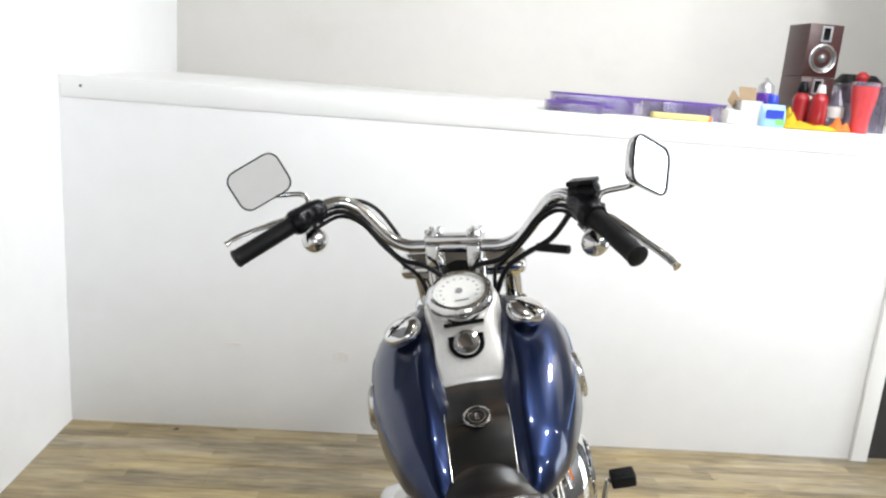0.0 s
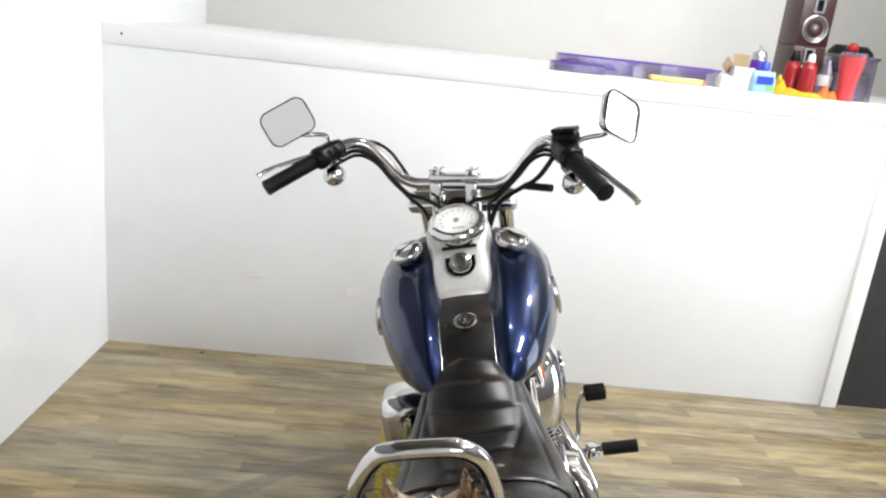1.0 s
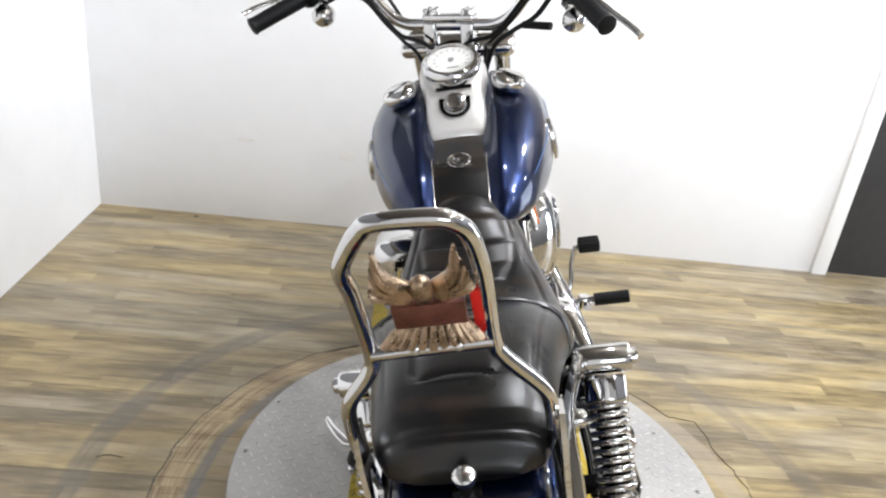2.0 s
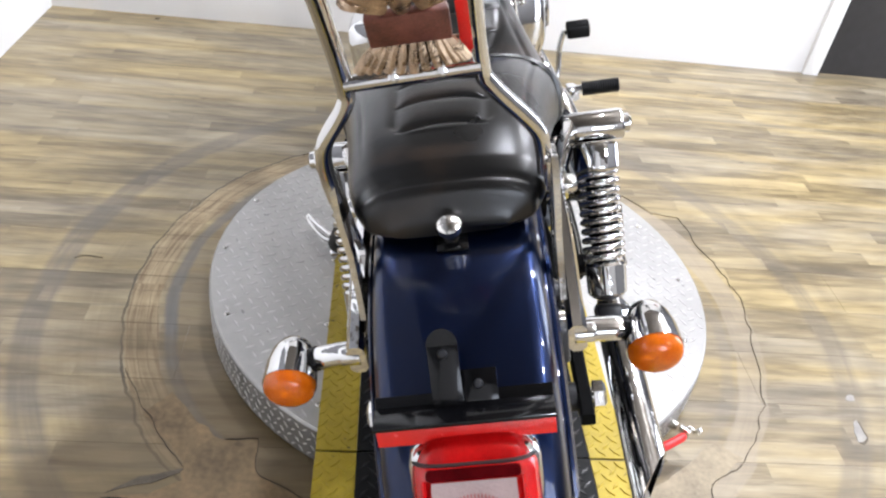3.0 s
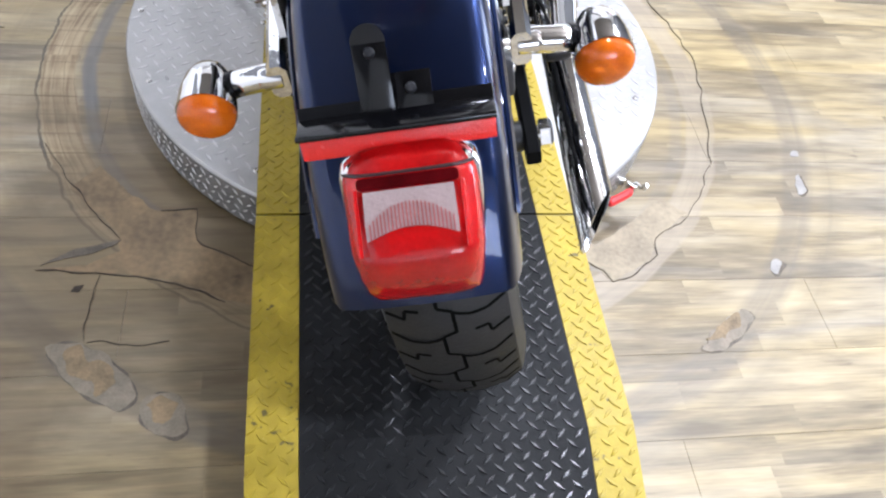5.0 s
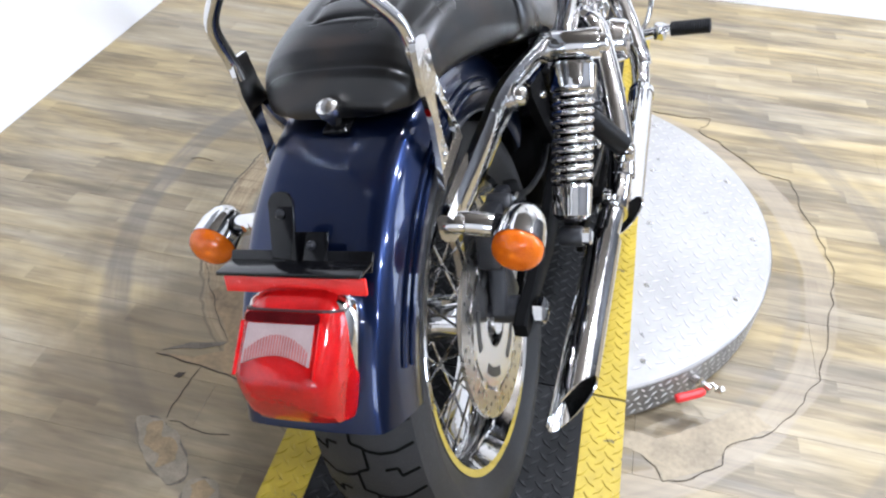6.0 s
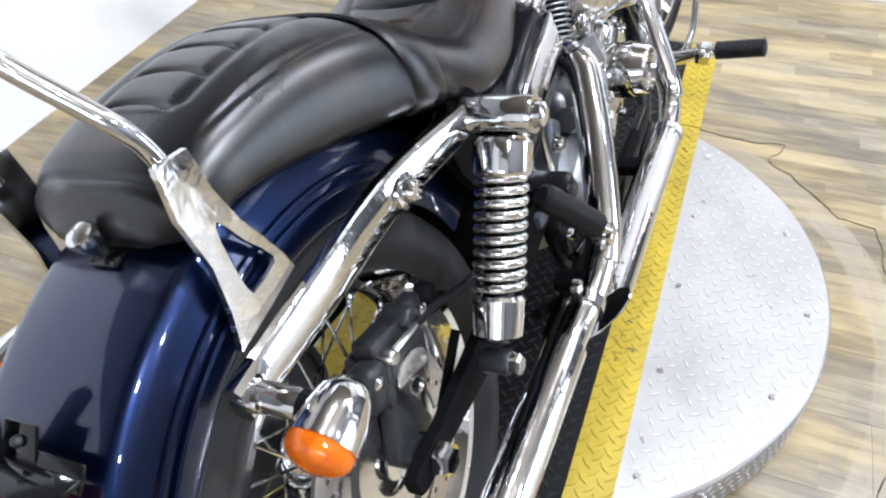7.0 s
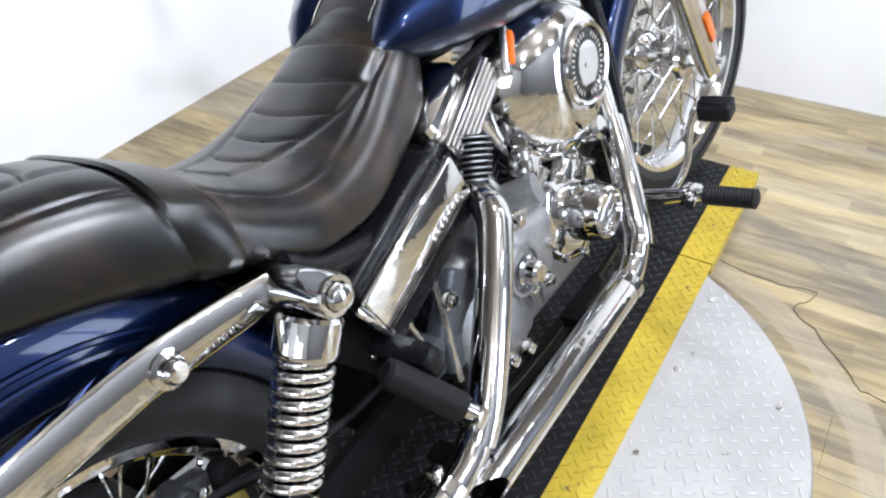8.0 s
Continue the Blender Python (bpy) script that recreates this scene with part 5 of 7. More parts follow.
for y in (0.186, 0.19, 0.224, 0.229):
    top, bot, w = smooth_interp(y, SY, ST), smooth_interp(y, SY, SB), smooth_interp(y, SY, SW)
    e = 0.0034 if y in (0.19, 0.224) else 0.0006
    ring = []
    for k in range(40):
        a = radians(-38 + 256 * k / 39)
        c, s_ = math.cos(a), math.sin(a)
        zm = bot + (top - bot) * 0.35
        x = (w + e) * math.copysign(abs(c) ** 0.62, c)
        z = zm + (top - zm + e) * abs(s_) ** 0.75 if s_ >= 0 else zm - (zm - bot + e) * abs(s_) ** 0.6
        ring.append((x, y, z))
    rings.append(ring)
loft(bm, rings, closed=False)
part("seat_strap", bm, LEATHER, seat, "black leather strap across the seat")
bm = B()
box(bm, (0.03, 0.06, 0.004), pose(0, -0.062, 0.648, 10), 0.001)
part("seat_bracket", bm, GLOSSBLACK, bike)
bm = B()
lathe(bm, ((0, 0.015), (0.008, 0.014), (0.0118, 0.0105), (0.0125, 0.004), (0.011, 0), (0.007, -0.014), (0, -0.014)), along((0, -0.088, 0.665), (0, -0.35, 1)), 16)
part("seat_knob", bm, CHROME_DULL, bike, "knurled chrome seat knob")

# ---- fuel tank ----
TY = (0.515, 0.53, 0.555, 0.6, 0.66, 0.72, 0.78, 0.84, 0.89, 0.94, 0.975, 0.992)
TT = (0.668, 0.695, 0.722, 0.752, 0.778, 0.8, 0.822, 0.842, 0.85, 0.846, 0.826, 0.79)
TB = (0.652, 0.648, 0.64, 0.627, 0.618, 0.614, 0.614, 0.62, 0.632, 0.655, 0.69, 0.74)
TW = (0.045, 0.075, 0.1, 0.128, 0.15, 0.168, 0.18, 0.184, 0.182, 0.168, 0.14, 0.09)


def tank_mid(y):
    return interp(y, (0.515, 0.53, 0.56, 0.6, 0.634, 0.73, 0.8, 0.9, 0.99), (0.65, 0.672, 0.702, 0.729, 0.744, 0.762, 0.79, 0.82, 0.78))


def tank_mesh():
    bm = B()
    rings = []
    for y in np.linspace(TY[0], TY[-1], 60):
        top, bot, w = smooth_interp(y, TY, TT), smooth_interp(y, TY, TB), smooth_interp(y, TY, TW)
        zm = bot + (top - bot) * 0.42
        ring = []
        for k in range(64):
            a = 2 * math.pi * k / 64
            c, s_ = math.cos(a), math.sin(a)
            x = w * math.copysign(abs(c) ** 0.8, c)
            z = zm + (top - zm) * abs(s_) ** 0.72 if s_ >= 0 else zm - (zm - bot) * abs(s_) ** 0.8
            if s_ > 0:
                z -= (top - tank_mid(y)) * math.exp(-((x / 0.06) ** 8))
            ring.append((x, y, z))
        rings.append(ring)
    loft(bm, rings)
    return bm


tank = part("fuel_tank", tank_mesh(), BLUE, bike, "glossy navy blue twin fuel tank", angle=70)


def tank_top(y):
    return tank_mid(y)


for s in (-1, 1):
    bm = B()
    lathe(bm, ((0.03, -0.012), (0.034, -0.004), (0.0345, 0.004), (0.032, 0.009), (0.026, 0.012), (0.014, 0.0145), (0, 0.015)), along((s * 0.108, 0.82, 0.842), (s * 0.3, -0.25, 1)), 40)
    cap = part("fuel_cap", bm, CHROME, tank, "domed chrome fuel cap")
    bm = B()
    lathe(bm, ((0, 0.006), (0.02, 0.0055), (0.026, 0.002), (0.027, -0.004), (0, -0.004)), along((s * 0.1825, 0.8, 0.72), (s, 0, 0.12)) @ Matrix.Diagonal((0.9, 1.6, 1, 1)), 32)
    part("tank_badge", bm, CHROME_DULL, tank, "oval chrome tank badge")
    # thin pale line along the flank: a reflected streak put in by colour
    bm = B()
    pts = []
    for y in np.linspace(0.62, 0.965, 40):
        top, bot, w = smooth_interp(y, TY, TT), smooth_interp(y, TY, TB), smooth_interp(y, TY, TW)
        zm = bot + (top - bot) * 0.42
        a = radians(17)
        pts.append((s * (w * math.cos(a) ** 0.8 + 0.0003), y, zm + (top - zm) * math.sin(a) ** 0.72 + 0.0003))
    tube(bm, pts, 0.0008, 6)
    part("flank_streak", bm, LIGHTBLUE, tank, "fine pale blue line painted as the flank's bright streak")


def strip_loft(y0, y1, n, half, lift, crown, drop):
    """A strap that follows the tank's crown."""
    rings = []
    for y in np.linspace(y0, y1, n):
        z, h = tank_top(y) + lift, half(y)
        ring = [(h * u, y, z - crown * u * u) for u in (-1, -0.9, -0.6, -0.3, 0, 0.3, 0.6, 0.9, 1)]
        rings.append(ring + [(h * u, y, z - crown * u * u - drop) for u in (1, 0, -1)])
    return rings


bm = B()
loft(bm, strip_loft(0.535, 0.745, 24, lambda y: 0.045 + 0.006 * (y - 0.48) / 0.26, 0.006, 0.003, 0.02))
strap = part("tank_strap", bm, LEATHER, tank, "black leather tank strap with chrome edging", angle=60)
for s in (-1, 1):
    bm = B()
    tube(bm, [(s * (0.046 + 0.006 * (y - 0.48) / 0.26), y, tank_top(y) + 0.0045) for y in np.linspace(0.538, 0.742, 20)], 0.001, 8)
    part("chrome_edging", bm, CHROME_DULL, strap)
bm = B()
ty = 0.634
bn = (tank_top(ty + 0.01) - tank_top(ty - 0.01)) / 0.02
bm_m = along((0, ty, tank_top(ty) + 0.0062), (0, -bn, 1))
lathe_ring(bm, ((0.022, 0), (0.022, 0.003), (0.02, 0.004), (0.018, 0.003), (0.018, 0)), bm_m, 40)
lathe_ring(bm, ((0.0145, 0), (0.0145, 0.0032), (0.012, 0.0032), (0.012, 0)), bm_m, 40)
box(bm, (0.005, 0.014, 0.003), bm_m @ pose(0, 0, 0.002), 0.001)
box(bm, (0.009, 0.003, 0.003), bm_m @ pose(0, -0.006, 0.002), 0.001)
part("round_badge", bm, CHROME, strap, "round chrome medallion")

# dash console
def con_z(y):
    return interp(y, (0.725, 0.745, 0.78, 0.83, 0.87, 0.9), (0.772, 0.792, 0.825, 0.868, 0.888, 0.88))


bm = B()
rings = []
for y, h in ((0.728, 0.054), (0.734, 0.057), (0.76, 0.058), (0.8, 0.057), (0.825, 0.061), (0.855, 0.067), (0.885, 0.063), (0.91, 0.048), (0.925, 0.02)):
    z = con_z(y)
    low = tank_top(min(y, 0.97)) - 0.02
    rings.append([(h * u, y, z - 0.004 * abs(u) ** 3 * 2 - (0.006 if abs(u) > 0.97 else 0)) for u in (-1, -0.94, -0.8, -0.5, 0, 0.5, 0.8, 0.94, 1)] + [(h * u * 1.04, y, low) for u in (1, 0, -1)])
loft(bm, rings)
console = part("dash_console", bm, SATIN, tank, "chrome dash console", angle=50)
gm = along((0, 0.845, 0.884), (0, -0.42, 1))
bm = B()
lathe(bm, ((0.03, -0.03), (0.055, -0.022), (0.06, -0.004), (0.0585, 0.004), (0.053, 0.01), (0.047, 0.011), (0.0455, 0.007)), gm, 56)
speedo = part("speedometer", bm, CHROME, console, "round speedometer with a pale dial")
bm = B()
lathe(bm, ((0.0458, 0.006), (0.02, 0.0062), (0, 0.0062)), gm, 48)
part("dial", bm, DIAL, speedo, "pale grey dial")
bm = B()
lathe(bm, ((0.0062, 0.0063), (0.006, 0.009), (0, 0.0095)), gm, 20)
box(bm, (0.024, 0.0035, 0.0006), gm @ pose(0.003, -0.026, 0.0068), 0)
for k in range(27):
    a = radians(-135 + 270 * k / 26)
    r = 0.041
    box(bm, (0.0009, 0.005 if k % 2 == 0 else 0.003, 0.0005), gm @ pose(r * math.sin(a), r * math.cos(a), 0.0066, 0, 0, -math.degrees(a)), 0)
for k in range(12):
    a = radians(-120 + 240 * k / 11)
    box(bm, (0.005, 0.003, 0.0005), gm @ pose(0.033 * math.sin(a), 0.033 * math.cos(a), 0.0066), 0)
part("dial_marking", bm, GREYINK, speedo, kind="stuff")
bm = B()
lathe(bm, ((0.0462, 0.0092), (0.03, 0.0102), (0, 0.0106)), gm, 48)
GLASS = bpy.data.materials.new("clear_glass")
GLASS.use_nodes = True
gp = GLASS.node_tree.nodes["Principled BSDF"]
gp.inputs["Transmission Weight"].default_value, gp.inputs["Roughness"].default_value, gp.inputs["IOR"].default_value = 1.0, 0.02, 1.1
gl = part("dial_glass", bm, GLASS, speedo)
gl.visible_shadow = False
bm = B()
cs = (con_z(0.78) - con_z(0.76)) / 0.02
box(bm, (0.07, 0.007, 0.005), pose(0.0, 0.8, con_z(0.8) + 0.0025, math.degrees(math.atan(cs))), 0.0015)
part("indicator_bar", bm, GLOSSBLACK, console)
bm = B()
im = along((0, 0.772, con_z(0.772) + 0.0005), (0, -cs, 1))
pts = [(0.03 * math.cos(a), 0.028 * math.sin(a)) for a in (math.pi * (1 + k / 16) for k in range(17))] + [(0.03, 0.016), (-0.03, 0.016)]
slab(bm, pts, 0.0025, im)
part("switch_recess", bm, GLOSSBLACK, console)
bm = B()
lathe(bm, ((0.023, 0.001), (0.0235, 0.006), (0.021, 0.01), (0.015, 0.012), (0.013, 0.011), (0.0, 0.0125)), im, 36)
sw = part("ignition_switch", bm, CHROME, console, "round chrome ignition cover")
bm = B()
box(bm, (0.014, 0.003, 0.002), im @ pose(0, -0.013, 0.012), 0.0005)
part("key_slot", bm, INK, sw)

# ---- engine ----
bm = B()
box(bm, (0.2, 0.26, 0.2), pose(0.0, 0.74, 0.28), 0.03, 4)
box(bm, (0.19, 0.19, 0.2), pose(0.0, 0.55, 0.28), 0.03, 4)
box(bm, (0.12, 0.1, 0.1), pose(0.06, 0.61, 0.35, 0), 0.02, 3)
lathe(bm, ((0, 0.04), (0.045, 0.038), (0.06, 0.03), (0.066, 0.0), (0, 0)), along((0.095, 0.52, 0.29), (1, 0, 0)), 32)
crank = part("crankcase", bm, ALLOY, bike, "cast alloy crankcase and gearbox")
for y, z in ((0.412, 0.345), (0.44, 0.3), (0.56, 0.35), (0.57, 0.24), (0.47, 0.22), (0.64, 0.4), (0.66, 0.37)):
    bm = B()
    lathe(bm, ((0, 0.016), (0.008, 0.015), (0.0105, 0.011), (0.0105, 0), (0, 0)), along((0.118, y, z), (1, 0, 0)), 10)
    part("case_bolt", bm, CHROME, crank)
bm = B()
lathe(bm, ((0, 0.03), (0.012, 0.029), (0.017, 0.024), (0.018, 0.01), (0.022, 0.008), (0.022, 0), (0, 0)), along((0.15, 0.588, 0.341), (1, 0, 0)), 20)
part("oil_cap", bm, CHROME, crank, "round chrome cap")
bm = B()
box(bm, (0.045, 0.05, 0.06), pose(0.13, 0.588, 0.345), 0.015, 3)
tube(bm, ((0.13, 0.6, 0.35), (0.13, 0.64, 0.38)), 0.017, 14)
part("starter_cover", bm, ALLOY, crank)
# gearbox and starter castings behind the cam cover
bm = B()
box(bm, (0.07, 0.12, 0.11), pose(0.115, 0.625, 0.345, -12), 0.024, 4)
box(bm, (0.06, 0.1, 0.1), pose(0.115, 0.55, 0.27, 18), 0.024, 4)
tube(bm, ((0.1, 0.64, 0.41), (0.15, 0.66, 0.425)), 0.022, 18)
tube(bm, ((0.13, 0.53, 0.38), (0.13, 0.66, 0.3)), 0.018, 16)
part("gearbox_cover", bm, ALLOY, crank, "rounded alloy gearbox cover")
bm = B()
box(bm, (0.03, 0.034, 0.09), pose(0.12, 0.462, 0.372, -38), 0.008, 3)
box(bm, (0.026, 0.03, 0.05), pose(0.125, 0.44, 0.315, -10), 0.007, 3)
box(bm, (0.02, 0.07, 0.024), pose(0.118, 0.415, 0.31), 0.006, 2)
tube(bm, ((0.1, 0.412, 0.345), (0.135, 0.412, 0.345)), 0.014, 16)
part("mount_bracket", bm, SLATE, crank, "blue-grey cast mount behind the gearbox")
bm = B()
for p0, p1, r in (((0.13, 0.38, 0.42), (0.14, 0.4, 0.33), 0.0035), ((0.128, 0.445, 0.42), (0.138, 0.43, 0.28), 0.0045)):
    tube(bm, (p0, p1), r, 8)
part("cable", bm, CHROME_DULL, crank)
bm = B()
for k in range(4):
    y0, z0 = 0.53 + 0.028 * k, 0.395 - 0.012 * k
    tube(bm, ((0.143, y0, z0), (0.147, y0 + 0.012, z0 - 0.05), (0.142, y0 + 0.016, z0 - 0.1)), 0.0035, 8)
lathe_ring(bm, ((0.03, 0), (0.038, 0), (0.036, 0.006), (0.031, 0.006)), along((0.149, 0.588, 0.341), (1, 0, 0)), 28)
part("case_rib", bm, ALLOY, crank)
for y, z in ((0.66, 0.34), (0.6, 0.3), (0.64, 0.29), (0.52, 0.24), (0.56, 0.23), (0.6, 0.41), (0.44, 0.4)):
    bm = B()
    lathe(bm, ((0, 0.014), (0.007, 0.013), (0.0095, 0.009), (0.0095, 0.002), (0.013, 0.002), (0.013, 0), (0, 0)), along((0.146, y, z), (1, 0, 0)), 12)
    part("case_bolt", bm, CHROME, crank)
# cam cover with the round timer cover
bm = B()
ol = [(-0.085, 0.03), (-0.06, 0.075), (-0.02, 0.07), (0.03, 0.085), (0.075, 0.05), (0.085, -0.01), (0.05, -0.06), (0.01, -0.085), (-0.05, -0.06), (-0.075, -0.02)]
cm = Matrix(((0, 0, 1, 0.1), (1, 0, 0, 0.765), (0, 1, 0, 0.325), (0, 0, 0, 1)))
big = crom([(x, y, 0) for x, y in ol] + [(ol[0][0], ol[0][1], 0)], 4)[:-1]
rings = []
for f, h in ((1.0, 0.0), (1.0, 0.022), (0.96, 0.03), (0.85, 0.034), (0.55, 0.036)):
    rings.append([cm @ Vector((p.x * f, p.y * f, h)) for p in big])
loft(bm, rings)
cover = part("cam_cover", bm, CHROME, crank, "chrome cam cover", angle=50)
bm = B()
lathe(bm, ((0.046, 0.0), (0.046, 0.03), (0.044, 0.036), (0.04, 0.05), (0.039, 0.054), (0.036, 0.057), (0.033, 0.056), (0.031, 0.05), (0, 0.05)), along((0.134, 0.772, 0.325), (1, 0, 0)), 40)
part("timer_cover", bm, CHROME, cover, "round chrome timer cover")
for x, y in ol:
    bm = B()
    lathe(bm, ((0, 0.012), (0.005, 0.011), (0.0065, 0.007), (0.0065, 0), (0, 0)), cm @ pose(x * 0.93, y * 0.93, 0.028), 10)
    part("cover_bolt", bm, CHROME, cover)
# tappet blocks
for y in (0.7, 0.83):
    bm = B()
    box(bm, (0.05, 0.05, 0.06), pose(0.1, y, 0.425, 0), 0.01, 2)
    for q in (-0.015, 0.015):
        lathe(bm, ((0, 0.02), (0.01, 0.02), (0.013, 0.015), (0.013, 0), (0, 0)), along((0.115, y + q, 0.45), (0.1, 0, 1)), 14)
    part("tappet_block", bm, CHROME, crank, "chrome tappet block")


def cylinder(cy, cz, lean, name):
    """A finned barrel, its head and its chrome rocker box; lean in degrees, + ahead."""
    m = Matrix.Translation((0.0, cy, cz)) @ Matrix.Rotation(radians(-lean), 4, "X")
    bm = B()
    tube(bm, (m @ Vector((0, 0, -0.02)), m @ Vector((0, 0, 0.13))), 0.058, 32)
    cyl = part(name, bm, ALLOY_DARK, bike, "finned cylinder with a chrome rocker box")

    def fin(z, thick, w, d, r, mt, parent):
        bm = B()
        rings = []
        for h, e in ((0, 0.0015), (thick * 0.3, 0), (thick * 0.7, 0), (thick, 0.0015)):
            rings.append([m @ Vector((x, y, z + h)) for x, y in rrect(w - e, d - e, r, 6)])
        loft(bm, rings)
        part("fin", bm, mt, parent)

    for k in range(11):
        fin(k * 0.0118, 0.0036, 0.165, 0.15, 0.05, ALLOY_DARK, cyl)
    bm = B()
    box(bm, (0.14, 0.12, 0.07), m @ pose(0, 0, 0.165), 0.01)
    head = part("cylinder_head", bm, ALLOY, cyl, "finned alloy cylinder head")
    for k in range(6):
        fin(0.134 + k * 0.012, 0.006, 0.18 - 0.006 * k, 0.16, 0.04, ALLOY, head)
    bm = B()
    rings = []
    for h, w, l in ((0.2, 0.19, 0.115), (0.212, 0.194, 0.118), (0.214, 0.186, 0.112), (0.232, 0.186, 0.112), (0.234, 0.19, 0.116), (0.246, 0.188, 0.114), (0.256, 0.165, 0.09), (0.26, 0.13, 0.06)):
        rings.append([m @ Vector((x, y, h)) for x, y in rrect(w, l, 0.024, 6)])
    loft(bm, rings)
    part("rocker_box", bm, CHROME, cyl, "polished chrome rocker box")
    bm = B()
    for q in (-0.018, 0.018):
        bm = B()
        a, b = m @ Vector((0.1, q, -0.03)), m @ Vector((0.088, q * 1.7, 0.2))
        tube(bm, (a, a.lerp(b, 0.3), a.lerp(b, 0.31), b), (0.012, 0.012, 0.009, 0.009), 14)
        part("pushrod_tube", bm, CHROME, cyl, "chrome pushrod tube")
    return cyl


cylinder(0.705, 0.37, -29, "rear_cylinder")
cylinder(0.82, 0.37, 24, "front_cylinder")
# ribbed chrome cover beside the rear head
bm = B()
hm = Matrix.Translation((0.098, 0.622, 0.555)) @ Matrix.Rotation(radians(-57), 4, "X")
box(bm, (0.024, 0.046, 0.135), hm, 0.008, 3)
for k in range(5):
    tube(bm, (hm @ Vector((0.0125, -0.018 + k * 0.009, -0.062)), hm @ Vector((0.0125, -0.018 + k * 0.009, 0.062))), 0.0036, 8)
part("head_bracket", bm, CHROME_DULL, bike, "ribbed satin bracket beside the rear head")

# ---- air cleaner ----
am = Matrix.Translation((0.075, 0.768, 0.53)) @ Matrix.Rotation(radians(90), 4, "Y")
bm = B()
rings = []
for h, f in ((0.0, 0.9), (0.012, 0.99), (0.02, 1.0), (0.034, 0.995), (0.048, 0.975), (0.061, 0.935), (0.073, 0.875), (0.083, 0.795), (0.09, 0.71), (0.0935, 0.65), (0.095, 0.6)):
    ring = []
    for k in range(48):
        a = 2 * math.pi * k / 48
        rx = 0.096 + 0.0025 * math.cos(3 * a + 0.7) + 0.016 * max(0, -math.sin(a)) ** 2 + 0.022 * max(0, math.cos(a)) ** 2 + 0.006 * math.cos(2 * a)
        ring.append(am @ Vector((rx * f * math.cos(a) - 0.01 * (h / 0.095), 0.034 * (h / 0.095) + rx * f * 1.02 * math.sin(a), h)))
    rings.append(ring)
loft(bm, rings)
air = part("air_cleaner", bm, CHROME, bike, "round polished chrome air cleaner cover", angle=60)
ac = am @ Matrix.Translation((-0.01, 0.034, 0.095))
bm = B()
lathe_ring(bm, ((0.056, -0.006), (0.057, 0.004), (0.054, 0.008), (0.05, 0.006), (0.048, -0.004)), ac, 56)
part("trim_ring", bm, CHROME, air, "chrome trim ring")
bm = B()
lathe_ring(bm, ((0.0485, -0.004), (0.0485, 0.002), (0.032, 0.003), (0.032, -0.004)), ac, 56)
ins = part("insert_ring", bm, GLOSSBLACK, air, "black insert ring with small lettering bars")
bm = B()
for k in range(34):
    a = 2 * math.pi * k / 34
    if (k % 17) in (15, 16):
        continue
    box(bm, (0.003, 0.007, 0.001), ac @ pose(0.0405 * math.cos(a), 0.0405 * math.sin(a), 0.0032, 0, 0, math.degrees(a) - 90), 0)
part("marking", bm, CHROME_DULL, ins, kind="stuff")
bm = B()
lathe(bm, ((0.032, -0.002), (0.031, 0.004), (0.022, 0.006), (0.012, 0.003), (0.007, 0.004), (0, 0.005)), ac, 40)
part("centre_cap", bm, CHROME, air)
bm = B()
lathe(bm, ((0.075, 0.0), (0.078, -0.004), (0.078, -0.03), (0.04, -0.05), (0, -0.05)), am, 40)
part("backing_plate", bm, ALLOY_DARK, air)
bm = B()
box(bm, (0.006, 0.014, 0.042), pose(0.128, 0.7, 0.604, -30, 0, 20), 0.002)
part("amber_reflector", bm, AMBER, bike, "orange side reflector")
bm = B()
box(bm, (0.01, 0.05, 0.06), pose(0.118, 0.705, 0.596, -30, 0, 20), 0.003)
tube(bm, ((0.05, 0.7, 0.58), (0.12, 0.7, 0.59)), 0.016, 14)
part("reflector_mount", bm, CHROME_DULL, bike)
# intake clutter between the cylinders
bm = B()
tube(bm, crom(((0.06, 0.76, 0.5), (0.09, 0.76, 0.46), (0.1, 0.72, 0.44), (0.05, 0.68, 0.42)), 5), 0.008, 10)
tube(bm, crom(((0.04, 0.62, 0.56), (0.08, 0.64, 0.6), (0.1, 0.7, 0.62), (0.06, 0.78, 0.62)), 5), 0.006, 8)
tube(bm, crom(((0.1, 0.86, 0.5), (0.13, 0.88, 0.44), (0.12, 0.86, 0.38), (0.12, 0.8, 0.37)), 5), 0.007, 8)
tube(bm, crom(((-0.06, 0.6, 0.6), (0.02, 0.62, 0.61), (0.08, 0.66, 0.63)), 5), 0.005, 8)
part("wiring_loom", bm, RUBBER, bike)
for y, z in ((0.665, 0.43), (0.672, 0.445), (0.8, 0.445)):
    bm = B()
    box(bm, (0.03, 0.025, 0.02), pose(0.12, y, z, 20), 0.004)
    part("fitting", bm, CHROME, bike)
bm = B()
tube(bm, crom(((0.13, 0.63, 0.4), (0.14, 0.66, 0.41), (0.14, 0.7, 0.43)), 4), 0.007, 10)
part("oil_line", bm, CHROME, bike)
bm = B()
lathe(bm, ((0, 0.03), (0.015, 0.03), (0.02, 0.024), (0.02, 0), (0, 0)), along((0.13, 0.84, 0.42), (1, 0.1, 0.3)), 20)
part("oil_filler", bm, CHROME, bike)

# horn in a rounded chrome cover on the left, between the cylinders
bm = B()
rings = []
for x, f in ((-0.1, 0.85), (-0.135, 0.97), (-0.165, 1.0), (-0.19, 0.97), (-0.201, 0.88), (-0.206, 0.7)):
    rings.append([(x, 0.775 + a * f, 0.48 + b * f) for a, b in rrect(0.12, 0.165, 0.035, 6)])
loft(bm, rings)
part("horn_cover", bm, CHROME, bike, "rounded chrome horn cover", angle=50)

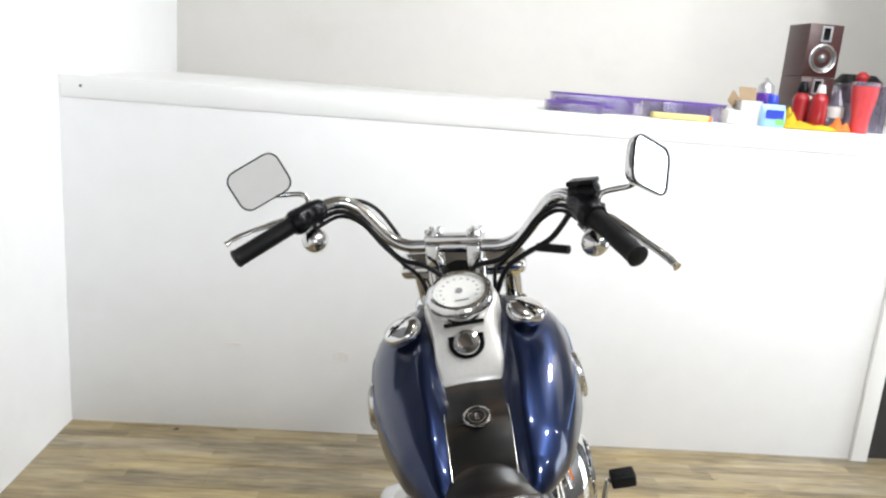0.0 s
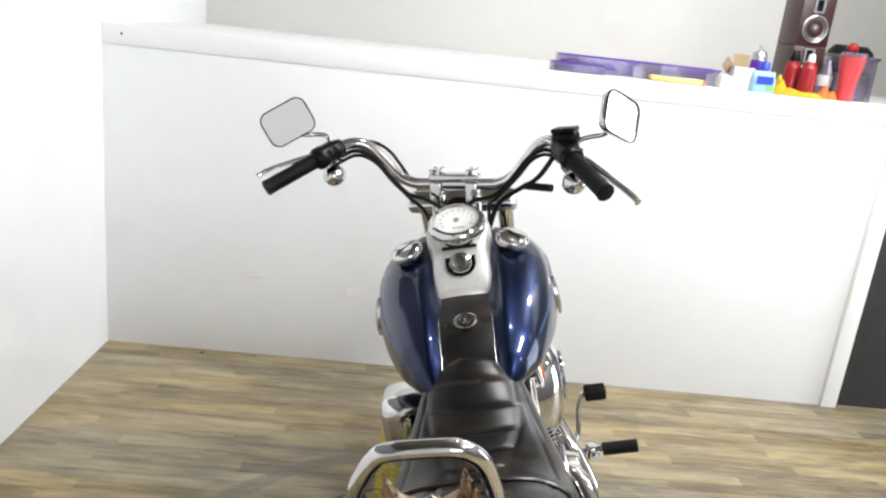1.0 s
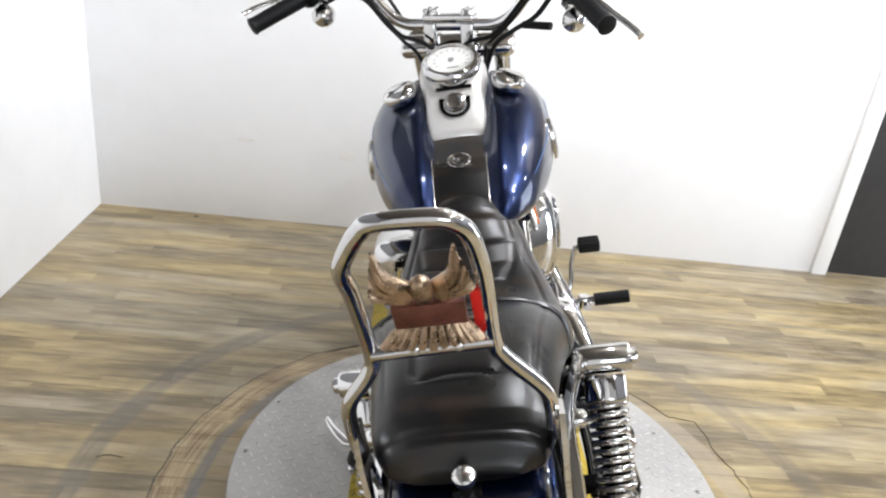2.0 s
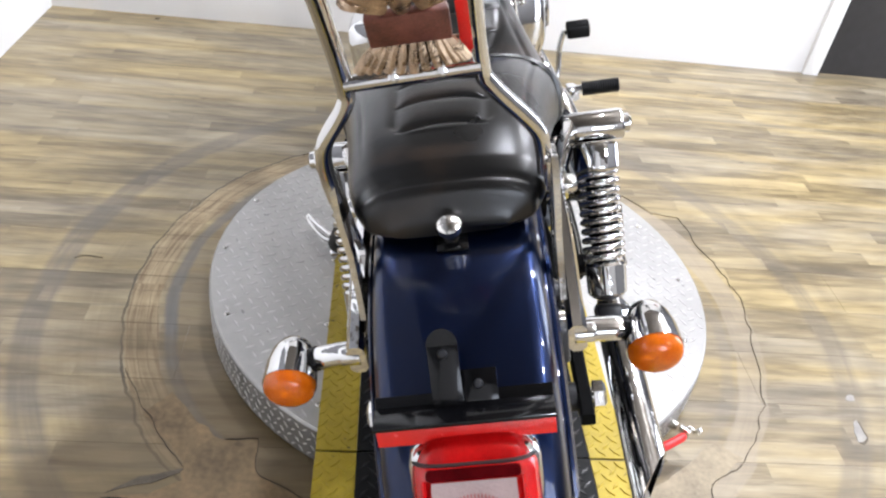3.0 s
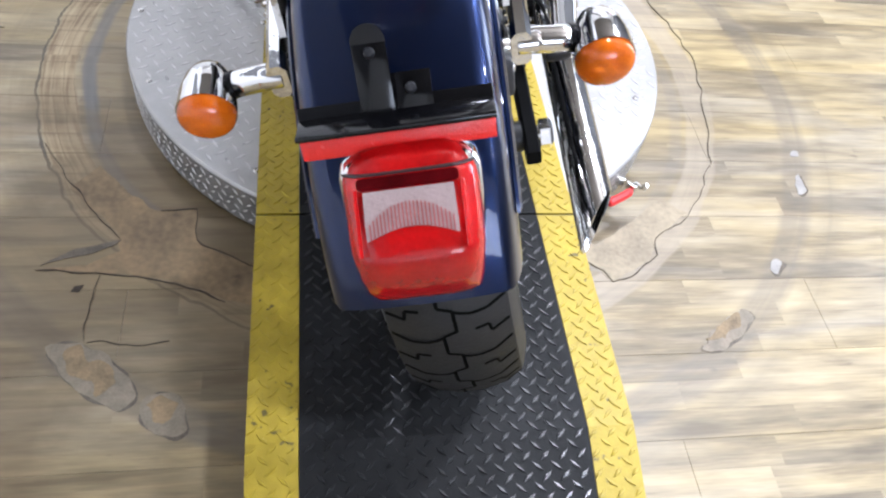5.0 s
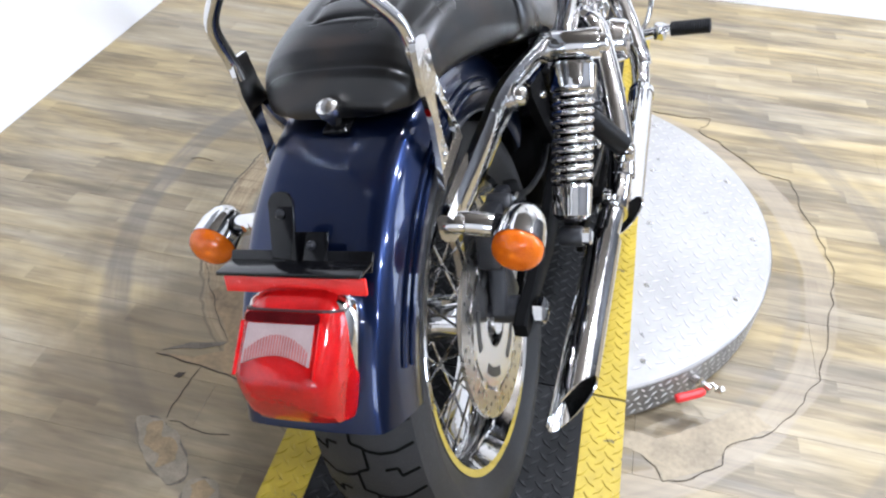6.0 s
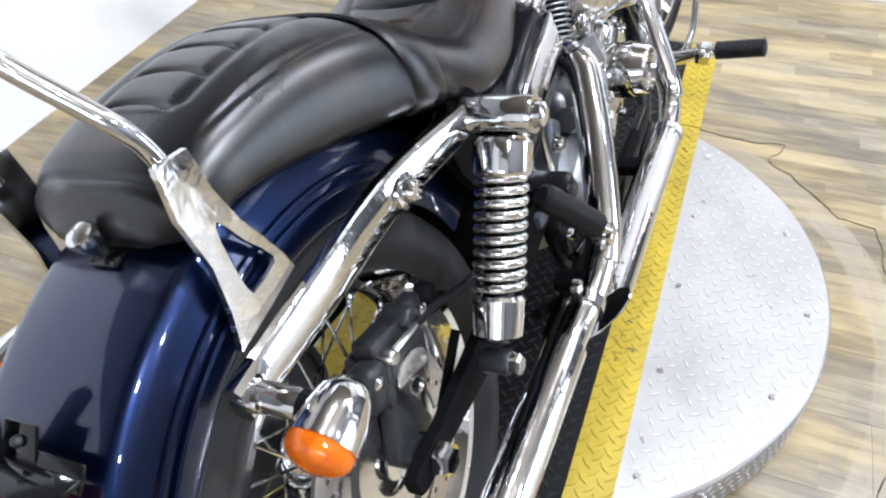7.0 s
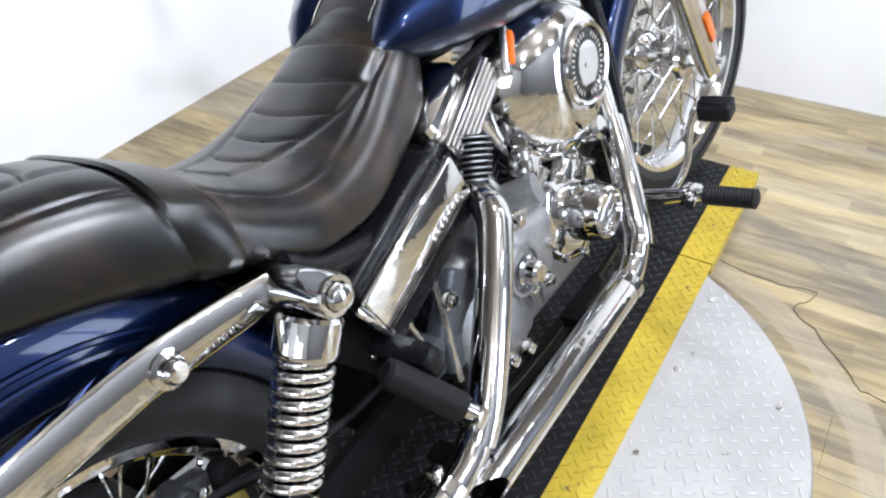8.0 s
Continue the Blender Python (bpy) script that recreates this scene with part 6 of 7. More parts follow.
# ---- battery side: chrome panel on a black box ----
bm = B()
bxm = Matrix.Translation((0.085, 0.43, 0.475)) @ Matrix.Rotation(radians(20), 4, "X")
box(bm, (0.1, 0.2, 0.12), bxm, 0.012, 3)
bat = part("battery_box", bm, PLASTIC, bike, "black battery box with a chrome panel")
bm = B()
box(bm, (0.014, 0.205, 0.062), bxm @ pose(0.054, 0.002, 0.012), 0.005, 3)
box(bm, (0.012, 0.012, 0.07), bxm @ pose(0.056, -0.102, 0.01, 10), 0.004)
pan = part("chrome_panel", bm, CHROME, bat, "chrome side panel with raised lettering bars")
bm = B()
for k in range(7):
    box(bm, (0.002, 0.0075, 0.011 if k in (0, 3) else 0.008), bxm @ pose(0.0615, 0.02 + k * 0.0095, -0.002, 12), 0.0006)
part("lettering_bar", bm, CHROME_DULL, pan, kind="stuff")
bm = B()
box(bm, (0.14, 0.16, 0.12), pose(-0.02, 0.42, 0.47, 20), 0.012)
box(bm, (0.12, 0.1, 0.1), pose(0.0, 0.36, 0.4), 0.012)
part("oil_tank", bm, MATTE, bike)

# ---- exhaust ----
EXH_R = crom(((0.08, 0.57, 0.455), (0.13, 0.558, 0.47), (0.157, 0.541, 0.459), (0.168, 0.523, 0.442), (0.189, 0.463, 0.386), (0.209, 0.385, 0.312), (0.212, 0.33, 0.272), (0.204, 0.27, 0.256), (0.2, 0.2, 0.252)), 6)
bm = B()
tube(bm, EXH_R, 0.0205, 20)
ex1 = part("rear_exhaust", bm, CHROME, bike, "chrome slash-cut drag pipe from the rear cylinder")
bm = B()
pts = [p for p in EXH_R if 0.345 < p.y < 0.55 and p.x > 0.145]
tube(bm, [p + Vector((0.003, 0, 0)) for p in pts], [0.019] + [0.0225] * (len(pts) - 1), 20)
part("heat_shield", bm, CHROME, ex1, "chrome heat shield")
bm = B()
S0, S1 = Vector((0.112, 0.6, 0.53)), Vector((0.126, 0.566, 0.466))
tube(bm, (S0, S1), [0.019, 0.014], 18)
sleeve = part("port_sleeve", bm, MATTE, ex1, "black finned sleeve over the exhaust port")
for k in range(10):
    bm = B()
    r = 0.0255 - 0.0009 * k
    lathe_ring(bm, ((0.014, -0.0011), (r, -0.0008), (r, 0.0008), (0.014, 0.0011)), along(S0.lerp(S1, 0.05 + 0.1 * k), S1 - S0), 24)
    part("sleeve_fin", bm, ALLOY, sleeve)
bm = B()
lathe_ring(bm, ((0.0215, -0.008), (0.0265, -0.008), (0.0265, 0.008), (0.0215, 0.008)), along((0.2045, 0.29, 0.2585), (0.02, -1, -0.1)), 28)
box(bm, (0.014, 0.016, 0.02), pose(0.2, 0.29, 0.286), 0.003)
part("pipe_clamp", bm, CHROME, ex1)


def slash_pipe(bm, a, b, r, cut, seg=28):
    """A hollow pipe from a to b whose mouth is cut aslant; cut: shift along the pipe across its width."""
    a, b = Vector(a), Vector(b)
    d = (b - a).normalized()
    side = Vector((1, 0, 0))
    side = (side - d * side.dot(d)).normalized()
    up = side.cross(d)
    if up.z < 0:
        up = -up
    rings = []
    for rr, t, cc in ((r, 0.0, 0), (r, 0.5, 0), (r, 1.0, 1), (r * 0.9, 1.0, 1), (r * 0.9, 0.6, 0)):
        ring = []
        for k in range(seg):
            q = 2 * math.pi * k / seg
            v = side * math.cos(q) + up * math.sin(q)
            ring.append(a + d * ((b - a).length * t + (cc * cut * math.cos(q))) + v * rr)
        rings.append(ring)
    loft(bm, rings, True, False)


bm = B()
slash_pipe(bm, (0.2, 0.22, 0.2525), (0.196, -0.085, 0.236), 0.0265, -0.042)
tip1 = part("muffler", bm, CHROME, ex1, "straight chrome muffler with a slash-cut end")
bm = B()
lathe(bm, ((0, 0), (0.0236, 0)), along((0.1965, -0.0, 0.24), (0, 1, 0.05)), 24)
part("bore", bm, INK, tip1)
EXH_F = crom(((0.06, 0.96, 0.5), (0.1, 0.945, 0.47), (0.138, 0.9, 0.41), (0.17, 0.86, 0.35), (0.196, 0.824, 0.288), (0.206, 0.806, 0.257), (0.21, 0.78, 0.234), (0.212, 0.745, 0.221), (0.213, 0.7, 0.218)), 6)
bm = B()
tube(bm, EXH_F, 0.0185, 20)
ex2 = part("front_exhaust", bm, CHROME, bike, "chrome slash-cut drag pipe from the front cylinder")
bm = B()
tube(bm, [p + Vector((0.003, 0, 0)) for p in EXH_F if 0.42 > p.z > 0.252], 0.0212, 20)
part("heat_shield", bm, CHROME, ex2, "chrome heat shield")
bm = B()
lathe_ring(bm, ((0.0205, -0.008), (0.026, -0.008), (0.026, 0.008), (0.0205, 0.008)), along((0.2135, 0.735, 0.22), (0, -1, -0.03)), 28)
part("pipe_clamp", bm, CHROME, ex2)
bm = B()
slash_pipe(bm, (0.213, 0.73, 0.2195), (0.226, 0.3, 0.238), 0.0245, -0.045)
tip2 = part("muffler", bm, CHROME, ex2, "straight chrome muffler with a slash-cut end")
bm = B()
lathe(bm, ((0, 0), (0.0218, 0)), along((0.223, 0.39, 0.2345), (0, 1, 0)), 24)
part("bore", bm, INK, tip2)
bm = B()
box(bm, (0.012, 0.5, 0.03), pose(0.15, 0.52, 0.2), 0.004)
box(bm, (0.06, 0.03, 0.02), pose(0.18, 0.34, 0.25), 0.004)
box(bm, (0.06, 0.03, 0.02), pose(0.18, 0.66, 0.21), 0.004)
tube(bm, crom(((0.13, 0.74, 0.16), (0.15, 0.6, 0.15), (0.15, 0.42, 0.17), (0.13, 0.3, 0.22)), 5), 0.008, 8)
part("exhaust_bracket", bm, MATTE, bike, "black exhaust brackets")

for pts, r_ in ((((0.165, 0.82, 0.19), (0.175, 0.66, 0.18), (0.178, 0.5, 0.185), (0.17, 0.36, 0.205)), 0.0075), (((0.15, 0.84, 0.215), (0.15, 0.7, 0.205), (0.152, 0.52, 0.21), (0.15, 0.42, 0.225)), 0.006), (((0.185, 0.7, 0.165), (0.19, 0.56, 0.16), (0.185, 0.4, 0.175)), 0.005)):
    bm = B()
    tube(bm, crom(pts, 6), r_, 10)
    part("frame_tube", bm, GLOSSBLACK, bike, "gloss black tube beside the pipes")
# black plates that carry the passenger pegs, and an added block for the dark gap behind them
for s in (-1, 1):
    bm = B()
    slab(bm, ((0.235, 0.545), (0.3, 0.56), (0.36, 0.5), (0.4, 0.43), (0.395, 0.37), (0.34, 0.355), (0.29, 0.42), (0.245, 0.49)), 0.014, Matrix(((0, 0, 1, 0.104 if s > 0 else -0.118), (1, 0, 0, 0), (0, 1, 0, 0), (0, 0, 0, 1))))
    pp = part("peg_plate", bm, MATTE, bike, "black steel plate behind the passenger peg")
    for y, z in ((0.29, 0.47), (0.33, 0.4)):
        bm = B()
        lathe(bm, ((0, 0.008), (0.004, 0.0075), (0.006, 0.004), (0.006, 0), (0, 0)), along((s * 0.118, y, z), (s, 0, 0)), 10)
        part("plate_bolt", bm, CHROME, pp)
# made-up block: hides the floor and keeps the gap as dark as shade
bm = B()
box(bm, (0.17, 0.12, 0.16), pose(0.0, 0.4, 0.3), 0.02, 3)
part("gap_block", bm, MATTE, bike, "added black block that fills the dark gap behind the peg plates")

# ---- foot rests and pedals ----


def peg(a, b, name, label, ribs=16):
    a, b = Vector(a), Vector(b)
    bm = B()
    n = ribs * 2
    pts, rr = [], []
    for k in range(n + 1):
        t = k / n
        pts.append(a.lerp(b, t))
        rr.append(0.0165 if k % 2 else 0.0148)
    rr[-1] = 0.012
    tube(bm, pts, rr, 16)
    return part(name, bm, RUBBER, bike, label)


for s in (1,):
    peg((s * 0.262, 0.945, 0.262), (s * 0.345, 0.938, 0.266), "front_footpeg", "ribbed black rubber footpeg on a chrome mount")
    bm = B()
    tube(bm, ((s * 0.12, 0.95, 0.24), (s * 0.2, 0.95, 0.25), (s * 0.235, 0.948, 0.258), (s * 0.262, 0.945, 0.262)), (0.014, 0.013, 0.011, 0.011), 14)
    box(bm, (0.022, 0.034, 0.03), pose(s * 0.236, 0.948, 0.258), 0.005)
    lathe(bm, ((0, 0.025), (0.007, 0.025), (0.009, 0.02), (0.009, -0.025), (0, -0.025)), along((s * 0.244, 0.945, 0.258), (0, 1, 0.1)), 12)
    part("footpeg_mount", bm, CHROME, bike, "chrome footpeg mount")
    bm = B()
    tube(bm, crom(((s * 0.185, 0.965, 0.235), (s * 0.2, 0.985, 0.25), (s * 0.215, 1.0, 0.285), (s * 0.222, 1.01, 0.34), (s * 0.235, 1.012, 0.378)), 5), 0.0062, 10)
    pd = part("brake_pedal", bm, CHROME, bike, "chrome foot lever with a black rubber pad")
    bm = B()
    box(bm, (0.052, 0.036, 0.03), pose(s * 0.265, 1.012, 0.378, 8), 0.006, 3)
    for k in (-1, 0, 1):
        box(bm, (0.048, 0.004, 0.003), pose(s * 0.265, 1.008 + 0.01 * k, 0.3945, 8), 0.001, 1)
    part("pedal_pad", bm, RUBBER, pd, "black rubber pad")
for s in (-1, 1):
    # folded passenger pegs
    bm = B()
    a, b = Vector((s * 0.184, 0.29, 0.428)), Vector((s * 0.222, 0.335, 0.352))
    tube(bm, (a - (b - a) * 0.04, a, a.lerp(b, 0.1), b), (0.011, 0.0155, 0.0165, 0.0165), 18)
    pg = part("passenger_footpeg", bm, RUBBER, bike, "folded black rubber passenger peg")
    bm = B()
    tube(bm, (b, b + (b - a).normalized() * 0.025), 0.009, 10)
    box(bm, (0.03, 0.025, 0.02), pose(s * 0.225, 0.345, 0.33, 20), 0.004)
    part("peg_clevis", bm, CHROME, pg)
    bm = B()
    box(bm, (0.09, 0.03, 0.04), pose(s * 0.155, 0.345, 0.4, 25), 0.008)
    part("peg_bracket", bm, PLASTIC, pg)

# ---- left side: primary case, belt guard, stand ----
bm = B()
rings = []
for x, f in ((-0.09, 1.0), (-0.15, 1.0), (-0.162, 0.96), (-0.168, 0.85)):
    ring = []
    for k in range(48):
        a = 2 * math.pi * k / 48
        c, s_ = math.cos(a), math.sin(a)
        rr = 0.1 if c < 0 else 0.085
        ring.append((x, 0.64 + 0.15 * math.copysign(abs(c) ** 0.6, c) + rr * 0.6 * c * f, 0.295 + rr * s_ * f))
    rings.append(ring)
loft(bm, rings)
prim = part("primary_cover", bm, CHROME, bike, "polished chrome primary cover", angle=60)
bm = B()
lathe(bm, ((0, 0.012), (0.05, 0.011), (0.056, 0.006), (0.057, 0), (0, 0)), along((-0.166, 0.53, 0.3), (-1, 0, 0)), 40)
part("derby_cover", bm, CHROME, prim)
bm = B()
box(bm, (0.04, 0.42, 0.012), pose(-0.11, 0.23, 0.4, 5), 0.004)
box(bm, (0.006, 0.42, 0.05), pose(-0.132, 0.23, 0.38, 5), 0.003)
part("belt_guard", bm, GLOSSBLACK, bike, "black belt guard")
bm = B()
lathe_ring(bm, ((0.1, -0.1), (0.1, -0.075), (0.09, -0.075), (0.09, -0.1)), Matrix.Translation(AX) @ XAX, 64)
lathe(bm, ((0, -0.085), (0.092, -0.085), (0.092, -0.08), (0, -0.08)), Matrix.Translation(AX) @ XAX, 40)
part("belt_sprocket", bm, ALLOY_DARK, bike)
bm = B()
foot = (-0.345, 0.69, 0.093)
tube(bm, crom(((-0.11, 0.6, 0.17), (-0.18, 0.63, 0.16), (-0.28, 0.66, 0.128), (-0.322, 0.675, 0.112)), 5), 0.011, 12)
tube(bm, crom(((-0.31, 0.672, 0.116), (-0.345, 0.69, 0.106), (-0.385, 0.745, 0.115), (-0.392, 0.77, 0.12), (-0.37, 0.735, 0.118), (-0.33, 0.685, 0.116)), 5), 0.0055, 8)
part("side_stand", bm, CHROME, bike, "chrome side stand resting on the plate")

# ---- front end, turned to the right ----
RAKE = 29
STEM = Vector((0, 1.0, 0.9))
SAX = Vector((0, -math.sin(radians(RAKE)), math.cos(radians(RAKE))))
STEER = Matrix.Translation(STEM) @ Matrix.Rotation(radians(-9), 4, SAX) @ Matrix.Translation(-STEM)
FAX = Vector((0, 1.43, 0.308))
wheel("front_wheel", FAX, 0.312, 0.05, 0.244, STEER, -0.06, 0.146, "narrow front tyre on a laced chrome rim", 32)


# the bars swing about a steeper line than the fork
BARS = Matrix.Translation(STEM) @ Matrix.Rotation(radians(-19.5), 4, Vector((0, -math.sin(radians(13)), math.cos(radians(13))))) @ Matrix.Translation(-STEM)


def F(p):
    return STEER @ Vector(p)


def S(p):
    return BARS @ Vector(p)


def axis_pt(h, x=0.0, off=0.0):
    """A point h up the steering axis from the stem, off ahead of it."""
    f = Vector((0, math.cos(radians(RAKE)), math.sin(radians(RAKE))))
    return STEM + SAX * h + f * off + Vector((x, 0, 0))


FD = -SAX
off_f = (FAX - STEM).dot(Vector((0, math.cos(radians(RAKE)), math.sin(radians(RAKE)))))
len_f = (FAX - STEM).dot(FD)
for s in (-1, 1):
    bm = B()
    tube(bm, (F(axis_pt(-0.05, s * 0.095, off_f)), F(axis_pt(-0.4, s * 0.095, off_f))), 0.0195, 20)
    fk = part("fork_tube", bm, CHROME, bike, "chrome fork tube")
    bm = B()
    tube(bm, [F(axis_pt(-h, s * 0.095, off_f)) for h in (0.33, 0.34, 0.36, len_f - 0.06, len_f + 0.005, len_f + 0.03, len_f + 0.036)], (0.024, 0.029, 0.03, 0.028, 0.027, 0.024, 0.016), 24)
    part("fork_slider", bm, CHROME_DULL, fk, "polished alloy fork slider")
    bm = B()
    q = F(axis_pt(-(len_f - 0.1), s * 0.095, off_f))
    box(bm, (0.006, 0.02, 0.07), STEER @ Matrix.Translation(STEER.inverted() @ q + Vector((s * 0.03, 0, 0))) @ Matrix.Rotation(radians(RAKE), 4, "X"), 0.002)
    part("amber_reflector", bm, AMBER, fk, "orange side reflector")
bm = B()
tube(bm, (F((-0.13, FAX.y, FAX.z)), F((0.13, FAX.y, FAX.z))), 0.011, 14)
part("front_axle", bm, CHROME, bike)
bm = B()
box(bm, (0.26, 0.06, 0.035), STEER @ Matrix.Translation(axis_pt(-0.065, 0, off_f * 0.75)) @ Matrix.Rotation(radians(RAKE), 4, "X"), 0.014, 3)
box(bm, (0.25, 0.055, 0.035), STEER @ Matrix.Translation(axis_pt(-0.2, 0, off_f * 0.75)) @ Matrix.Rotation(radians(RAKE), 4, "X"), 0.014, 3)
part("fork_clamp", bm, CHROME, bike, "chrome fork clamps")
bm = B()
tube(bm, (axis_pt(-0.02), axis_pt(-0.21)), 0.03, 20)
part("steering_head", bm, GLOSSBLACK, bike)
bm = B()
box(bm, (0.05, 0.03, 0.07), STEER @ pose(0.078, FAX.y - 0.13, FAX.z + 0.02, 10) @ pose(-0.156, 0, 0), 0.01)
part("front_caliper", bm, ALLOY_DARK, bike, "dark front brake caliper")
bm = B()
fender(bm, (0, FAX.y, FAX.z), 0.336, 0.064, -52, 92, 0.04, STEER, 36)
part("front_fender", bm, BLUE, bike, "glossy navy blue front fender", angle=50)
bm = B()
for s in (-1, 1):
    tube(bm, (F((s * 0.066, FAX.y - 0.02, FAX.z + 0.31)), F(axis_pt(-0.38, s * 0.09, off_f))), 0.007, 8)
part("fender_stay", bm, CHROME, bike)

# handlebar


def bar_pts(s):
    return [(0, 1.0, 0.935), (s * 0.06, 1.0, 0.935), (s * 0.1, 0.998, 0.937), (s * 0.135, 0.994, 0.954), (s * 0.165, 0.99, 0.988), (s * 0.19, 0.984, 1.018), (s * 0.216, 0.97, 1.033), (s * 0.24, 0.95, 1.032), (s * 0.265, 0.92, 1.02), (s * 0.3, 0.882, 1.0), (s * 0.36, 0.808, 0.966)]


bm = B()
left = [S(p) for p in crom(bar_pts(-1), 6)][::-1]
right = [S(p) for p in crom(bar_pts(1), 6)][1:]
tube(bm, left + right, 0.0128, 16)
bar = part("handlebar", bm, CHROME, bike, "wide chrome pullback handlebar")
bm = B()
for s in (-1, 1):
    c = BARS @ Matrix.Translation((s * 0.042, 1.0, 0.93))
    box(bm, (0.03, 0.04, 0.05), c @ pose(0, 0, -0.012), 0.006, 3)
    lathe(bm, ((0, -0.05), (0.017, -0.05), (0.017, 0.0), (0, 0.0)), c @ pose(0, 0, -0.02), 20)
box(bm, (0.115, 0.038, 0.016), BARS @ pose(0, 1.0, 0.951), 0.005, 3)
riser = part("riser", bm, CHROME, bar, "chrome handlebar riser clamp")
bm = B()
for x in (-0.05, -0.034, 0.034, 0.05):
    for y in (-0.013, 0.013):
        bm = B()
        lathe(bm, ((0, 0.014), (0.004, 0.013), (0.0055, 0.009), (0.0055, 0), (0, 0)), BARS @ pose(x, 1.0 + y, 0.957), 8)
        part("clamp_bolt", bm, CHROME, riser)


def grip_frame(s):
    a, b = S((s * 0.272, 0.912, 1.016)), S((s * 0.362, 0.805, 0.965))
    return a, b


for s in (-1, 1):
    a, b = grip_frame(s)
    d = (b - a).normalized()
    bm = B()
    n = 24
    tube(bm, [a.lerp(b, 0.14 + 0.86 * k / n) for k in range(n + 1)] + [b + d * 0.003], [0.0178 if k in (0, 1) else (0.0172 if k % 2 else 0.0166) for k in range(n)] + [0.0185, 0.014], 18)
    part("grip", bm, RUBBER, bar, "black rubber hand grip")
    # switch housing and lever perch
    bm = B()
    c = a + d * 0.002
    m = along(c, d)
    fwd = S((0, 2, 0)) - S((0, 1, 0))
    lathe(bm, ((0.014, -0.05), (0.018, -0.046), (0.021, -0.034), (0.0235, -0.024), (0.0235, -0.002), (0.025, 0.0), (0.0255, 0.016), (0.022, 0.024), (0.016, 0.026)), m, 24)
    box(bm, (0.04, 0.034, 0.036), m @ pose(0, 0, -0.012), 0.009, 3)
    sw = part("switch_housing", bm, PLASTIC, bar, "black switch housing with buttons")
    for q in (-0.028, -0.012, 0.006):
        bm = B()
        box(bm, (0.014, 0.01, 0.009), m @ pose(0.008 * (1 if q < 0 else -1), -0.023, q), 0.003)
        part("switch_button", bm, GLOSSBLACK, sw)
        bm = B()
        box(bm, (0.01, 0.014, 0.009), m @ pose(0.023, 0.006, q), 0.003)
        part("switch_button", bm, ALLOY_DARK, sw)
    bm = B()
    up = Vector((0, 0, 1))
    lv0 = c + fwd * 0.042 + up * 0.004
    lv1 = lv0.lerp(b + fwd * 0.07, 0.5) + fwd * (0.012 if s > 0 else 0.0) + up * (0.0 if s > 0 else 0.02)
    lv2 = b + fwd * 0.085 + d * (0.06 if s > 0 else 0.03) + up * (0.012 if s > 0 else 0.042)
    tube(bm, crom((lv0, lv1, lv2, lv2 + d * 0.035 - fwd * 0.004), 6), [0.008] * 3 + [0.0072] * 6 + [0.006] * 6 + [0.0055] * 2 + [0.0065, 0.0075], 12, flat=0.6)
    part("lever", bm, CHROME_DULL, bar, "polished alloy hand lever")
    bm = B()
    box(bm, (0.026, 0.04, 0.024), along(c + fwd * 0.026, d), 0.008, 3)
    if s > 0:
        box(bm, (0.054, 0.04, 0.03), Matrix.Translation(c + fwd * 0.03 + Vector((-0.008, 0, 0.03))) @ Matrix.Rotation(radians(-28), 4, "Z"), 0.012, 3)
        box(bm, (0.05, 0.037, 0.01), Matrix.Translation(c + fwd * 0.03 + Vector((-0.008, 0, 0.046))) @ Matrix.Rotation(radians(-28), 4, "Z"), 0.004, 3)
    part("lever_perch", bm, PLASTIC, bar, "black lever perch" if s < 0 else "black brake fluid reservoir")
    # front signals, small chrome bullets
    bm = B()
    sc = c + fwd * 0.03 + Vector((0, 0, -0.05 if s < 0 else -0.062))
    lathe(bm, ((0, -0.028), (0.013, -0.025), (0.022, -0.015), (0.0255, 0.0), (0.022, 0.015), (0.013, 0.025), (0, 0.028)), along(sc, fwd), 28)
    fs = part("front_signal", bm, CHROME, bar, "chrome bullet signal under the bar")
    bm = B()
    tube(bm, (sc + Vector((0, 0, 0.02)), c + fwd * 0.03), 0.007, 10)
    if s > 0:
        tube(bm, (sc + Vector((0, 0, 0.006)), sc - d * 0.05 + Vector((0, 0, 0.008))), 0.006, 10)
    part("signal_stem", bm, CHROME, fs)
    # mirrors
    bm = B()
    mc = Vector((-0.342, 1.0, 1.121)) if s < 0 else Vector((0.337, 0.79, 1.06))
    n_ = Vector((0.1, -1, 0.05)).normalized() if s < 0 else Vector((0.72, -0.68, 0.05)).normalized()
    upv = Vector((-0.36, 0, 1)) if s < 0 else Vector((0.5, 0.25, 1))
    xx = upv.cross(n_).normalized()
    yy = n_.cross(xx)
    m = Matrix(((xx.x, yy.x, n_.x, mc.x), (xx.y, yy.y, n_.y, mc.y), (xx.z, yy.z, n_.z, mc.z), (0, 0, 0, 1)))
    rings = []
    for h, f in ((-0.024, 0.45), (-0.02, 0.72), (-0.01, 0.93), (0.0, 1.0), (0.003, 1.0)):
        rings.append([m @ Vector((x * f, y * f, h)) for x, y in rrect(0.11, 0.082, 0.022, 6)])
    loft(bm, rings)
    mir = part("mirror", bm, CHROME, bar, "rounded rectangular chrome mirror")
    bm = B()
    frame_slab(bm, rrect(0.11, 0.082, 0.022, 6), rrect(0.104, 0.076, 0.019, 6), 0.003, m @ pose(0, 0, 0.0032))
    part("mirror_rim", bm, PLASTIC, mir)
    bm = B()
    slab(bm, rrect(0.1045, 0.0765, 0.019, 6), 0.001, m @ pose(0, 0, 0.0034))
    part("mirror_glass", bm, MIRROR, mir, "mirror glass")
    bm = B()
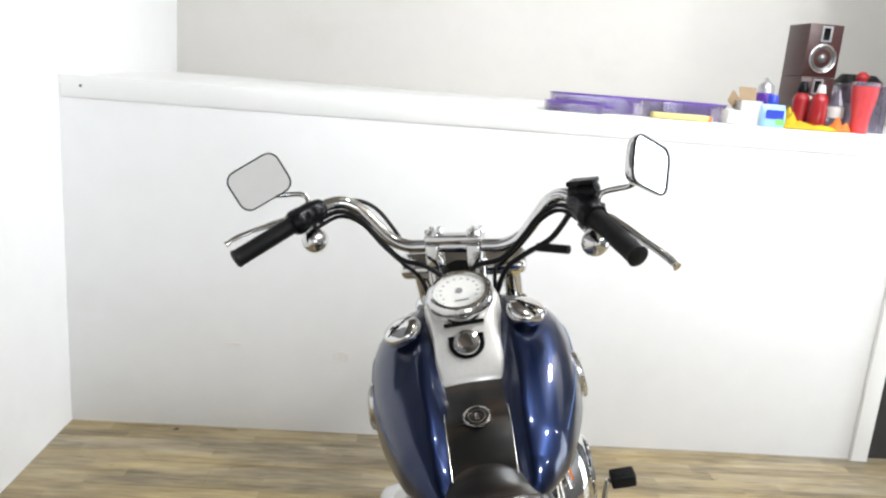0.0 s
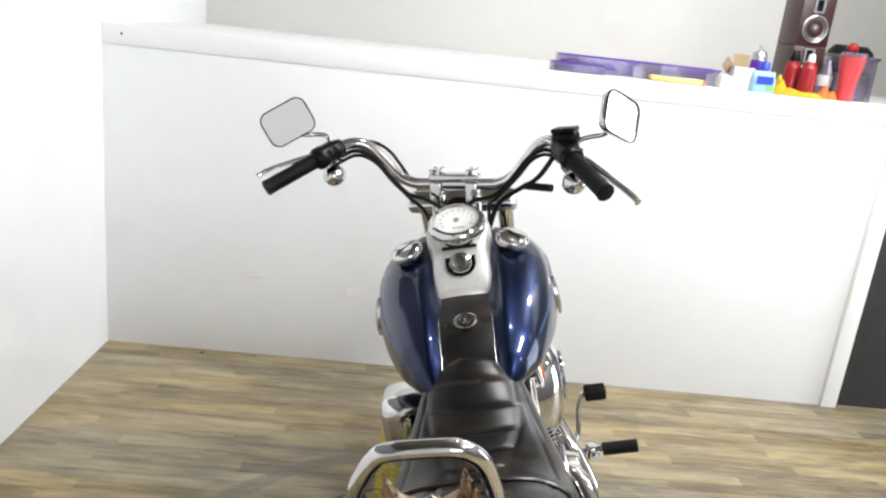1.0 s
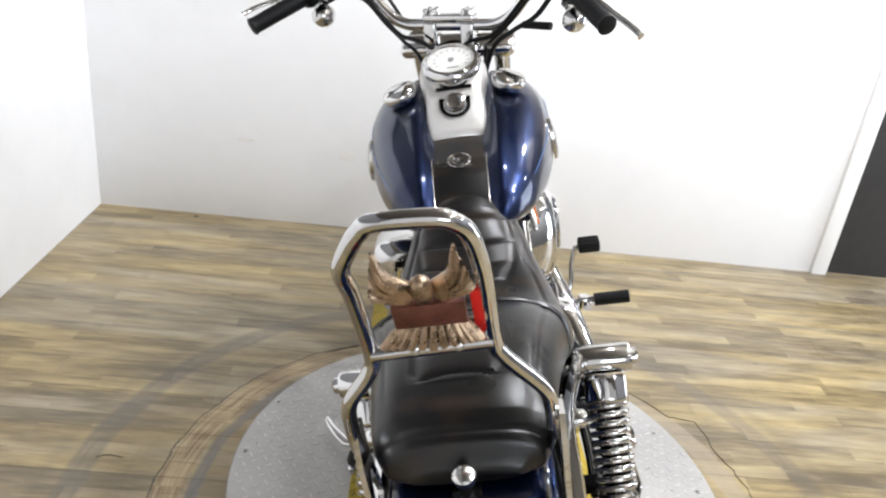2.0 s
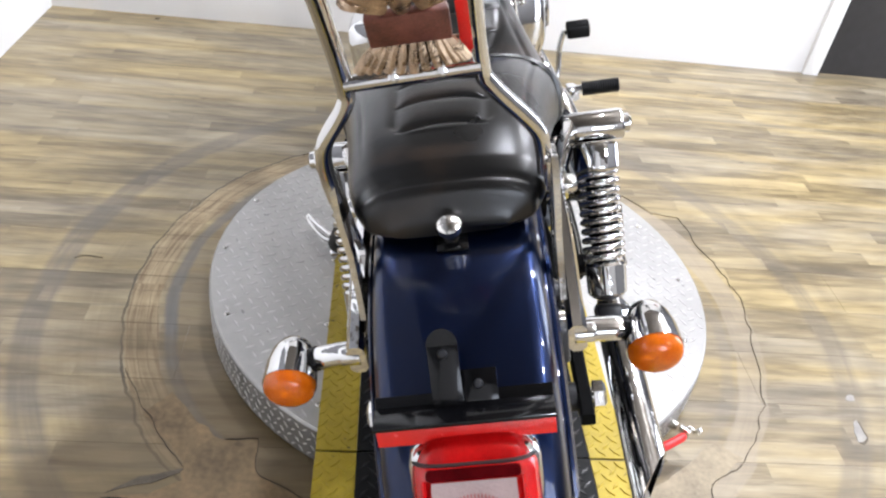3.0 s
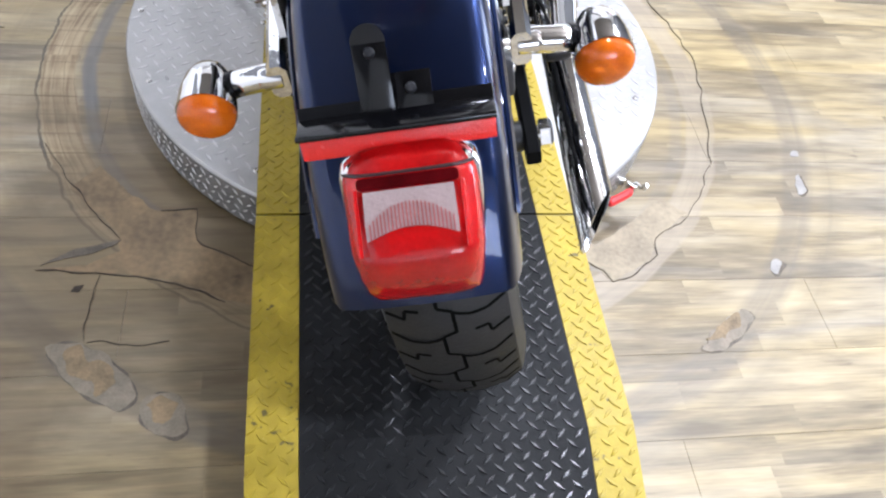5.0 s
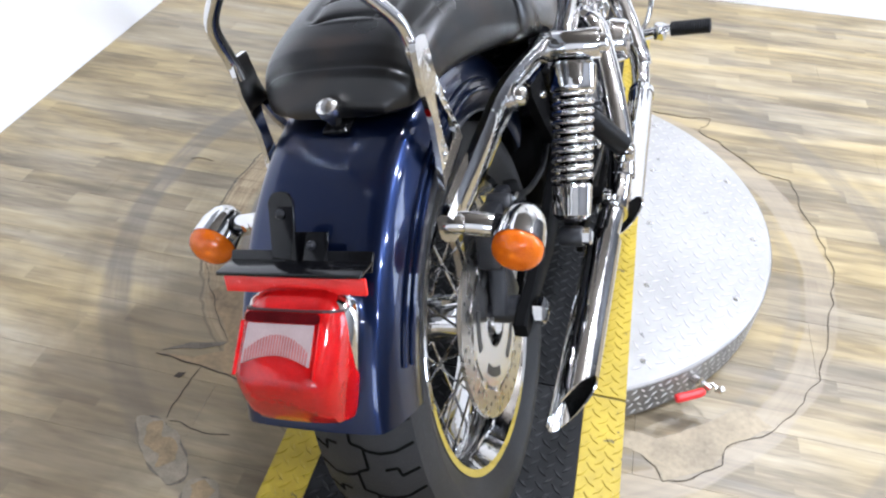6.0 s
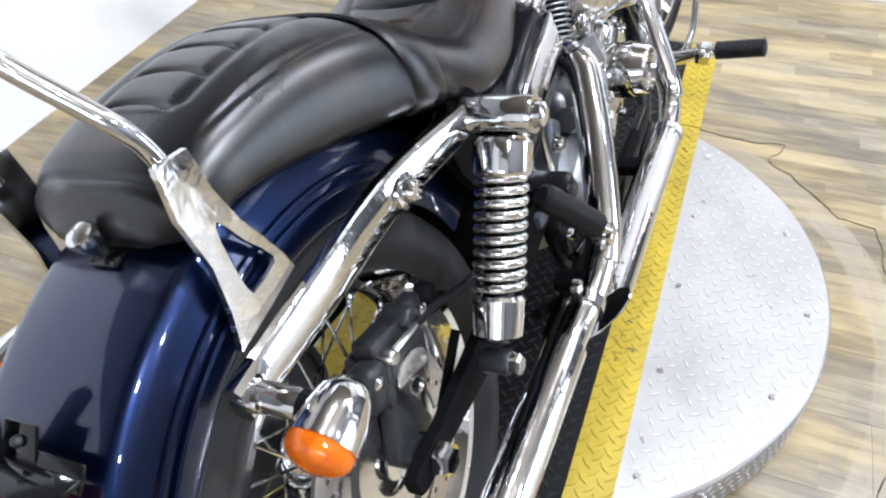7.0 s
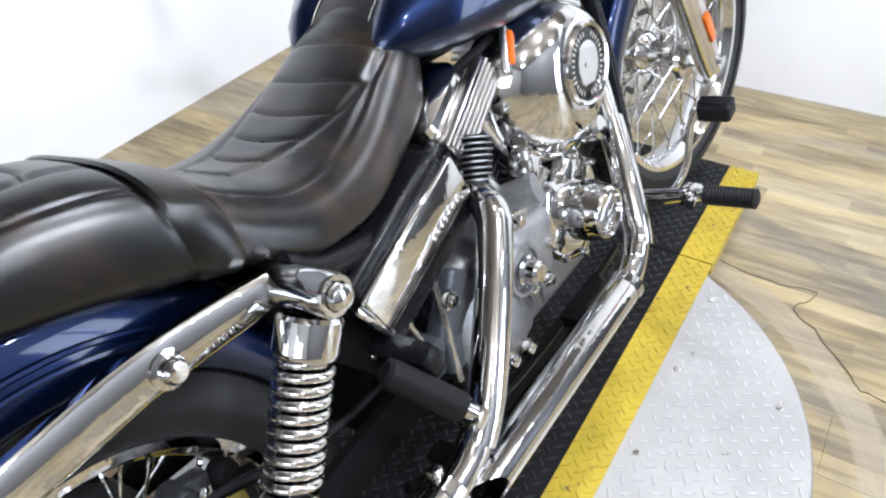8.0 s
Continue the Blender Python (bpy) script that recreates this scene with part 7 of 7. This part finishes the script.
    p0 = c + fwd * 0.034 + (Vector((0, 0, 0.01)) if s < 0 else d * 0.03 + Vector((0, 0, 0.004)))
    p3 = m @ Vector((-s * 0.0, -0.02, -0.018))
    tube(bm, crom((p0, p0 + Vector((s * 0.008, 0.012, 0.03)), p3.lerp(p0, 0.35) + Vector((s * 0.012, 0.012, 0.004)), p3), 6), 0.0052, 10)
    part("mirror_stem", bm, CHROME, mir)
    # cables from the bars to the stem
    bm = B()
    pts = [S((s * 0.262, 0.93, 1.0)), S((s * 0.22, 0.955, 1.018)), S((s * 0.18, 0.968, 1.0)), S((s * 0.14, 0.968, 0.955)), S((s * 0.1, 0.965, 0.918)), S((s * 0.05, 0.96, 0.905)), Vector((s * 0.02, 0.98, 0.86)), Vector((s * 0.03, 1.0, 0.76))]
    tube(bm, crom(pts, 6), 0.0048, 8)
    pts2 = [p + Vector((0.0, 0.012, -0.012)) for p in pts[:5]] + [Vector((s * 0.07, 1.0, 0.87)), Vector((s * 0.06, 1.0, 0.76))]
    tube(bm, crom(pts2, 6), 0.004, 8)
    if s < 0:
        p4 = [S((-0.24, 0.955, 1.03)), S((-0.2, 0.995, 1.032)), S((-0.165, 1.015, 1.01)), S((-0.13, 1.015, 0.965)), S((-0.1, 1.0, 0.925))]
        tube(bm, crom(p4, 6), 0.004, 8)
    else:
        p4 = [S((0.24, 0.94, 1.01)), S((0.2, 0.95, 0.96)), S((0.15, 0.955, 0.93)), S((0.11, 0.955, 0.9)), Vector((0.06, 0.97, 0.82))]
        tube(bm, crom(p4, 6), 0.0055, 8)
    part("control_cable", bm, RUBBER, bar, "black control cables")
bm = B()
a = S((0.17, 0.955, 0.972)) + Vector((0, 0, -0.03))
tube(bm, (a, a + Vector((0.05, -0.04, -0.004))), 0.008, 12)
part("signal_lead", bm, RUBBER, bar)

# ---- things on the ledge ----
LZ = 1.231


def col(name, c, rough=0.4, metal=0.0, trans=0.0):
    return mat(name, c, rough, metal, 0.12, 20, 0.05, 200, trans=trans)


PURPLE = col("purple_plastic", (0.09, 0.02, 0.3), 0.3)
CLEAR = col("clear_plastic", (0.72, 0.68, 0.8), 0.08, 0, 0.92)
PAPERY = col("pale_yellow_wrap", (0.6, 0.5, 0.2), 0.5)
CARD = col("brown_cardboard", (0.3, 0.21, 0.125), 0.8)
WHITECARD = col("white_card", (0.62, 0.61, 0.59), 0.6)
VENEER = mat("dark_red_veneer", (0.045, 0.014, 0.013), 0.35, 0, 0.35, 10, 0.1, 200, stretch=(1, 1, 6))
SILVER = col("silver_trim", (0.6, 0.6, 0.62), 0.3, 0.9)
REDPAINT = col("red_plastic", (0.3, 0.012, 0.015), 0.25)
CORAL = col("coral_red_steel", (0.6, 0.06, 0.07), 0.35)
WIPES = col("pale_blue_wrap", (0.3, 0.5, 0.66), 0.3)
BLUECAP = col("blue_cap", (0.03, 0.06, 0.5), 0.3)
YCLOTH = mat("yellow_cloth", (0.5, 0.35, 0.012), 0.9, 0, 0.2, 30, 0.5, 400)
ORANGE = mat("orange_cloth", (0.6, 0.16, 0.03), 0.85, 0, 0.2, 30, 0.4, 300)
CONE = mat("grey_cone", (0.16, 0.16, 0.155), 0.35, 0.6, 0.15, 30)
GREENINK = col("green_print", (0.2, 0.55, 0.12), 0.5)


def tray(x, y, w, d, h, turn, pur, label):
    t = thing("storage_tray", pose(x, y, LZ, 0, 0, turn), label, "storage tray", "trays on the ledge")
    bm = B()
    frame_slab(bm, rrect(w, d, 0.01), rrect(w - 0.008, d - 0.008, 0.007), h, pose(0, 0, 0.002))
    slab(bm, rrect(w - 0.002, d - 0.002, 0.009), 0.003, pose(0, 0, 0))
    part("tray_body", bm, CLEAR, t, "clear plastic tray")
    bm = B()
    slab(bm, rrect(w * pur, d * 0.8, 0.01), h * 0.7, pose(-w * (1 - pur) / 2 + 0.01, 0, 0.004))
    for k in range(4):
        tube(bm, ((-w * 0.4 + k * 0.02, -d * 0.3, h * 0.8), (w * (pur - 0.55) + k * 0.02, d * 0.2, h * 0.85)), 0.006, 8)
    part("purple_content", bm, PURPLE, t, "purple plastic parts inside")
    bm = B()
    for a, b in (((-w / 2, -d / 2), (w / 2, -d / 2)), ((-w / 2, d / 2), (w / 2, d / 2))):
        tube(bm, ((a[0], a[1], h), (b[0], b[1], h)), 0.003, 6)
    part("tray_edge", bm, PURPLE, t)


tray(0.32, 2.22, 0.2, 0.09, 0.032, -4, 0.97, "shallow purple plastic tray on the ledge")
tray(0.46, 2.33, 0.4, 0.1, 0.06, -3, 0.72, "long clear and purple plastic storage tray")
tray(0.75, 2.33, 0.28, 0.1, 0.06, -3, 0.8, "clear plastic storage tray with purple contents")
w1 = thing("wrapped_roll", pose(0.7, 2.22, LZ, 0, 0, -3), "pale yellow wrapped flat packet lying before the trays", "packet")
bm = B()
box(bm, (0.2, 0.05, 0.022), pose(0, 0, 0.011), 0.008, 3)
part("wrapper", bm, PAPERY, w1)
bm = B()
box(bm, (0.03, 0.044, 0.02), pose(0.095, 0, 0.0105), 0.006, 3)
part("packet_end", bm, ORANGE, w1)
bx = thing("open_carton", pose(0.955, 2.25, LZ, 0, 0, -8), "small open white carton with brown flaps", "carton")
bm = B()
frame_slab(bm, rrect(0.075, 0.08, 0.003, 1), rrect(0.07, 0.075, 0.002, 1), 0.085, pose(0, 0, 0))
part("carton_body", bm, WHITECARD, bx)
bm = B()
box(bm, (0.06, 0.003, 0.05), pose(0.005, 0.05, 0.108, -25), 0)
box(bm, (0.05, 0.003, 0.045), pose(-0.05, 0.02, 0.085, 0, 35, 40), 0)
part("flap", bm, CARD, bx, "bent brown cardboard flaps")
bx2 = thing("torn_packet", pose(0.888, 2.23, LZ, 0, 0, 10), "torn white paper packet", "packet")
bm = B()
box(bm, (0.055, 0.05, 0.05), pose(0, 0, 0.025, 0, 6), 0.012, 2)
part("wrapper", bm, WHITECARD, bx2)


def bottle(name, x, y, prof, mt, label, cat, capprof=None, capmt=None, capname="cap"):
    t = thing(name, pose(x, y, LZ), label, cat)
    bm = B()
    lathe(bm, prof, I4, 28)
    part("body", bm, mt, t)
    if capprof:
        bm = B()
        lathe(bm, capprof, I4, 24)
        part(capname, bm, capmt, t)
    return t


bottle("spray_can", 1.05, 2.34, ((0, 0), (0.028, 0), (0.029, 0.004), (0.029, 0.135), (0.025, 0.145), (0.012, 0.153), (0.008, 0.155), (0.008, 0.172), (0, 0.172)), SILVER, "silver and blue aerosol can with a purple label", "spray can",
       ((0.0295, 0.05), (0.0295, 0.115), (0.0291, 0.116)), PURPLE, "label_band")
bottle("small_bottle", 1.045, 2.26, ((0, 0), (0.022, 0), (0.022, 0.075), (0.012, 0.085), (0, 0.085)), WIPES, "small bottle with a blue cap", "bottle", ((0.0, 0.112), (0.016, 0.112), (0.018, 0.108), (0.02, 0.08), (0, 0.08)), BLUECAP)
wp = thing("wipes_pack", pose(1.022, 2.2, LZ, 0, 0, -6), "pale blue soft pack of wipes with coloured print", "pack")
bm = B()
rings = []
for z, w, d in ((0, 0.086, 0.05), (0.02, 0.09, 0.056), (0.05, 0.088, 0.05), (0.068, 0.084, 0.02), (0.078, 0.082, 0.004)):
    rings.append([(px_, py_, z) for px_, py_ in rrect(w, d, min(0.02, d * 0.45), 4)])
loft(bm, rings)
part("body", bm, WIPES, wp)
bm = B()
box(bm, (0.06, 0.002, 0.03), pose(0.0, -0.0275, 0.045), 0)
part("label", bm, BLUECAP, wp)
bm = B()
box(bm, (0.03, 0.002, 0.02), pose(0.02, -0.0285, 0.02), 0)
part("label", bm, GREENINK, wp)


def cloth(name, x, y, w, d, h, mt, label, seed):
    bm = B()
    n = 22
    vs = []
    for i in range(n + 1):
        for j in range(n + 1):
            u, v = -1 + 2 * i / n, -1 + 2 * j / n
            e = max(0, 1 - (u * u + v * v) ** 0.8)
            z = h * e ** 0.6 * (0.55 + 0.6 * noise.noise(Vector((u * 2.1 + seed, v * 2.1, seed))) + 0.35 * abs(noise.noise(Vector((u * 5 + seed, v * 5, 3))))) + 0.002
            vs.append(bm.verts.new((u * w / 2 * (1 + 0.12 * noise.noise(Vector((v * 3, seed, 1)))), v * d / 2, max(0.0015, z))))
    for i in range(n):
        for j in range(n):
            bm.faces.new((vs[i * (n + 1) + j], vs[(i + 1) * (n + 1) + j], vs[(i + 1) * (n + 1) + j + 1], vs[i * (n + 1) + j + 1]))
    ob = part(name, bm, mt, angle=60)
    ob.location = (x, y, LZ)
    return tagged(ob, label, "cloth")


cloth("cleaning_cloth", 1.165, 2.21, 0.2, 0.11, 0.03, YCLOTH, "crumpled yellow cleaning cloth on the ledge", 1.7)
cloth("cleaning_cloth", 1.1, 2.25, 0.09, 0.09, 0.075, YCLOTH, "bunched yellow cleaning cloth beside bottles", 4.2)
cloth("rag", 1.3, 2.25, 0.08, 0.08, 0.055, ORANGE, "crumpled orange rag on the ledge", 7.9)
bprof = ((0, 0), (0.03, 0), (0.032, 0.006), (0.032, 0.07), (0.028, 0.085), (0.03, 0.1), (0.026, 0.115), (0.014, 0.13), (0.012, 0.14), (0, 0.14))
bottle("detergent_bottle", 1.185, 2.33, bprof, REDPAINT, "dark red plastic bottle with a black cap", "bottle", ((0, 0.168), (0.012, 0.168), (0.014, 0.16), (0.02, 0.14), (0.02, 0.128), (0, 0.128)), PLASTIC)
bottle("detergent_bottle", 1.222, 2.27, bprof, REDPAINT, "red plastic bottle with a white cap", "bottle", ((0, 0.16), (0.01, 0.16), (0.013, 0.15), (0.016, 0.13), (0, 0.13)), WHITECARD)
bottle("water_bottle", 1.32, 2.33, ((0, 0), (0.026, 0), (0.028, 0.01), (0.026, 0.03), (0.028, 0.05), (0.027, 0.1), (0.014, 0.13), (0.012, 0.145), (0, 0.145)), CLEAR, "clear plastic water bottle with a white label", "bottle", ((0.0285, 0.045), (0.0285, 0.085), (0.028, 0.086)), WHITECARD, "label_band")
bottle("tumbler", 1.365, 2.24, ((0, 0), (0.028, 0), (0.03, 0.004), (0.032, 0.06), (0.042, 0.12), (0.0455, 0.166), (0, 0.166)), CORAL, "coral red steel tumbler with a clear lid", "tumbler", ((0.0462, 0.164), (0.047, 0.172), (0.043, 0.18), (0.03, 0.178), (0, 0.178)), CLEAR, "lid")
cl = thing("clear_box", pose(1.445, 2.4, LZ), "clear plastic box with grey contents", "box")
bm = B()
frame_slab(bm, rrect(0.16, 0.12, 0.006, 2), rrect(0.154, 0.114, 0.004, 2), 0.16, pose(0, 0, 0))
part("box_body", bm, CLEAR, cl)
bm = B()
box(bm, (0.13, 0.09, 0.1), pose(0, 0, 0.052), 0.01)
part("contents", bm, SILVER, cl)
bm = B()
box(bm, (0.17, 0.13, 0.014), pose(0, 0, 0.166), 0.004)
part("box_lid", bm, CLEAR, cl)
bg = thing("tool_bag", pose(1.52, 2.56, LZ), "black soft tool bag", "bag")
bm = B()
rings = []
for z, w, d in ((0, 0.17, 0.16), (0.05, 0.19, 0.19), (0.14, 0.19, 0.18), (0.19, 0.17, 0.12), (0.215, 0.13, 0.05)):
    rings.append([(a * (1 + 0.04 * math.sin(a * 90)), b, z) for a, b in rrect(w, d, d * 0.4, 5)])
loft(bm, rings)
part("bag_body", bm, RUBBER, bg)
bm = B()
lathe(bm, ((0, -0.024), (0.012, -0.021), (0.021, -0.01), (0.024, 0), (0.021, 0.01), (0.012, 0.021), (0, 0.024)), I4, 24)
rb = part("red_ball", bm, REDPAINT)
rb.matrix_world = pose(1.44, 2.4, LZ + 0.198)
tagged(rb, "round red plastic ball on the clear box", "ball")


def speaker(z, label):
    t = thing("loudspeaker", pose(1.25, 2.44, z, 0, 0, 2), label, "loudspeaker", "loudspeakers on the ledge")
    bm = B()
    box(bm, (0.13, 0.15, 0.188), pose(0, 0, 0.094), 0.003)
    part("cabinet", bm, VENEER, t, "dark red veneered cabinet")
    fm = pose(0, -0.0755, 0.066, 90)
    bm = B()
    lathe_ring(bm, ((0.051, 0.0), (0.052, 0.005), (0.049, 0.007), (0.0465, 0.005), (0.0465, 0)), fm, 48)
    dr = part("woofer_ring", bm, SILVER, t, "silver woofer ring")
    bm = B()
    lathe(bm, ((0.047, 0.003), (0.043, 0.006), (0.039, 0.002), (0.018, -0.008), (0, -0.008)), fm, 40)
    part("cone", bm, CONE, dr, "satin grey cone")
    bm = B()
    lathe(bm, ((0.019, -0.007), (0.016, 0.002), (0.009, 0.008), (0, 0.01)), fm, 28)
    part("dust_cap", bm, CONE, dr)
    bm = B()
    frame_slab(bm, rrect(0.04, 0.056, 0.004), rrect(0.026, 0.043, 0.003), 0.005, pose(0, -0.0753, 0.153, 90))
    tw = part("tweeter_frame", bm, SILVER, t, "silver tweeter frame")
    bm = B()
    slab(bm, rrect(0.027, 0.044, 0.003), 0.002, pose(0, -0.0751, 0.153, 90))
    part("tweeter", bm, PLASTIC, tw)


speaker(LZ, "dark red veneered loudspeaker at the back of the ledge")
speaker(LZ + 0.189, "dark red veneered loudspeaker stacked on another")

floor_planks()
floor_damage()
